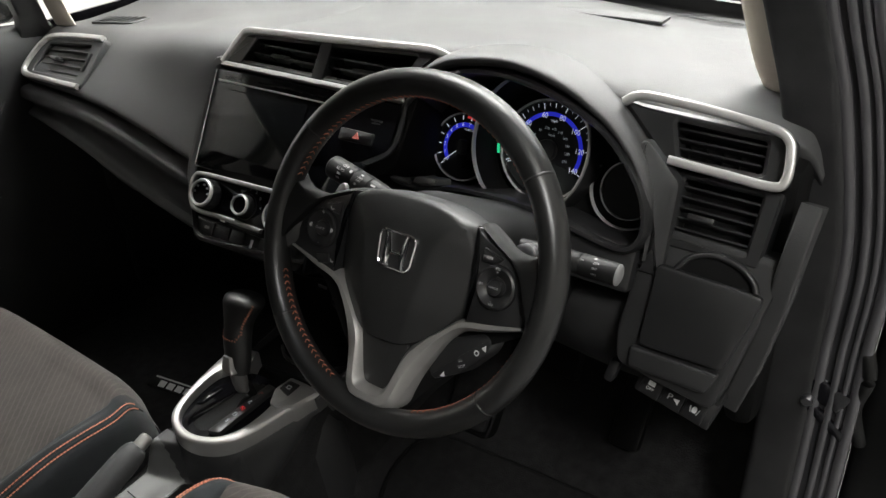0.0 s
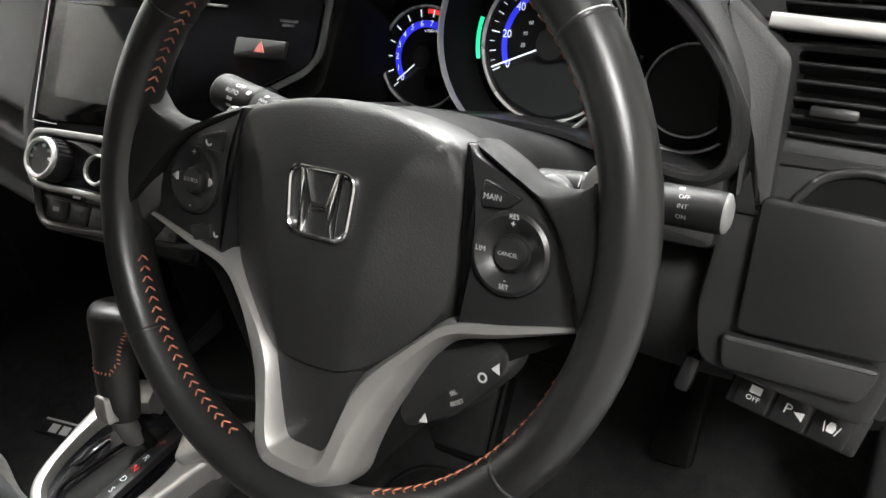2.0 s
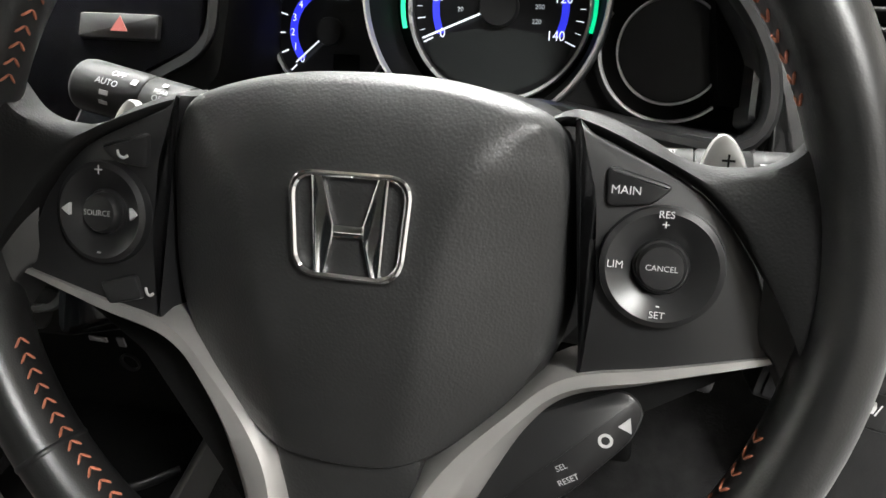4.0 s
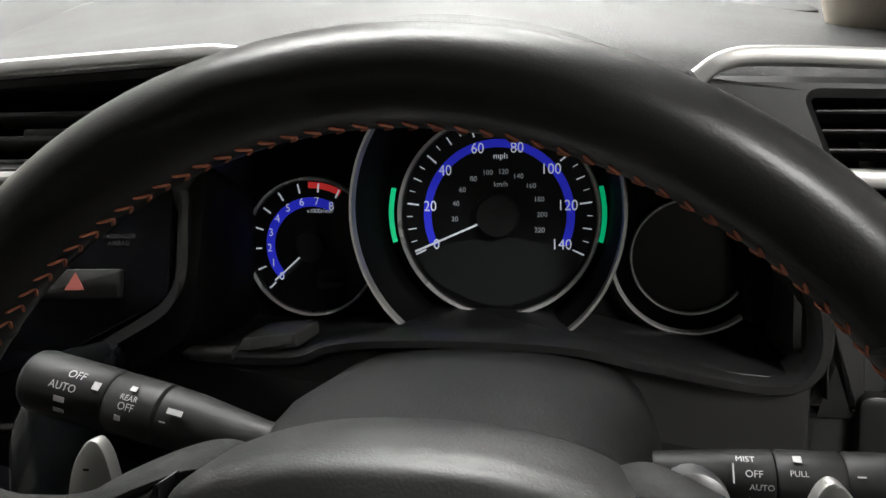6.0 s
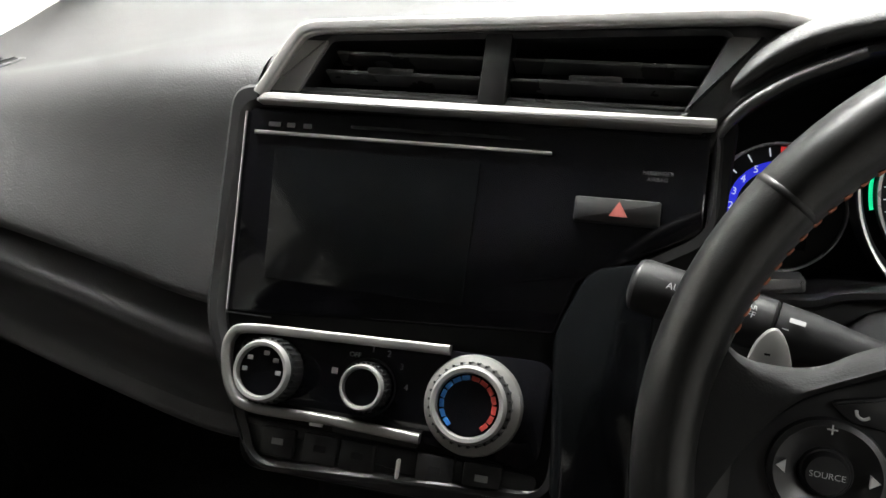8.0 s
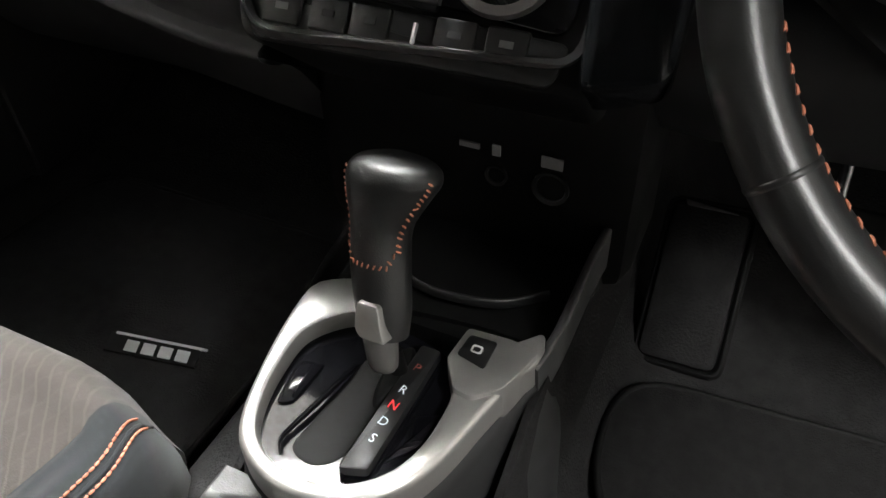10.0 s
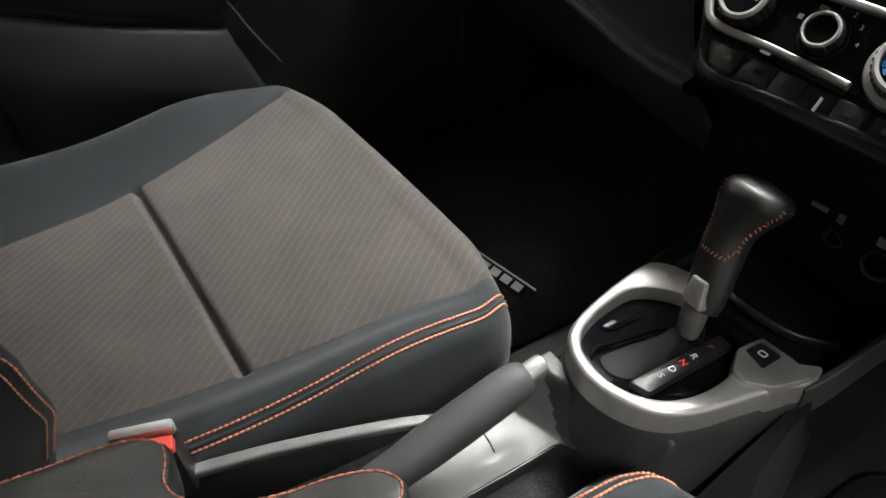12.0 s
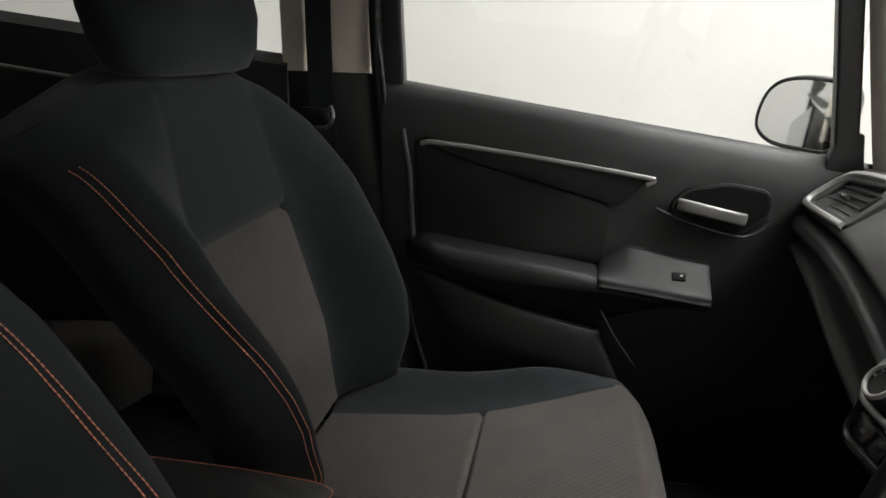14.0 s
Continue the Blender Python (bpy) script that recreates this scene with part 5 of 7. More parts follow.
for s in (-1, 1):
    fl = lambda pts: [(s * x, y) for x, y in (pts if s > 0 else pts[::-1])]
    part("spoke_pod", prism(fl(rounded([(0.081, -0.047), (0.142, -0.031), (0.1435, -0.021), (0.1400, -0.010), (0.1350, 0.002), (0.1265, 0.0138), (0.1175, 0.0228), (0.1080, 0.0284), (0.0975, 0.0330), (0.0795, 0.0408), (0.0735, 0.0470), (0.0815, 0.020), (0.084, -0.010)], 0.003)), -0.030, 0.0, 0.0015), M_SMOOTH, wheel, "satin black button panel")
    sh = []
    for x, y0, y1, z in ((0.060, 0.0400, 0.0440, -0.022), (0.0700, 0.0430, 0.0485, -0.016), (0.0808, 0.0405, 0.0475, -0.008), (0.0975, 0.0332, 0.0408, -0.002), (0.1080, 0.0286, 0.0348, 0.0), (0.1180, 0.0226, 0.0322, 0.001), (0.1275, 0.0130, 0.0322, 0.003), (0.1360, 0.0010, 0.0335, 0.006), (0.1440, -0.012, 0.0385, 0.009), (0.1530, -0.030, 0.0520, 0.012)):
        sh.append([(s * x, y0, z - 0.012), (s * x, y0, z), (s * x, y0 + 0.003, z + 0.004), (s * x, y1 - 0.004, z + 0.002), (s * x, y1, z - 0.006), (s * x, y1, z - 0.020)])
    part("shoulder", sheet(smooth_grid(sh, 3, 5)), M_SHOULDER, wheel)
    ck = []
    for x, y0, y1, z in ((0.138, -0.026, 0.004, -0.001), (0.143, -0.030, 0.010, 0.004), (0.150, -0.044, 0.026, 0.009), (0.159, -0.056, 0.040, 0.011)):
        ck.append([(s * x, y0 + (y1 - y0) * t, z + dz) for t, dz in ((0, -0.02), (0.03, -0.004), (0.12, 0.0), (0.5, 0.0015), (0.88, 0.0), (0.97, -0.004), (1, -0.02))])
    part("rim_bridge", sheet(smooth_grid(ck, 3, 5)), M_RIM, wheel)
    disc = part("button_ring", revolve([(0.0, -0.001), (0.0088, -0.001), (0.0094, -0.0025), (0.0120, -0.0005), (0.0180, 0.0022), (0.0200, 0.0010), (0.0206, -0.003)], 44, c=(s * 0.1060, -0.0015, 0.0025)), M_SMOOTH, wheel, "round rocker button")
    part("centre_button", revolve([(0, 0.0030), (0.0070, 0.0026), (0.0080, 0.0010), (0.0082, -0.003)], 28, c=(s * 0.1060, -0.0015, 0.0025)), M_SMOOTH, disc)
    part("corner_button", prism(fl(rounded([(0.086, 0.031), (0.108, 0.025), (0.101, 0.0185), (0.0865, 0.0170)], 0.003)), -0.008, 0.0024, 0.0015), M_SMOOTH, wheel)
    if s < 0:
        part("corner_button", prism(rounded([(-0.0885, -0.0345), (-0.0920, -0.0250), (-0.1085, -0.0300), (-0.1040, -0.0385)], 0.002), -0.008, 0.0022, 0.0012), M_SMOOTH, wheel)
        lettering("SOURCE", 0.0032, disc, (-0.1060, -0.0015, 0.0058), M_MARK, "marking")
        lettering("+", 0.0075, disc, (-0.1060, 0.0150, 0.0048), M_MARK, "marking")
        lettering("-", 0.0075, disc, (-0.1060, -0.0165, 0.0048), M_MARK, "marking")
        for d in (-1, 1):
            part("arrow", prism([(-0.1060 + d * 0.0172, -0.001), (-0.1060 + d * 0.0138, 0.0014), (-0.1060 + d * 0.0138, -0.0034)][::d], 0.0030, 0.0048), M_MARK, disc)
        part("marking", sweep(spline([(-0.099, 0.0235, 0.0027), (-0.0985, 0.0215, 0.0027), (-0.0965, 0.0205, 0.0027), (-0.0945, 0.0215, 0.0027)], 4), oval(0.0006, 0.0003)), M_MARK, wheel)
        part("marking", sweep(spline([(-0.0865, -0.0295, 0.0027), (-0.086, -0.0315, 0.0027), (-0.0845, -0.0325, 0.0027), (-0.083, -0.0315, 0.0027)], 4), oval(0.0006, 0.0003)), M_MARK, wheel)
    else:
        lettering("MAIN", 0.0040, wheel, (0.0925, 0.0228, 0.0027), M_MARK, "marking")
        lettering("CANCEL", 0.0027, disc, (0.1060, -0.0015, 0.0058), M_MARK, "marking")
        lettering("RES", 0.0033, disc, (0.1060, 0.0160, 0.0048), M_MARK, "marking")
        lettering("+", 0.0046, disc, (0.1060, 0.0126, 0.0048), M_MARK, "marking")
        lettering("SET", 0.0033, disc, (0.1060, -0.0172, 0.0048), M_MARK, "marking")
        lettering("-", 0.0046, disc, (0.1060, -0.0138, 0.0048), M_MARK, "marking")
        lettering("LIM", 0.0036, disc, (0.0912, -0.0015, 0.0048), M_MARK, "marking")
    paddle = part("shift_paddle", prism(fl([tuple(p) for p in spline([(0.110, -0.03), (0.134, -0.03), (0.1375, 0.006), (0.1355, 0.029), (0.1305, 0.0405), (0.1245, 0.0435), (0.1190, 0.034), (0.1140, 0.008)], 5, True)]), -0.046, -0.040, 0.0015), M_SILVER, wheel, "satin silver shift paddle")
    lettering("+" if s > 0 else "-", 0.010, paddle, (s * 0.1280, 0.0335, -0.0396), M_DARK, "marking")

outer_v = [(-0.1455, -0.031), (-0.104, -0.0455), (-0.080, -0.0530), (-0.066, -0.066), (-0.054, -0.087), (-0.0440, -0.108), (-0.0370, -0.128), (-0.0325, -0.144), (-0.022, -0.1535), (0.0, -0.1555)]
inner_v = [(-0.1450, -0.027), (-0.110, -0.0355), (-0.078, -0.0430), (-0.058, -0.060), (-0.040, -0.078), (-0.0295, -0.094), (-0.0240, -0.114), (-0.0195, -0.131), (-0.013, -0.1385), (0.0, -0.1395)]
half_o = [tuple(p) for p in spline(outer_v, 5)]
half_i = [tuple(p) for p in spline(inner_v, 5)]
full_o = half_o + [(-x, y) for x, y in half_o[-2::-1]]
full_i = half_i + [(-x, y) for x, y in half_i[-2::-1]]
zz = lambda y: 0.001 + 0.16 * max(0, -(y + 0.055))
rows = []
for (xo, yo), (xi, yi) in zip(full_o, full_i):
    lift = zz((yo + yi) / 2)
    at = lambda k, z: (xo + (xi - xo) * k, yo + (yi - yo) * k, lift + z)
    rows.append([at(0, -0.030), at(0, -0.010), at(0.06, -0.0075), at(0.40, 0.0), at(0.48, 0.0010), at(0.92, 0.0005), at(1.0, -0.0015), at(1.25, -0.010), at(1.25, -0.030)])
part("spoke_trim", sheet(rows), M_SPOKE, wheel, "satin silver V-shaped lower spoke")
part("spoke_insert", prism(rounded([(-0.030, -0.082), (0.030, -0.082), (0.0175, -0.136), (-0.0175, -0.136)], 0.004), -0.02, 0.0030, 0.002), M_LEATHER, wheel)
part("spoke_back", prism(rounded([(-0.150, -0.030), (-0.06, -0.050), (0.06, -0.050), (0.150, -0.030), (0.10, -0.062), (0.045, -0.130), (0.02, -0.172), (-0.02, -0.172), (-0.045, -0.130), (-0.10, -0.062)], 0.004), -0.042, -0.016), M_DARK, wheel)
lowpod = part("lower_button_pod", prism(rounded([(0.062, -0.066), (0.099, -0.049), (0.1075, -0.056), (0.104, -0.069), (0.082, -0.095), (0.053, -0.112), (0.046, -0.104)], 0.006), -0.040, -0.014, 0.003), M_SMOOTH, wheel, "small black button pod below the spoke")
lettering("SEL", 0.0032, lowpod, (0.079, -0.083, -0.0137), M_MARK, "marking", turn=32)
lettering("RESET", 0.0032, lowpod, (0.082, -0.0875, -0.0137), M_MARK, "marking", turn=32)
part("arrow", prism([(0.098, -0.064), (0.102, -0.060), (0.103, -0.066)], -0.0142, -0.0136), M_MARK, lowpod)
part("arrow", prism([(0.066, -0.104), (0.064, -0.099), (0.061, -0.105)], -0.0142, -0.0136), M_MARK, lowpod)
part("marking", revolve([(0.0016, -0.0137), (0.0028, -0.0137)], 16, c=(0.094, -0.070, 0)), M_MARK, lowpod)

# ---- steering column with its stalks ----
col = thing("steering_column", "black plastic steering column shroud", "steering column", W)
sec = lambda w, t, b: [tuple(p) for p in spline([(-w, 0), (-w * 0.8, t * 0.8), (0, t), (w * 0.8, t * 0.8), (w, 0), (w * 0.8, -b * 0.85), (0, -b), (-w * 0.8, -b * 0.85)], 4, True)]
part("shroud", loft([[(x, y, z) for x, y in sec(w, t, b)] for w, t, b, z in ((0.05, 0.040, 0.05, -0.035), (0.074, 0.054, 0.065, -0.045), (0.084, 0.060, 0.07, -0.09), (0.088, 0.056, 0.075, -0.15), (0.085, 0.055, 0.08, -0.28))]), M_SHROUD, col)
part("collar", loft([[(x, y, z) for x, y in sec(w, w * 0.8, w * 0.8)] for w, z in ((0.045, -0.015), (0.05, -0.05))]), M_DARK, col)
part("ignition", revolve([(0, 0.004), (0.010, 0.004), (0.013, 0.002), (0.014, -0.02)], 24, c=(0.090, 0.02, -0.075)), M_STEEL, col, "bare metal lock barrel")


def stalk(root, tip, r0, r1, cap_mat, words, label):
    s = thing("column_stalk", label, "control stalk", None, group="column stalks")
    w0, w1 = W @ Vector(root), W @ Vector(tip)
    d = (w1 - w0).normalized()
    flip = 1 if d.x > 0 else -1
    m = basis(w0, d * flip, W.to_3x3() @ Vector((0, 0.30, 0.95)))
    s.matrix_world = m
    n = (w1 - w0).length
    cs = lambda x, r: [(flip * x, r * math.cos(radians(q)), r * 0.92 * math.sin(radians(q))) for q in range(0, 360, 15)]
    part("arm", loft([cs(x, r) for x, r in ((0, r0), (n * 0.18, r0 * 1.05), (n * 0.40, r1 * 0.92), (n * 0.5, r1 * 0.97))]), M_STALK, s)
    part("middle_ring", loft([cs(x, r) for x, r in ((n * 0.505, r1 * 0.9), (n * 0.515, r1 * 0.99), (n * 0.68, r1), (n * 0.69, r1 * 0.92))]), M_STALK, s)
    part("twist_end", loft([cs(x, r) for x, r in ((n * 0.69, r1 * 0.94), (n * 0.70, r1 * 1.02), (n * 0.965, r1 * 1.04), (n * 0.985, r1))]), M_STALK, s)
    part("end_cap", loft([cs(x, r) for x, r in ((n * 0.975, r1 * 1.0), (n * 0.99, r1 * 0.99), (n, r1 * 0.92), (n * 1.012, r1 * 0.6), (n * 1.014, 0.001))]), cap_mat, s)
    for kind, text, t, y, size in words:
        a = math.asin(max(-1, min(1, y * 0.82 / r1)))
        size = size * (0.80 if flip < 0 else 0.60) if kind == "t" else tuple(q * 0.6 for q in size)
        at = Vector((flip * n * t, r1 * 1.045 * math.sin(a), r1 * 0.92 * 1.05 * math.cos(a)))
        if kind == "t":
            ob = lettering(text, size, s, at, M_PRINT, "marking")
        else:
            ob = part("marking", box((0, 0, 0), size), M_PRINT, s)
        ob.matrix_local = Matrix.Translation(at) @ Matrix.Rotation(-a, 4, "X") @ (Matrix.Diagonal((size, size, size, 1)) if kind == "t" else Matrix())
    return s


stalk((-0.055, 0.026, -0.085), (-0.190, 0.0580, -0.073), 0.009, 0.0140, M_SMOOTH,
      [("t", "OFF", 0.80, 0.0085, 0.0065), ("t", "AUTO", 0.83, 0.0015, 0.0062), ("b", "", 0.72, 0.006, (0.006, 0.006, 0.0003)), ("b", "", 0.83, -0.005, (0.009, 0.004, 0.0003)), ("b", "", 0.83, -0.0105, (0.009, 0.0035, 0.0003)),
       ("b", "", 0.60, 0.0095, (0.005, 0.004, 0.0003)), ("t", "REAR", 0.60, 0.0045, 0.0045), ("t", "OFF", 0.60, 0.0, 0.0058), ("b", "", 0.62, -0.006, (0.005, 0.004, 0.0003)), ("b", "", 0.44, 0.004, (0.012, 0.004, 0.0003)), ("b", "", 0.47, -0.002, (0.005, 0.0009, 0.0003))],
      "black light stalk with white printed symbols")
stalk((0.055, 0.027, -0.088), (0.182, 0.0310, -0.077), 0.008, 0.0112, M_CAP,
      [("t", "MIST", 0.42, 0.008, 0.0056), ("t", "PULL", 0.56, 0.003, 0.0050), ("t", "OFF", 0.44, 0.002, 0.0060), ("t", "AUTO", 0.46, -0.0035, 0.0052), ("t", "LO", 0.44, -0.0090, 0.0055), ("b", "", 0.56, 0.009, (0.005, 0.005, 0.0003)), ("b", "", 0.385, 0.002, (0.0009, 0.012, 0.0003)),
       ("t", "OFF", 0.83, 0.003, 0.0058), ("t", "INT", 0.83, -0.003, 0.0058), ("t", "ON", 0.83, -0.009, 0.0058), ("b", "", 0.81, 0.009, (0.005, 0.004, 0.0003)), ("b", "", 0.72, 0.003, (0.005, 0.0009, 0.0003))],
      "black wiper stalk with a grey end cap")

# ---- gear console ----
def polar(outline, c, n=72):
    """An outline met again at n even angles round c, so that two outlines pair up."""
    pts = [np.array(p[:2], float) for p in outline]
    out = []
    for i in range(n):
        a = 2 * math.pi * i / n
        d = np.array([math.cos(a), math.sin(a)])
        best = 0.0
        for p, q in zip(pts, pts[1:] + pts[:1]):
            e = q - p
            den = d[0] * e[1] - d[1] * e[0]
            if abs(den) < 1e-12:
                continue
            w = p - np.array(c)
            t = (w[0] * e[1] - w[1] * e[0]) / den
            u = (w[0] * d[1] - w[1] * d[0]) / den
            if t > 0 and -1e-6 <= u <= 1 + 1e-6:
                best = max(best, t)
        out.append((c[0] + best * d[0], c[1] + best * d[1]))
    return out


GC = (0.020, -0.262)
gear_outer = polar([tuple(p) for p in spline([(x - 0.014, y + 0.0055) for x, y in [(-0.053, -0.200), (-0.0475, -0.248), (-0.038, -0.290), (-0.029, -0.316), (-0.018, -0.331), (0.0, -0.342), (0.020, -0.348), (0.040, -0.348), (0.060, -0.343), (0.080, -0.332), (0.095, -0.316), (0.104, -0.298), (0.111, -0.276), (0.118, -0.246), (0.127, -0.215), (0.137, -0.188), (0.128, -0.165), (0.085, -0.158), (0.03, -0.163), (-0.018, -0.170), (-0.044, -0.182)]], 4, True)], GC)
gear_inner = polar([tuple(p) for p in spline([(x - 0.014, y + 0.0055) for x, y in [(-0.016, -0.212), (-0.0310, -0.234), (-0.0310, -0.262), (-0.026, -0.290), (-0.017, -0.313), (-0.006, -0.325), (0.007, -0.332), (0.026, -0.3355), (0.047, -0.333), (0.067, -0.3235), (0.0825, -0.307), (0.091, -0.284), (0.093, -0.258), (0.091, -0.238), (0.085, -0.222), (0.070, -0.204), (0.035, -0.196), (0.005, -0.199)]], 4, True)], GC)
console = thing("gear_console", "black centre console with a satin silver gear surround", "centre console", Matrix.Translation((0.014, -0.0055, 0.0165)))
tilt = lambda y: 0.352 + 0.03 * (y + 0.26)
ring = list(zip(gear_outer, gear_outer, inset(gear_outer, 0.0008), inset(gear_outer, 0.0022), inset(gear_outer, 0.0045), inset(gear_inner, -0.0030), inset(gear_inner, -0.0010), gear_inner, inset(gear_inner, 0.0015)))
ring = [[(p[0], p[1], tilt(p[1]) - d) for p, d in zip(q, (0.026, 0.0060, 0.0030, 0.0010, 0.0, 0.0008, 0.0018, 0.0040, 0.018))] for q in ring]
ring = [ring[i % 72] for i in range(23, 82)]  # open behind the lever
ring = [[(x, y, 0.322) for x, y, z in ring[0]]] + ring + [[(x, y, 0.322) for x, y, z in ring[-1]]]
part("surround", sheet(ring), M_GATE, console, "satin silver surround of the gear lever")
part("gate_panel", prism(gear_inner, 0.325, 0.338), M_PIANO, console, "gloss black gear gate panel")
part("gate_boot", prism(rounded([(0.006, -0.205), (0.036, -0.205), (0.032, -0.305), (0.016, -0.318), (-0.006, -0.312)], 0.010), 0.333, 0.3390, 0.002), M_DARK, console)
for x0, x1, y0 in ((0.002, -0.012, -0.232), (0.040, 0.0345, -0.218)):
    part("gate_ridge", sweep(spline([(x0, y0, 0.337), (x0 - 0.001, y0 - 0.012, 0.3425), ((x0 + x1) / 2, -0.275, 0.3430), (x1, -0.306, 0.3415), (x1 + 0.004, -0.316, 0.338)], 5), oval(0.0016, 0.0028)), M_PIANO, console)
# added pads in place of two ceiling-light reflections on the flat gloss panel
part("reflection_pad", prism(rounded([(-0.040, -0.246), (-0.020, -0.240), (-0.022, -0.280), (-0.034, -0.286)], 0.006), 0.333, 0.3405, 0.002), M_PIANO, console)
part("reflection_pad", prism(rounded([(0.058, -0.256), (0.076, -0.246), (0.074, -0.276), (0.056, -0.298)], 0.006), 0.333, 0.3402, 0.002), M_PIANO, console)
part("boot_collar", loft([[(x, y, z) for x, y in circle(r * 0.36, 24, (0.032, -0.229 + dy), ry=r * 1.1)] for r, z, dy in ((0.026, 0.338, -0.004), (0.024, 0.343, -0.002), (0.018, 0.347, 0.0), (0.010, 0.3475, 0.0))]), M_DARK, console)
strip = part("gate_strip", prism(rounded([(0.046, -0.206), (0.062, -0.206), (0.061, -0.312), (0.043, -0.318)], 0.003), 0.334, 0.342, 0.0015), M_SMOOTH, console, "black strip with the gear letters")
strip.location = (-0.0075, 0.003, 0.006)
for ch, y, mt in (("P", -0.228, M_TRI), ("R", -0.249, M_DIM), ("N", -0.263, M_REDLIT), ("D", -0.277, M_DIM), ("S", -0.291, M_DIM)):
    lettering(ch, 0.0095, strip, (0.0535, y, 0.3435), mt, "gear_letter", turn=-8)
part("button_housing", prism(rounded([(0.063, -0.212), (0.066, -0.181), (0.100, -0.179), (0.121, -0.184), (0.110, -0.222), (0.092, -0.238), (0.078, -0.236)], 0.004), 0.32, 0.3570, 0.0025), M_GATE, console)
eb = part("button", prism(rounded([(0.0685, -0.208), (0.0705, -0.188), (0.0915, -0.187), (0.0915, -0.2135)], 0.003), 0.345, 0.3580, 0.001), M_SMOOTH, console, "square black push button")
part("symbol", frame_ring(rounded([(0.0765, -0.203), (0.0845, -0.203), (0.0845, -0.196), (0.0765, -0.196)], 0.002), rounded([(0.0778, -0.2017), (0.0832, -0.2017), (0.0832, -0.1973), (0.0778, -0.1973)], 0.0012), 0.3570, 0.3586, 0.0001), M_WHITE, eb)
skirt = [[(x, y, tilt(y) - d) for x, y in inset(gear_outer, -e)] for e, d in ((-0.003, 0.024), (0.001, 0.030), (0.004, 0.045), (0.009, 0.066), (0.014, 0.080), (0.018, 0.095), (0.024, 0.25))]
part("skirt", loft(skirt, caps=False), M_PLASTIC, console, "black grained plastic console below the surround")
# black block stands for the shaded hollow ahead of the lever
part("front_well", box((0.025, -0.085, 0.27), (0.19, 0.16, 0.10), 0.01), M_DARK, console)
part("cup_ring", sweep(spline([(-0.03, -0.115, 0.325), (0.0, -0.135, 0.333), (0.03, -0.138, 0.334), (0.07, -0.128, 0.332), (0.10, -0.10, 0.328)], 6), oval(0.0025, 0.005)), M_SMOOTH, console)
for s, x0 in ((1, 0.126), (-1, -0.072)):
    part("side_rail", sweep(spline([(x0 - s * 0.006, -0.190, 0.338), (x0 - s * 0.001, -0.15, 0.343), (x0, -0.08, 0.350), (x0 + s * 0.001, -0.04, 0.349), (x0 + s * 0.002, 0.0, 0.338)], 6), rounded([(-0.0035, -0.035), (0.0035, -0.035), (0.0035, 0.010), (-0.0035, 0.010)], 0.003)), M_TRAY2 if s > 0 else M_DARK, console)
    part("side_wall", sheet([[(x0 + s * 0.002 * k, y, z) for y, z in ((-0.40, 0.10), (-0.2, 0.10), (0.0, 0.10), (0.10, 0.11))] for k in (6, 6)][:1] + [[(x0, y, z) for y, z in ((-0.40, 0.22), (-0.2, 0.32), (0.0, 0.35), (0.10, 0.36))]], 0.006), M_CARPET, console)


def step(t):
    t = max(0.0, min(1.0, t))
    return t * t * (3 - 2 * t)


def slant(x):
    """The pocket's front edge runs aslant."""
    return 0.5 * (max(0.017, min(0.063, x)) - 0.040)


def tray_z(x, y):
    """The rear tray: a moulded skin with a finger hollow, a raised edge and a slope up to the gear surround."""
    z = 0.2735 + 0.045 * step((y + 0.362 - 0.35 * (x - 0.01)) / 0.030)
    hollow = math.exp(-(((x + 0.004) / 0.011) ** 2 + ((y + 0.418) / 0.020) ** 2))
    z -= 0.008 * hollow
    z += 0.010 * math.exp(-(((x - 0.074) / 0.0075) ** 2)) * step((-0.334 - y) / 0.03)
    z -= 0.10 * max(0.0, (abs(x - 0.021) - 0.068) / 0.018) ** 1.7
    edge = math.exp(-(((x - 0.0150) / 0.0025) ** 2)) * step((-0.352 - y) / 0.01)
    return z + 0.0015 * edge


bm = bmesh.new()
xs = [-0.066 + 0.083 * i / 40 for i in range(41)] + [0.017 + 0.046 * i / 20 for i in range(1, 21)] + [0.063 + 0.045 * i / 24 for i in range(1, 25)]
vs = [-0.318 - 0.033 * j / 16 for j in range(17)] + [-0.351 - 0.31 * j / 80 for j in range(1, 81)]
grid = [[bm.verts.new((x, v + slant(x), tray_z(x, v + slant(x)))) for x in xs] for v in vs]
for j in range(len(vs) - 1):
    for i in range(len(xs) - 1):
        if not (j >= 16 and 40 <= i < 60):
            bm.faces.new((grid[j][i], grid[j][i + 1], grid[j + 1][i + 1], grid[j + 1][i]))
slope = bm.copy()
for b, keep in ((bm, False), (slope, True)):
    bmesh.ops.delete(b, geom=[q for q in b.faces if (q.calc_center_median().y > -0.359 - 0.21 * (q.calc_center_median().x - 0.011)) != keep], context="FACES")
    bmesh.ops.delete(b, geom=[v for v in b.verts if not v.link_faces], context="VERTS")
part("rear_tray", bm, M_TRAY, console, "moulded grey plastic tray with a pocket", sharp=180)
part("tray_slope", slope, M_PLASTIC, console, "black plastic slope below the gear surround", sharp=180)
well = [(0.0155, -0.3645), (0.0645, -0.3385), (0.0645, -0.66), (0.0155, -0.66)]
part("tray_pocket", loft([[(x, y, z) for x, y in rounded(inset(well, d), 0.008)] for d, z in ((0.0, 0.2755), (0.0015, 0.2735), (0.003, 0.228))], caps=False), M_SMOOTH, console, "black pocket wall")
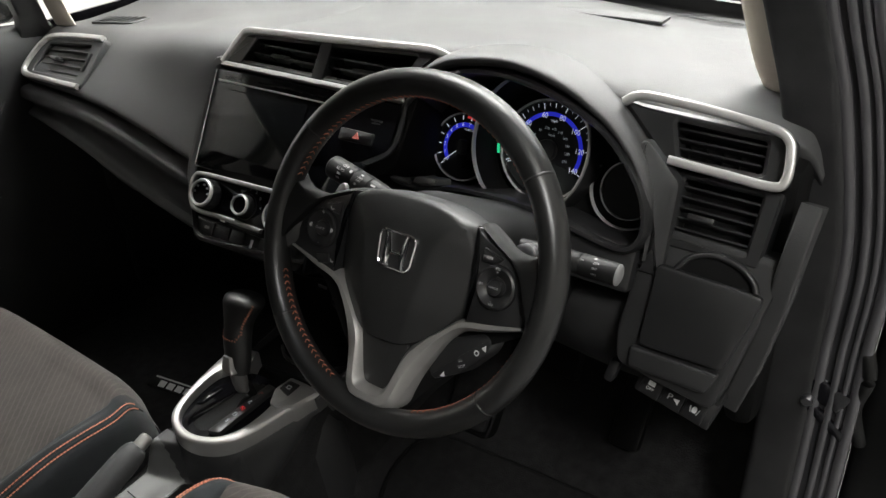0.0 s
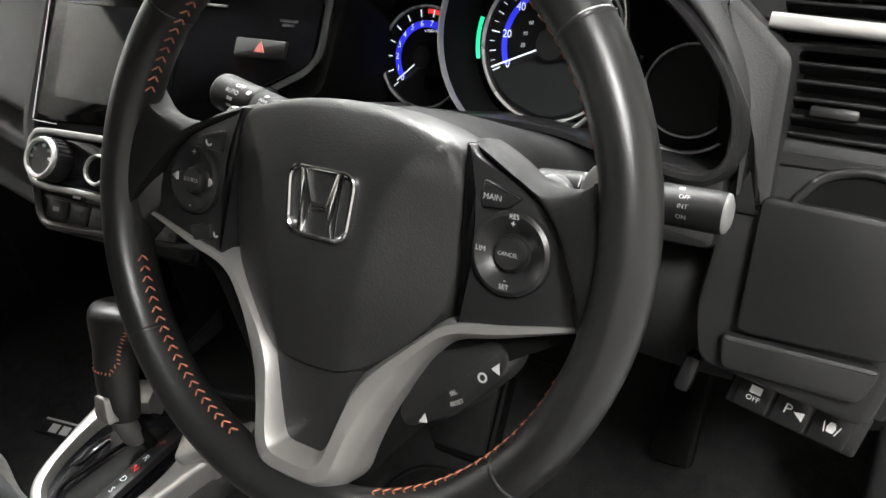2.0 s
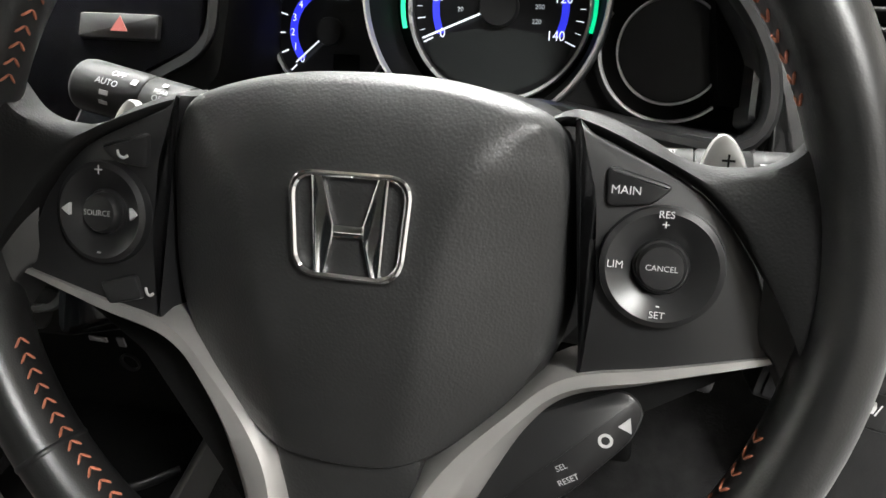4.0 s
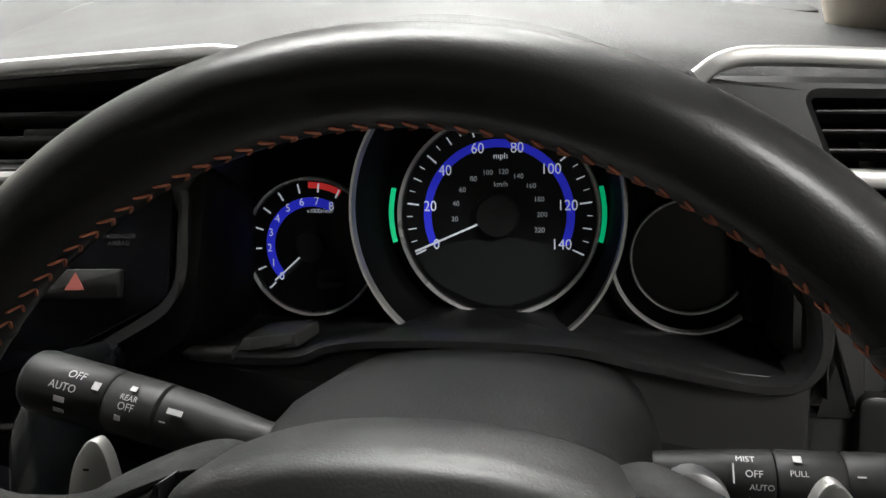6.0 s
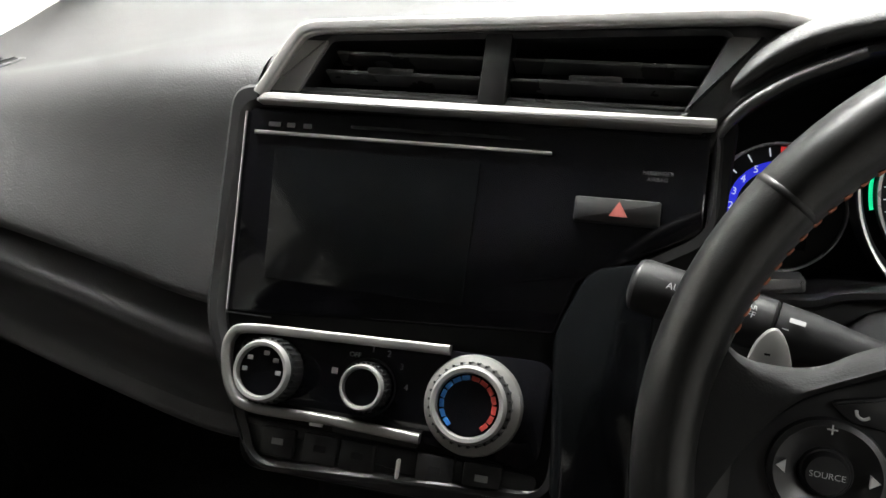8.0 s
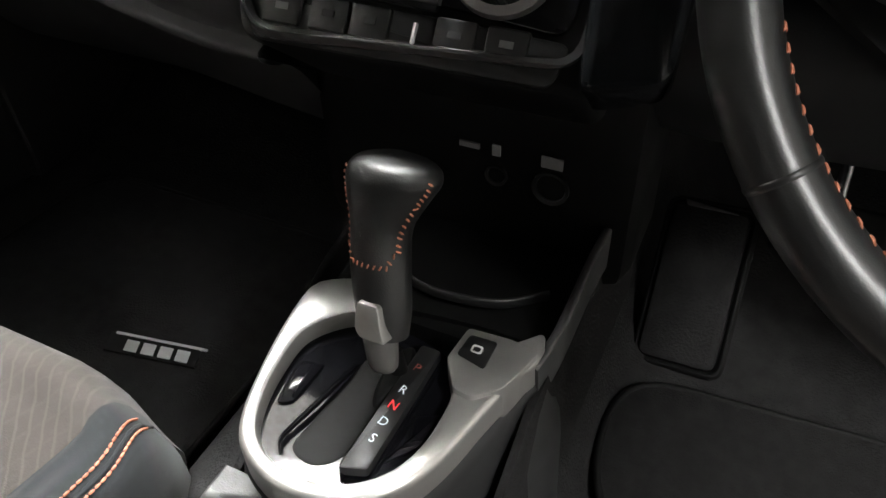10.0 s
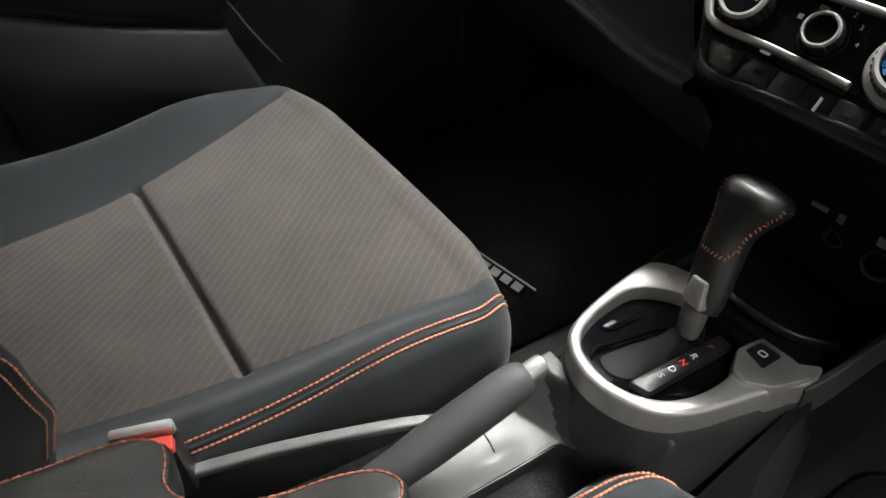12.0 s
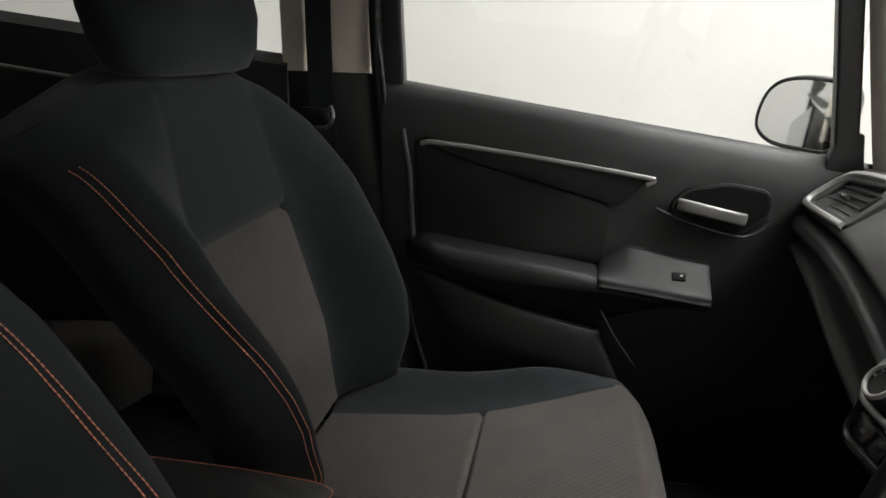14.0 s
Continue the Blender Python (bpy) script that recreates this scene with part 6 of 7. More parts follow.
part("pocket_floor", prism(rounded(inset(well, 0.002), 0.008), 0.224, 0.229), M_SMOOTH, console)
part("pocket_pad", prism(rounded([(0.024, -0.384), (0.057, -0.380), (0.058, -0.47), (0.024, -0.47)], 0.006), 0.229, 0.245, 0.004), M_TRAY, console, "grey pad on the pocket floor")
part("tray_joint", sweep([(x, -0.4155 - 0.05 * (x + 0.03), tray_z(x, -0.4155) + 0.0003) for x in (-0.050, -0.040, -0.030, -0.020, -0.010)], oval(0.0009, 0.0006)), M_DARK, console)

part("side_rail", sweep(spline([(-0.106, -0.72, 0.318), (-0.092, -0.655, 0.3225), (-0.076, -0.590, 0.3235), (-0.050, -0.505, 0.322), (-0.036, -0.46, 0.316)], 6), rounded([(-0.0055, -0.004), (0.0055, -0.004), (0.0055, 0.004), (-0.0055, 0.004)], 0.003, 3)), M_TRAY, console, "grey plastic rail beside the handbrake")
part("rear_body", box((0.012, -0.63, 0.155), (0.160, 0.60, 0.11), 0.02), M_PLASTIC, console)

lever = thing("gear_lever", "black leather automatic gear lever with orange stitching", "gear lever", Matrix.Translation((0.0175, -0.007, 0.0155)))
shaft = [((0.0255, -0.240, 0.3590), 0.0050, 0.0050), ((0.0255, -0.240, 0.3605), 0.0085, 0.0080), ((0.0260, -0.240, 0.3650), 0.0104, 0.0105), ((0.0270, -0.241, 0.385), 0.0114, 0.0120), ((0.0280, -0.242, 0.412), 0.0120, 0.0120), ((0.029, -0.238, 0.420), 0.011, 0.011)]
axis = Vector((0, 0.38, 0.92)).normalized()


def tilted(c, rx, ry, n=24):
    u = Vector((1, 0, 0))
    v = axis.cross(u)
    return [Vector(c) + u * (rx * math.cos(2 * math.pi * i / n)) + v * (ry * math.sin(2 * math.pi * i / n)) for i in range(n)]


part("shaft", loft([tilted(*q) for q in shaft]), M_SHAFT, lever, "grey plastic lower shaft")
part("stem", loft([tilted(*q) for q in (((0.030, -0.226, 0.336), 0.0075, 0.0075), ((0.029, -0.233, 0.375), 0.0075, 0.0075))]), M_DARK, lever)
grip = [((0.031, -0.242, 0.402), 0.0165, 0.0160), ((0.029, -0.236, 0.418), 0.0185, 0.0180), ((0.0240, -0.226, 0.442), 0.0192, 0.0195), ((0.0205, -0.214, 0.465), 0.0190, 0.0215), ((0.0215, -0.205, 0.482), 0.0255, 0.0255), ((0.0235, -0.199, 0.494), 0.0300, 0.0275), ((0.0240, -0.196, 0.502), 0.0255, 0.0235), ((0.0220, -0.195, 0.506), 0.0120, 0.0130)]
gfine = []
for k in range(len(grip) * 4 - 3):
    t = k / 4
    cs = spline([np.r_[g[0], g[1], g[2]] for g in grip], 4)[k]
    gfine.append(tilted(cs[:3], cs[3], cs[4]))
gp = part("grip", loft(gfine), M_GRIP, lever, "black leather grip")
rb = part("release_button", prism(rounded([(-0.0105, 0.0125), (0.0040, 0.0125), (0.0080, -0.0030), (0.0120, -0.0115), (-0.0060, -0.0115), (-0.0105, -0.0060)], 0.003), -0.010, 0.0035, 0.002), M_SILVER, lever, "satin silver release button")
rb.matrix_local = basis((0.0315, -0.2545, 0.4225), (1, 0, 0), (0, -0.92, 0.38))
bm = bmesh.new()
gs = spline([np.r_[g[0], g[1], g[2]] for g in grip], 4)


def grip_at(k, ang):
    cs = gs[max(0, min(len(gs) - 1, int(round(k))))]
    u, v = Vector((1, 0, 0)), axis.cross(Vector((1, 0, 0)))
    return Vector(cs[:3]) + u * (cs[3] * 1.02 * math.cos(radians(ang))) + v * (cs[4] * 1.02 * math.sin(radians(ang)))


vdir = axis.cross(Vector((1, 0, 0)))
face = 90 if vdir.y < 0 else 270
turn = 1 if face == 90 else -1
line = [grip_at(k, face - turn * (62 + 0.6 * (k - 10))) for k in np.linspace(21, 10.5, 22)] + [grip_at(10.0 - 1.2 * math.sin(math.pi * j / 11), face + turn * (-62 + 124 * j / 11)) for j in range(12)] + [grip_at(k, face + turn * (62 + 0.6 * (k - 10))) for k in np.linspace(10.5, 21, 22)]
line = [Vector(p) for p in spline(line, 4)]
gap, last = 0.0034, None
for p, q in zip(line, line[1:]):
    if last is None or (p - last).length > gap:
        last, ahead = p, (q - p).normalized()
        across = ahead.cross(p - Vector((0.024, p.y + 0.02, p.z))).normalized()
        capsules(bm, p - across * 0.0019 + ahead * 0.0007, p + across * 0.0019 - ahead * 0.0007, 0.00065)
part("stitching", bm, M_ORANGE, gp, "orange stitching round the grip face", kind="stuff")

hb = thing("handbrake", "black handbrake lever with a silver release button", "handbrake", Matrix.Translation((0.016, -0.004, 0.0165)))
h0, h1 = Vector((-0.022, -0.640, 0.268)), Vector((-0.013, -0.392, 0.357))
hd = (h1 - h0).normalized()


def along(t, r, k=1.0, n=20):
    c = h0.lerp(h1, t)
    u = hd.cross(Vector((0, 0, 1))).normalized()
    v = u.cross(hd)
    return [c + u * (r * math.cos(2 * math.pi * i / n)) + v * (r * k * math.sin(2 * math.pi * i / n)) for i in range(n)]


part("lever", loft([along(t, r, 1.1) for t, r in ((0, 0.017), (0.3, 0.0165), (0.52, 0.0168), (0.6, 0.0180), (0.75, 0.0184), (0.9, 0.0180), (0.95, 0.0170), (0.98, 0.0150), (1.0, 0.0115))]), M_SOFT, hb, sharp=80)
part("release_button", loft([along(t, r) for t, r in ((0.99, 0.0095), (1.05, 0.0095), (1.065, 0.0085), (1.072, 0.004))]), M_SILVER, hb, "satin silver push button")
part("boot", loft([along(t, r, 1.3) for t, r in ((-0.10, 0.03), (0.0, 0.024), (0.12, 0.019))]), M_RUBBER, hb)

# ---- centre armrest between the seats ----
arm = thing("armrest_box", "black leather centre armrest with orange stitching", "armrest", Matrix.Translation((0.012, 0.004, 0.004)))
ao = [tuple(p) for p in spline([(x - 0.012, y - 0.004) for x, y in [(-0.024, -0.98), (-0.022, -0.80), (-0.017, -0.735), (-0.014, -0.705), (-0.007, -0.686), (0.003, -0.677), (0.017, -0.678), (0.034, -0.683), (0.052, -0.670), (0.066, -0.640), (0.073, -0.605), (0.082, -0.583), (0.095, -0.573), (0.106, -0.575), (0.114, -0.590), (0.117, -0.65), (0.117, -0.98)]], 5)]
part("lid", loft([[(x, y, z) for x, y in inset(ao, d)] for d, z in ((0.002, 0.440), (0.0, 0.446), (0.0, 0.470), (0.0012, 0.477), (0.0035, 0.481), (0.0065, 0.4825))]), M_LEATHER, arm)
bm = stitch_row([(x, y, 0.4822) for x, y in inset(ao, 0.0040)], 0.0050, 0.0005, 0.0007)
part("stitching", bm, M_ORANGE, arm, "orange stitching along the lid edge", kind="stuff")
part("support", prism(rounded([(-0.018, -0.72), (0.090, -0.72), (0.090, -0.96), (-0.018, -0.96)], 0.01), 0.25, 0.45), M_PLASTIC, arm)

buckle = thing("seat_belt_buckle", "black seat belt buckle with a red release button", "seat belt buckle", basis((-0.071, -0.686, 0.398), (0.30, 0.95, 0.0), (0.20, -0.10, 1.0)))
part("body", box((0, 0, -0.035), (0.045, 0.024, 0.085), 0.005), M_SMOOTH, buckle)
part("release_button", box((0.001, -0.006, 0.008), (0.040, 0.013, 0.010), 0.003), M_RED, buckle, "red release button")
part("tongue_slot", box((0.0, 0.0065, 0.010), (0.044, 0.009, 0.014), 0.003), M_RING, buckle, "bare metal tongue slot")
part("stem", box((0, 0, -0.11), (0.022, 0.010, 0.08), 0.003), M_DARK, buckle)

# ---- floor mats and pedals ----
def mat(name, outline, z, label):
    t = thing(name, label, "floor mat", Matrix.Translation((0.013, 0.004, 0.014)))
    part("carpet", prism(rounded(outline, 0.06), z, z + 0.008, 0.003), M_MAT, t)
    o = rounded(outline, 0.06)
    part("edging", sweep([(x, y, z + 0.006) for x, y in o], oval(0.004, 0.004), closed=True), M_DARK, t)
    return t


pm = mat("floor_mat", [(-0.66, -0.42), (-0.20, -0.42), (-0.19, 0.06), (-0.62, 0.06)], 0.132, "black carpet floor mat in the passenger footwell")
pb = part("name_plate", prism([(-0.372, -0.190), (-0.262, -0.170), (-0.272, -0.145), (-0.382, -0.165)], 0.140, 0.1425, 0.0008), M_DARK, pm, "dark sewn-on name plate with plain pale bars")
part("pale_line", prism([(-0.375, -0.1665), (-0.264, -0.1465), (-0.265, -0.1435), (-0.376, -0.1635)], 0.1420, 0.1432), M_MARK, pb)
for i in range(4):
    x0 = -0.350 + i * 0.0205
    part("pale_bar", prism([(x0, -0.1822 + i * 0.0037), (x0 + 0.015, -0.1795 + i * 0.0037), (x0 + 0.009, -0.1655 + i * 0.0037), (x0 - 0.006, -0.1682 + i * 0.0037)], 0.1420, 0.1432), M_MARK, pb)
pb.location = (0.006, -0.014, 0.004)
dm = mat("floor_mat", [(0.24, -0.235), (0.66, -0.245), (0.64, 0.03), (0.16, 0.0), (0.158, -0.13)], 0.132, "black carpet floor mat in the driver's footwell")
db = part("name_plate", prism([(0.335, -0.185), (0.445, -0.165), (0.435, -0.140), (0.325, -0.160)], 0.140, 0.1425, 0.0008), M_DARK, dm, "dark sewn-on name plate with plain pale bars")
part("pale_line", prism([(0.332, -0.1615), (0.443, -0.1415), (0.442, -0.1385), (0.331, -0.1585)], 0.1420, 0.1432), M_MARK, db)
for i in range(4):
    x0 = 0.352 + i * 0.0205
    part("pale_bar", prism([(x0, -0.1772 + i * 0.0037), (x0 + 0.015, -0.1745 + i * 0.0037), (x0 + 0.009, -0.1605 + i * 0.0037), (x0 - 0.006, -0.1632 + i * 0.0037)], 0.1420, 0.1432), M_MARK, db)
db.location.y = -0.02

rest = thing("foot_rest", "ribbed black carpeted foot rest with a dark edge", "foot rest", basis((0.213, 0.109, 0.202), (1, 0.05, 0), (0, -0.72, 0.69)))
part("pad", prism(rounded([(-0.040, -0.085), (0.040, -0.085), (0.040, 0.085), (-0.040, 0.085)], 0.012), -0.02, 0.012, 0.005), M_CARPET, rest)
part("rim", frame_ring(rounded([(-0.046, -0.093), (0.050, -0.093), (0.050, 0.093), (-0.046, 0.093)], 0.016), rounded([(-0.041, -0.086), (0.042, -0.086), (0.042, 0.086), (-0.041, 0.086)], 0.012), -0.02, 0.008, 0.003), M_DARK, rest)
clutch_stop = part("metal_clip", prism(rounded([(0.0, 0.0), (0.046, -0.004), (0.052, 0.008), (-0.006, 0.012)], 0.003), 0.0, 0.004, 0.001), M_STEEL, rest, "bare metal clip above the foot rest")
clutch_stop.matrix_world = basis((0.187, 0.158, 0.262), (1, 0.0, 0.0), (0, -0.8, 0.6))
brake = thing("brake_pedal", "black rubber-faced brake pedal on a steel arm", "pedal", basis((0.325, 0.16, 0.275), (1, 0, 0), (0, -0.85, 0.53)))
part("pad", prism(rounded([(-0.055, -0.03), (0.055, -0.03), (0.05, 0.03), (-0.05, 0.03)], 0.008), -0.012, 0.004, 0.004), M_DARK, brake)
part("arm", sweep(spline([(0, 0.0, -0.01), (0.0, 0.12, -0.04), (0, 0.26, -0.02)], 5), oval(0.006, 0.012)), M_STEEL, brake)
gas = thing("accelerator_pedal", "narrow black accelerator pedal", "pedal", basis((0.475, 0.17, 0.235), (1, 0, 0), (0, -0.80, 0.60)))
part("pad", prism(rounded([(-0.025, -0.08), (0.025, -0.08), (0.025, 0.08), (-0.025, 0.08)], 0.01), -0.01, 0.006, 0.004), M_DARK, gas)
part("arm", sweep(spline([(0, 0.05, -0.01), (0.0, 0.15, -0.04), (0, 0.24, -0.02)], 5), oval(0.005, 0.009)), M_STEEL, gas)

# ---- front seats ----
def ease(t):
    t = max(0.0, min(1.0, t))
    return t * t * (3 - 2 * t)


HALF = 0.258
SX = -0.348
SEAM_V = 0.52


def cushion(u, v):
    """The seat cushion's top: u across from -1 to 1, v from the front edge (0) to the back (1)."""
    y = -0.302 - 0.541 * v
    z = 0.368 - 0.056 * ease(v * 1.5) - 0.012 * v
    front = max(0.0, 1 - v / 0.085)
    z -= 0.070 * front**2.2
    y += 0.006 * front - 0.022 * ease((abs(u) - 0.62) / 0.38) * max(0.0, 1 - v / 0.35)
    w = HALF * (1 - 0.08 * front**2 + 0.02 * v)
    se = side_edge(v)
    edge = max(0.0, (abs(u) - se) / (1 - se))
    z += 0.048 * ease(v * 2.4) * ease(edge * 1.3) + 0.004
    z -= 0.014 * max(0.0, (abs(u) - 0.88) / 0.12) ** 2
    z += 0.006 * math.cos(u * 1.5) * (1 - ease(edge * 2))
    z -= 0.0035 * math.exp(-((edge / 0.07) ** 2)) * (v > 0.1)
    # pulled seams
    z -= 0.010 * math.exp(-(((v - SEAM_V) / 0.009) ** 2)) * (edge < 0.01)
    # the edge beside the console bulges
    return (SX + u * w + 0.018 * ease((u - 0.5) / 0.45) * ease((v + 0.01) / 0.15) * (1 - ease((v - 0.35) / 0.4)), y, z)


def side_edge(v):
    """Where the insert ends and the bolster begins."""
    return float(np.interp(v, (0, 0.05, 0.26, 0.52, 0.9, 1), (0.90, 0.87, 0.755, 0.66, 0.54, 0.51)))


def back_edge(v):
    """Where the backrest's insert ends."""
    return float(np.interp(v, (0, 0.23, 0.588, 1), (0.66, 0.70, 0.58, 0.56)))


def backrest(u, v):
    """The backrest's front: v from the bottom (0) to the shoulders (1)."""
    z = 0.325 + 0.578 * v
    y = -0.830 - 0.25 * (z - 0.30)
    w = 0.238 + 0.030 * ease(v / 0.22) - 0.040 * ease((v - 0.50) / 0.50)
    n = (0.0, 0.96, 0.27)
    ue = back_edge(v)
    edge = max(0.0, (abs(u) - ue) / (1 - ue))
    h = ease(edge * 1.15) * float(np.interp(v, (0, 0.12, 0.23, 0.37, 0.63, 0.77, 1), (0.100, 0.140, 0.150, 0.138, 0.097, 0.058, 0.015)))
    h -= 0.003 * math.exp(-((edge / 0.06) ** 2)) * (v < 0.6)
    h -= 0.060 * max(0, (abs(u) - 0.90) / 0.10) ** 2.0
    fall = float(np.interp(v, (0, 0.3, 0.4, 0.6, 0.8, 1), (0, 0, 0.009, 0.031, 0.046, 0.050))) * ease((u - 0.60) / 0.37)
    h -= fall
    h -= 0.012 * math.exp(-(((v - 0.588) / 0.012) ** 2)) * (abs(u) < ue + 0.02)
    h -= 0.05 * max(0, (v - 0.93) / 0.07) ** 2
    z -= 0.085 * max(0.0, abs(u) - 0.45) ** 1.6 * ease((v - 0.75) / 0.25) * 2.0
    return (SX + u * w + 0.37 * fall, y + n[1] * h, z + n[2] * h)


def make_seat():
    seat = thing("front_seat", "dark cloth car seat with taupe inserts and orange stitching", "car seat", group="front seats")
    vs = sorted([i / 48 for i in range(49)] + [SEAM_V + d * 0.0045 for d in (-4, -3, -2, -1, 0, 1, 2, 3, 4)])
    fine = [i / 20 for i in range(21)]
    part("cushion_insert", sheet([[cushion(-side_edge(v) + 2 * side_edge(v) * t, v) for t in [i / 28 for i in range(29)]] for v in vs]), M_TAUPE, seat, "taupe woven seat insert with slanting lines", sharp=180)
    for s in (-1, 1):
        rows = []
        for v in vs:
            e = side_edge(v)
            r = [cushion(s * (e + (1 - e) * t), v) for t in fine]
            x, y, z = r[-1]
            r += [(x + s * 0.004, y, z - 0.012), (x + s * 0.006, y, z - 0.05), (x + s * 0.002, y - 0.005, 0.20), (x - s * 0.03, y - 0.005, 0.17)]
            rows.append(r)
        part("cushion_bolster", sheet(rows), M_CLOTH, seat, "dark cloth side bolster", sharp=180)
        if s > 0:
            for off in (0.0, 0.032):
                line = []
                for v in [0.035 + i * 0.885 / 60 for i in range(61)]:
                    x, y, z = cushion(s * (0.950 + off), v)
                    line.append((x, y, z + 0.0012))
                part("stitching", stitch_row(line, 0.0042, 0.0007, 0.00105), M_ORANGE, seat, "orange double stitching", kind="stuff")
            part("piping", sweep([(x, y, z - 0.001) for x, y, z in [cushion(0.966, v) for v in [0.02 + i * 0.9 / 40 for i in range(41)]]], oval(0.0022, 0.0018)), M_CLOTH, seat)
    rows = []
    for t in [i / 28 for i in range(29)]:
        x, y, z = cushion(-1 + 2 * t, 0.0)
        rows.append([(x, y, z), (x, y + 0.006, z - 0.02), (x, y - 0.002, z - 0.08), (x, y - 0.04, 0.17)])
    part("cushion_front", sheet(rows), M_TAUPE, seat, sharp=180)
    part("cushion_base", box((SX, -0.60, 0.20), (0.44, 0.46, 0.09), 0.02), M_DARK, seat)
    for sx in (-0.19, 0.19):
        part("slide_rail", box((SX + sx, -0.62, 0.145), (0.03, 0.5, 0.03), 0.004), M_STEEL, seat)
    # backrest
    bv = [i / 44 for i in range(45)]
    part("back_insert", sheet([[backrest(back_edge(v * 0.588) * (-1 + i / 12), v * 0.588) for i in range(25)] for v in bv]), M_TAUPE, seat, "taupe woven backrest insert", sharp=180)
    part("upper_back", sheet([[backrest(back_edge(0.588 + 0.412 * v) * (-1 + i / 12), 0.588 + 0.412 * v) for i in range(25)] for v in [i / 24 for i in range(25)]]), M_CLOTH, seat, sharp=180)
    for s in (-1, 1):
        rows = []
        for v in bv:
            r = [backrest(s * (back_edge(v) + (1 - back_edge(v)) * t), v) for t in fine]
            x, y, z = r[-1]
            r += [(x + s * 0.004, y - 0.02, z - 0.008), (x, y - 0.07, z - 0.03), (x - s * 0.05, y - 0.085, z - 0.04)]
            rows.append(r)
        part("back_bolster", sheet(rows), M_CLOTH, seat, "dark cloth backrest bolster", sharp=180)
        if s > 0:
            for off in (0.0, 0.012):
                line = []
                for v in [0.04 + i * 0.83 / 60 for i in range(61)]:
                    x, y, z = backrest(min(0.999, 0.940 + off + 0.045 * v), v)
                    line.append((x + 0.0006, y + 0.0010, z + 0.0006))
                part("stitching", stitch_row(line, 0.0050, 0.0006, 0.0007), M_ORANGE, seat, "orange double stitching", kind="stuff")
    rows = []
    for v in bv:
        x0, y, z = backrest(-1, v)
        x1 = backrest(1, v)[0]
        rows.append([(x0 + 0.05, y - 0.085, z - 0.04), (SX, y - 0.11, z - 0.05), (x1 - 0.05, y - 0.085, z - 0.04)])
    part("back_shell", sheet(rows), M_PLASTIC, seat, sharp=180)
    top = []
    for i in range(21):
        u = -1 + 2 * i / 20
        x, y, z = backrest(u, 1.0)
        top.append([(x, y, z), (x, y - 0.03, z + 0.004), (x, y - 0.07, z - 0.01), (x, y - 0.11, z - 0.05)])
    part("back_top", sheet(top), M_CLOTH, seat, sharp=180)
    head = []
    for z, w, d, y in ((0.880, 0.100, 0.040, -1.075), (0.886, 0.125, 0.050, -1.073), (0.915, 0.140, 0.060, -1.072), (0.96, 0.150, 0.064, -1.076), (1.01, 0.148, 0.062, -1.084), (1.05, 0.138, 0.056, -1.09), (1.075, 0.115, 0.042, -1.094), (1.086, 0.07, 0.024, -1.096)):
        ringp = []
        for i in range(36):
            a = 2 * math.pi * i / 36
            c, s_ = math.cos(a), math.sin(a)
            ringp.append((SX + 0.010 + 1.22 * w * math.copysign(abs(c) ** 0.62, c), y + 0.075 + d * math.copysign(abs(s_) ** 0.75, s_), z))
        head.append(ringp)
    part("headrest", loft(head), M_CLOTH, seat, "dark cloth headrest", sharp=70)
    for sx in (-0.06, 0.06):
        part("headrest_post", loft([[(SX - 0.01 + sx + 0.006 * math.cos(a), -1.000 + 0.006 * math.sin(a), z) for a in [i * math.pi / 6 for i in range(12)]] for z in (0.80, 0.91)]), M_CHROME, seat)
    return seat


passenger_seat = make_seat()
# the driver's seat is its mirror image, so that its stitched edge also faces the console
driver_seat = copy_thing(passenger_seat, Matrix.Translation((0.038, -0.015, 0.0)) @ Matrix.Diagonal((-1, 1, 1, 1)))

for off in (0.0, 0.014):
    seam = []
    for v in [0.04 + i * 0.83 / 60 for i in range(61)]:
        x, y, z = backrest(0.955 + off - 0.22 * v, v)
        seam.append((x, y + 0.0010, z + 0.0006))
    part("stitching", stitch_row(seam, 0.0050, 0.0006, 0.0007), M_ORANGE, driver_seat, "orange double stitching", kind="stuff")

# ---- rear bench ----
rear = thing("rear_seat", "dark rear bench with taupe cloth cushion", "car seat")
rows = [[(x, y, z - 0.03 * (abs(x) / 0.62) ** 4) for x in (-0.62, -0.4, -0.2, 0, 0.2, 0.4, 0.62)] for y, z in ((-1.27, 0.26), (-1.26, 0.36), (-1.30, 0.405), (-1.45, 0.40), (-1.68, 0.37))]
part("cushion", sheet(smooth_grid(rows, 3, 4)), M_TAUPE, rear)
rows = [[(x, y, z) for x in (-0.62, -0.4, -0.2, 0, 0.2, 0.4, 0.62)] for y, z in ((-1.66, 0.37), (-1.72, 0.5), (-1.85, 0.85), (-1.90, 0.88), (-1.95, 0.84))]
part("backrest", sheet(smooth_grid(rows, 3, 4)), M_CLOTH, rear)

# ---- passenger door ----
door = thing("passenger_door", "closed black front passenger door with cloth panel and silver trims", "car door")
sill = lambda y: 0.7600 - 0.139 * (y + 0.095)
rows = []
for i in range(33):
    y = -0.812 + 0.852 * i / 32
    zt = sill(y)
    rows.append([(-0.775, y, zt + 0.004), (-0.745, y, zt + 0.006), (-0.728, y, zt - 0.002), (-0.716, y, zt - 0.02), (-0.708, y, zt - 0.06), (-0.706, y, zt - 0.13), (-0.712, y, 0.56), (-0.712, y, 0.50), (-0.716, y, 0.40), (-0.722, y, 0.30), (-0.725, y, 0.20), (-0.727, y, 0.11)])
part("door_card", sheet(rows), M_PLASTIC, door)
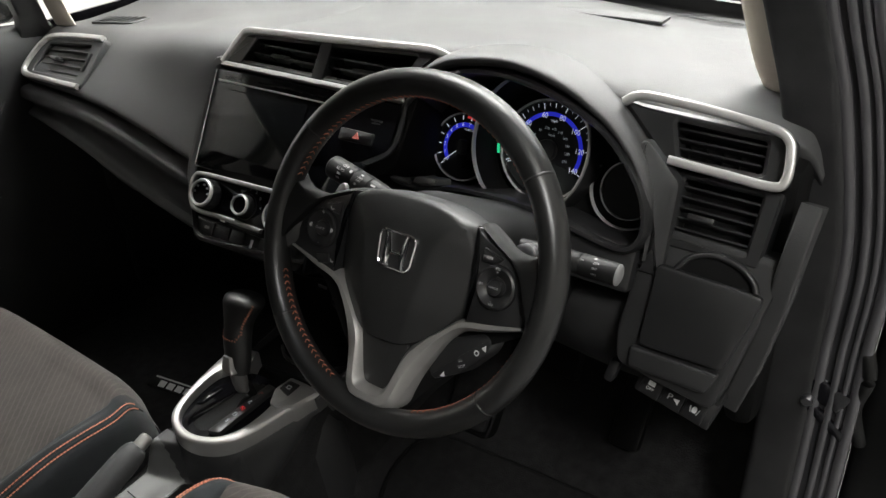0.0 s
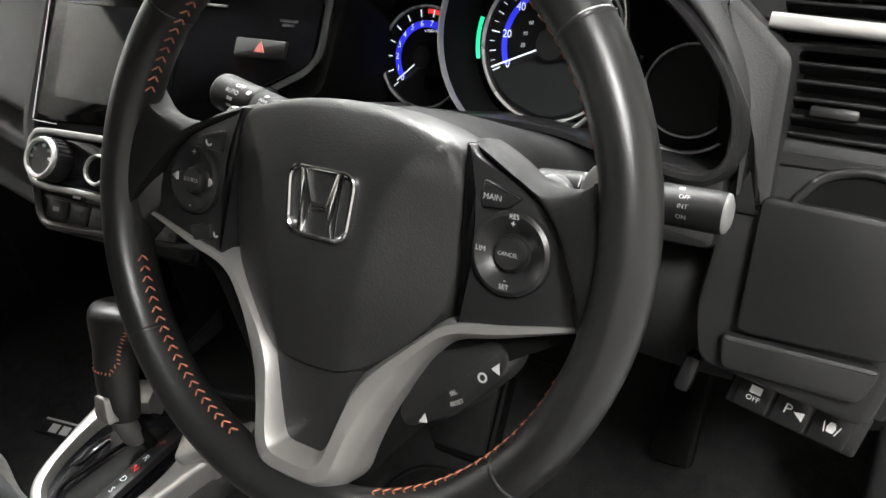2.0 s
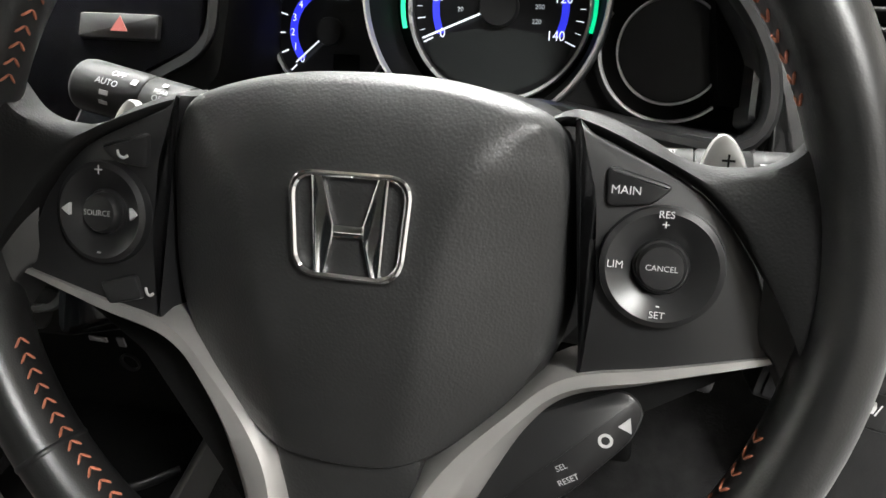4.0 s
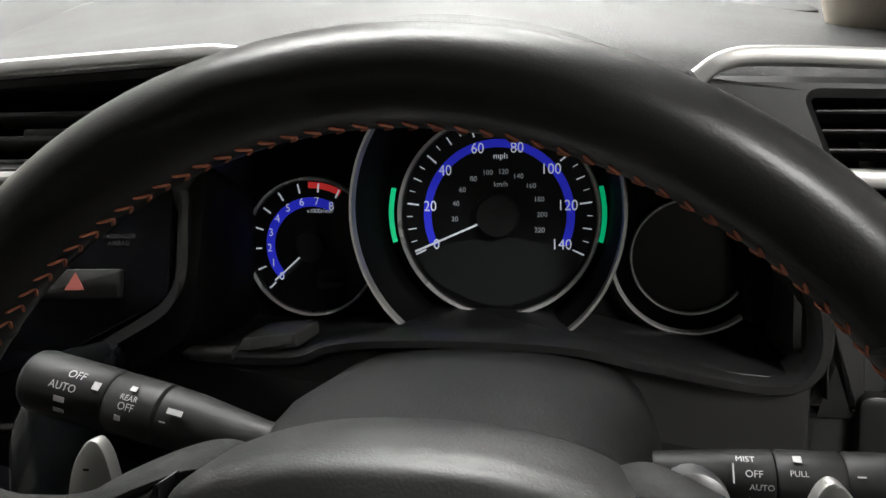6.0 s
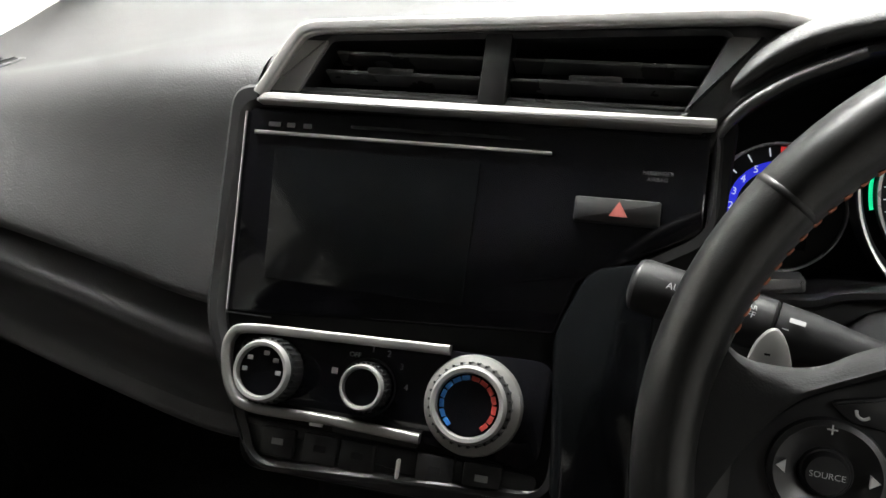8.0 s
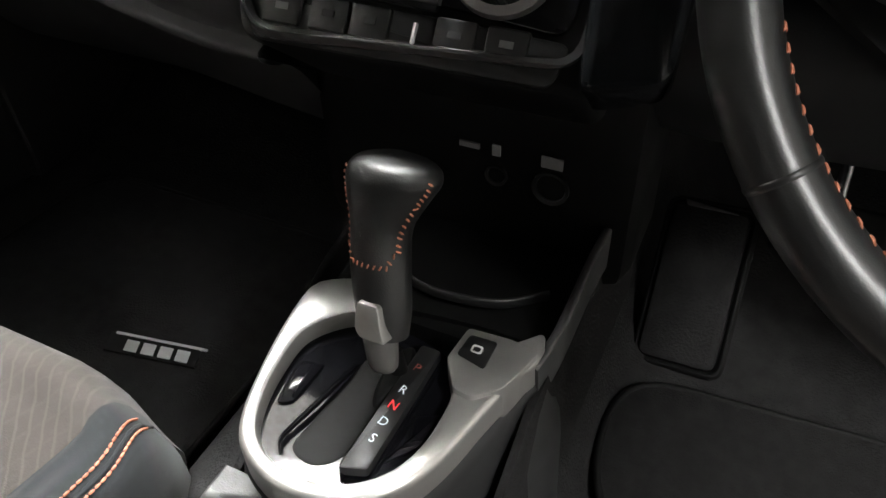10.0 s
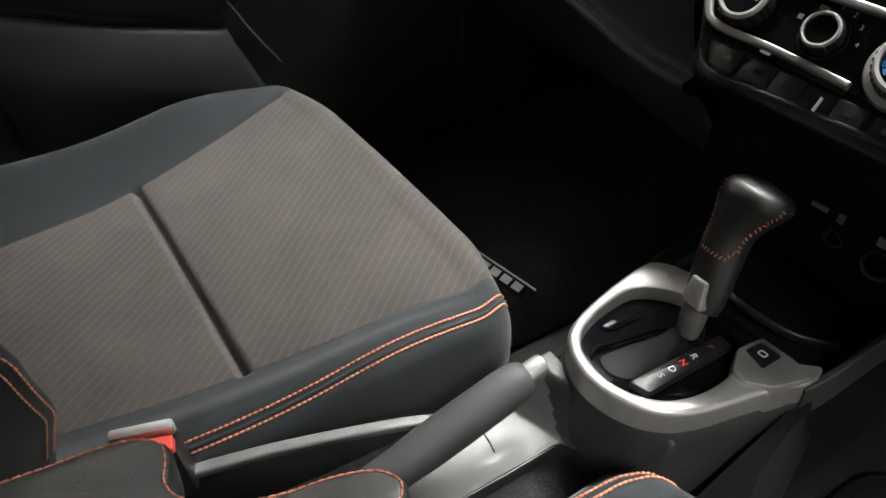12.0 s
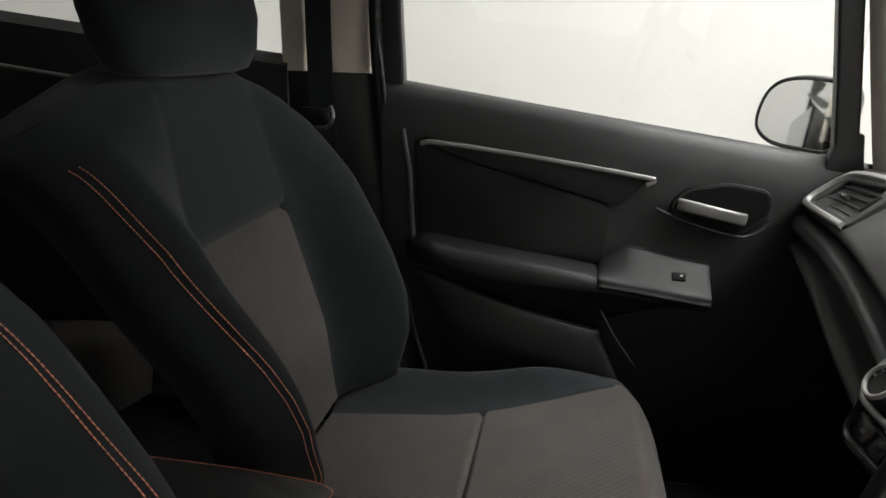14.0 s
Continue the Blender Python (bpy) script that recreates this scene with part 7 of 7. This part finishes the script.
DM = Matrix(((0, 0, 1, -0.704), (1, 0, 0, 0), (0, 1, 0, 0), (0, 0, 0, 1)))


def on_door(name, outline, z0, z1, bevel, mat, label="", parent=None, r=0.006):
    """A plate on the door's face: outline as (y, z), proud towards the cabin."""
    ob = part(name, prism(rounded(outline, r), z0, z1, bevel), mat, parent or door, label)
    if not parent:
        ob.matrix_local = DM
    return ob


on_door("cloth_panel", [(-0.752, 0.765), (-0.66, 0.725), (-0.385, 0.655), (-0.395, 0.545), (-0.74, 0.575)], -0.01, 0.004, 0.004, M_DOORCLOTH, "dark cloth door insert", r=0.02)
on_door("trim_panel", [(-0.735, 0.766), (-0.325, 0.708), (-0.372, 0.655), (-0.66, 0.728)], -0.01, 0.007, 0.003, M_SMOOTH, "", r=0.008)
tp = spline([(-0.736, 0.752), (-0.70, 0.754), (-0.52, 0.735), (-0.34, 0.711), (-0.318, 0.706), (-0.330, 0.697)], 6)
part("silver_trim", sweep([(-0.695, y, z) for y, z in tp], rounded([(-0.0045, -0.004), (0.0045, -0.004), (0.0045, 0.004), (-0.0045, 0.004)], 0.003, 3), up=(1, 0, 0)), M_SILVER, door, "slim satin silver trim strip")
hrec = on_door("handle_recess", [(-0.292, 0.655), (-0.264, 0.694), (-0.19, 0.708), (-0.118, 0.698), (-0.116, 0.650), (-0.165, 0.614), (-0.255, 0.632)], -0.02, 0.005, 0.004, M_SMOOTH, "", r=0.02)
# raised black plate paints the shade of the handle hollow
part("recess_shade", prism(rounded([(-0.284, 0.658), (-0.259, 0.690), (-0.19, 0.703), (-0.123, 0.693), (-0.122, 0.655), (-0.166, 0.624), (-0.250, 0.640)], 0.015), 0.004, 0.0062), M_DARK, hrec)
part("handle", sweep([(-0.272, 0.667, 0.010), (-0.262, 0.666, 0.016), (-0.21, 0.656, 0.018), (-0.168, 0.648, 0.018), (-0.160, 0.646, 0.012)], rounded([(-0.006, -0.011), (0.006, -0.011), (0.006, 0.011), (-0.006, 0.011)], 0.005), up=(0, 1, 0)), M_SILVER, hrec, "satin silver inner door handle")
part("recess_lip", sweep([(y, z, 0.008) for y, z in spline([(-0.310, 0.656), (-0.25, 0.632), (-0.168, 0.614), (-0.135, 0.624), (-0.116, 0.645)], 5)], oval(0.003, 0.003), up=(0, 0, 1)), M_SOFT, hrec)
# armrest with the window switch
ar = []
for y, zt, x, zc, zu in ((-0.762, 0.556, -0.698, 0.548, 0.530), (-0.745, 0.572, -0.680, 0.552, 0.525), (-0.715, 0.577, -0.660, 0.546, 0.516), (-0.68, 0.572, -0.652, 0.536, 0.505), (-0.58, 0.559, -0.648, 0.517, 0.474), (-0.50, 0.549, -0.646, 0.511, 0.455), (-0.40, 0.535, -0.646, 0.507, 0.440), (-0.36, 0.528, -0.648, 0.503, 0.450), (-0.28, 0.516, -0.650, 0.496, 0.470), (-0.212, 0.504, -0.654, 0.488, 0.474)):
    ar.append([(-0.712, y, zt + 0.010), (-0.692, y, zt + 0.006), (x - 0.010, y, zt), (x - 0.001, y, zt - 0.006), (x + 0.003, y, (zt + zc) / 2), (x, y, zc), (x - 0.008, y, zc - 0.007), (-0.684, y, zu + 0.006), (-0.714, y, zu - 0.004)])
part("armrest", sheet(smooth_grid(ar, 4, 4)), M_PLASTIC, door, "padded black door armrest")
swp = []
for y, top, low in ((-0.404, 0.548, 0.522), (-0.394, 0.558, 0.522), (-0.350, 0.578, 0.518), (-0.28, 0.566, 0.510), (-0.214, 0.556, 0.502), (-0.206, 0.551, 0.500)):
    e = 0.004 if y in (-0.404, -0.206) else 0.0
    swp.append([(-0.712, y, top + 0.004), (-0.700 - e, y, top + 0.003), (-0.694 - e, y, top), (-0.668 - e, y, (top + low) / 2 + 0.003), (-0.646 - e, y, low + 0.014), (-0.641 - e, y, low + 0.004), (-0.645 - e, y, low - 0.008), (-0.71, y, low - 0.03)])
sp_ = part("switch_panel", sheet(smooth_grid(swp, 4, 4)), M_SWITCH, door, "satin dark grey window switch panel")
part("window_switch", box((-0.668, -0.262, 0.5415), (0.016, 0.024, 0.006), 0.002, m=Matrix.Rotation(radians(52), 4, "Y")), M_DARK, sp_)
part("switch_mark", box((-0.6655, -0.258, 0.5445), (0.003, 0.004, 0.001), m=Matrix.Rotation(radians(52), 4, "Y")), M_WHITE, sp_)
pk = []
for y, zt, x in ((-0.745, 0.512, -0.696), (-0.70, 0.503, -0.686), (-0.55, 0.458, -0.674), (-0.42, 0.430, -0.670), (-0.390, 0.424, -0.676)):
    pk.append([(x - 0.012, y, zt), (x, y, zt - 0.006), (x + 0.004, y + 0.02, zt - 0.05), (x, y + 0.05, zt - 0.11), (x - 0.02, y + 0.07, 0.30), (-0.72, y + 0.07, 0.22)])
part("door_pocket", sheet(smooth_grid(pk, 4, 4)), M_PLASTIC, door, "black plastic door pocket")
part("card_rim", sweep(spline([(-0.698, -0.772, 0.775), (-0.696, -0.766, 0.745), (-0.695, -0.758, 0.700), (-0.695, -0.752, 0.610), (-0.694, -0.744, 0.562), (-0.690, -0.725, 0.540), (-0.684, -0.695, 0.532)], 6), oval(0.006, 0.0045), up=(1, 0, 0)), M_SOFT, door, "soft grey rim along the rear edge of the card")
# paler strip draws the highlight down the pocket's front edge
part("pocket_highlight", sweep(spline([(-0.660, -0.392, 0.468), (-0.664, -0.360, 0.415), (-0.672, -0.322, 0.362)], 5), oval(0.0022, 0.0022), up=(1, 0, 0)), M_SOFT, door)
# window frame, glass and mirror
part("window_frame", sweep(spline([(-0.745, -0.802, 0.80), (-0.742, -0.802, 0.88), (-0.728, -0.806, 1.0), (-0.692, -0.80, 1.17)], 6), rounded([(-0.025, -0.016), (0.025, -0.016), (0.025, 0.016), (-0.025, 0.016)], 0.006), up=(1, 0, 0)), M_SMOOTH, door)
part("window_frame", sweep(spline([(-0.735, 0.000, 0.735), (-0.728, -0.016, 0.86), (-0.715, -0.038, 1.0), (-0.70, -0.058, 1.12)], 6), rounded([(-0.020, -0.014), (0.020, -0.014), (0.020, 0.014), (-0.020, 0.014)], 0.006), up=(1, 0, 0)), M_SMOOTH, door)
part("mirror_corner", prism(rounded([(-0.035, 0.735), (0.03, 0.725), (0.02, 0.80), (-0.02, 0.80)], 0.006), -0.035, -0.015, 0.003), M_SMOOTH, door).matrix_local = DM
wg = part("window_glass", sheet([[(-0.748, y, sill(y) - 0.02), (-0.735, y, 0.95), (-0.700, y, 1.18)] for y in (-0.80, -0.5, -0.2, 0.0)], 0.004), M_GLASS, door, "clear side window")
wg.visible_shadow = False

mir = thing("door_mirror", "black-shelled door mirror outside the passenger window", "door mirror", basis((-0.880, -0.045, 0.815), (0.75, 0.66, -0.05), (0.62, -0.78, 0.08)))
mo = [tuple(p) for p in spline([(-0.088, -0.030), (-0.080, 0.030), (-0.045, 0.062), (0.02, 0.072), (0.085, 0.062), (0.094, 0.0), (0.085, -0.055), (0.02, -0.064), (-0.05, -0.060)], 6, True)]
part("shell", loft([[(x, y, z) for x, y in inset(mo, d)] for d, z in ((0.005, 0.004), (0.0, 0.002), (-0.004, -0.01), (0.0, -0.04), (0.02, -0.075), (0.05, -0.09))]), M_BODY, mir)
part("surround", frame_ring(inset(mo, -0.001), inset(mo, 0.007), -0.01, 0.008, 0.002), M_SMOOTH, mir)
part("mirror_glass", prism(inset(mo, 0.007), -0.004, 0.0065), M_MIRROR, mir, "clear mirror glass")

# ---- pillar behind the passenger door, belt, rear door ----
bp_ = thing("b_pillar", "black pillar trim with pale upper cloth and rubber seal", "pillar trim")
rows = [[(-0.760, -0.82 + d, z), (-0.735, -0.825 + d, z), (-0.722, -0.85 + d, z), (-0.720, -0.90 + d, z), (-0.722, -0.96 + d, z), (-0.740, -1.02 + d, z)] for z, d in ((0.16, 0.10), (0.30, 0.09), (0.45, 0.06), (0.62, 0.02), (0.78, -0.005), (0.872, -0.01))]
part("lower_trim", sheet(smooth_grid(rows, 3, 4)), M_PLASTIC, bp_)
rows = [[(-0.752 + k, -0.835 + d, z), (-0.730 + k, -0.840 + d, z), (-0.720 + k, -0.87 + d, z), (-0.722 + k, -0.915 + d, z), (-0.745 + k, -0.95 + d, z)] for z, d, k in ((0.872, -0.01, 0), (0.96, -0.01, 0.006), (1.08, -0.008, 0.03), (1.21, -0.005, 0.06))]
part("upper_trim", sheet(smooth_grid(rows, 3, 4)), M_BEIGE, bp_, "pale cloth upper pillar trim")
part("pillar_seal", sweep(spline([(-0.732, -0.728, 0.20), (-0.732, -0.742, 0.35), (-0.730, -0.775, 0.55), (-0.728, -0.812, 0.75), (-0.725, -0.826, 0.90), (-0.705, -0.826, 1.06), (-0.675, -0.81, 1.20)], 8), oval(0.012, 0.014), up=(1, 0, 0)), M_RUBBER, bp_, "black rubber door seal")
part("seal_edge", sweep(spline([(-0.712, -0.832, 1.00), (-0.716, -0.812, 0.853), (-0.716, -0.798, 0.696), (-0.716, -0.777, 0.587), (-0.716, -0.753, 0.404), (-0.716, -0.722, 0.297)], 8), oval(0.0035, 0.0045), up=(1, 0, 0)), M_SOFT, bp_, "grey edge of the door seal")
belt = thing("seat_belt", "black seat belt hanging on the pillar", "seat belt")
part("webbing", sheet([[(x, y - 0.024, z), (x, y + 0.024, z)] for x, y, z in [tuple(p) for p in spline([(-0.700, -0.93, 1.10), (-0.702, -0.93, 0.95), (-0.704, -0.925, 0.80), (-0.700, -0.91, 0.62), (-0.69, -0.87, 0.42), (-0.64, -0.83, 0.33)], 6)]], 0.0015), M_CLOTH, belt)
part("tongue", box((-0.694, -0.935, 0.795), (0.010, 0.055, 0.028), 0.005), M_SMOOTH, belt)
part("tongue_loop", sweep(spline([(-0.69, -0.905, 0.812), (-0.682, -0.898, 0.795), (-0.686, -0.910, 0.775), (-0.692, -0.935, 0.772)], 5), oval(0.004, 0.004)), M_STEEL, belt)
part("anchor_cover", box((-0.592, -0.806, 0.318), (0.024, 0.014, 0.012), 0.003), M_STEEL, belt, "bright metal belt anchor")

rd = thing("rear_door", "black rear door with a silver trim line and clear window", "car door")
rs = lambda y: 0.921 - 0.115 * (y + 1.44)
rows = []
for i in range(17):
    y = -2.1 + 1.1 * i / 16
    zt = rs(y)
    rows.append([(-0.775, y, zt + 0.028), (-0.745, y, zt + 0.03), (-0.725, y, zt + 0.01), (-0.722, y, zt - 0.04), (-0.73, y, 0.60), (-0.735, y, 0.2)])
part("door_card", sheet(rows), M_PLASTIC, rd)
part("silver_trim", sweep([(-0.716, y, rs(y) - 0.075) for y in (-1.9, -1.7, -1.5, -1.25)], oval(0.004, 0.005), up=(1, 0, 0)), M_SILVER, rd, "slim satin silver trim strip")
part("window_frame", sweep(spline([(-0.745, -0.99, 0.80), (-0.742, -0.99, 0.92), (-0.72, -0.985, 1.05), (-0.69, -0.97, 1.19)], 6), rounded([(-0.022, -0.014), (0.022, -0.014), (0.022, 0.014), (-0.022, 0.014)], 0.005), up=(1, 0, 0)), M_BEIGE, rd)
rg = part("window_glass", sheet([[(-0.748, y, rs(y)), (-0.735, y, 1.02), (-0.700, y, 1.19)] for y in (-2.1, -1.7, -1.3, -1.0)], 0.004), M_GLASS, rd, "clear side window")
rg.visible_shadow = False
part("outer_skin", sheet([[(-0.80, y, z) for z in (0.0, 0.3, 0.6, 0.90)] for y in (-2.2, -1.0)], 0.01), M_BODY, rd)
part("outer_skin", sheet([[(-0.80, y, z) for z in (0.0, 0.3, 0.55, 0.74)] for y in (-0.99, 0.3)], 0.01), M_BODY, door)
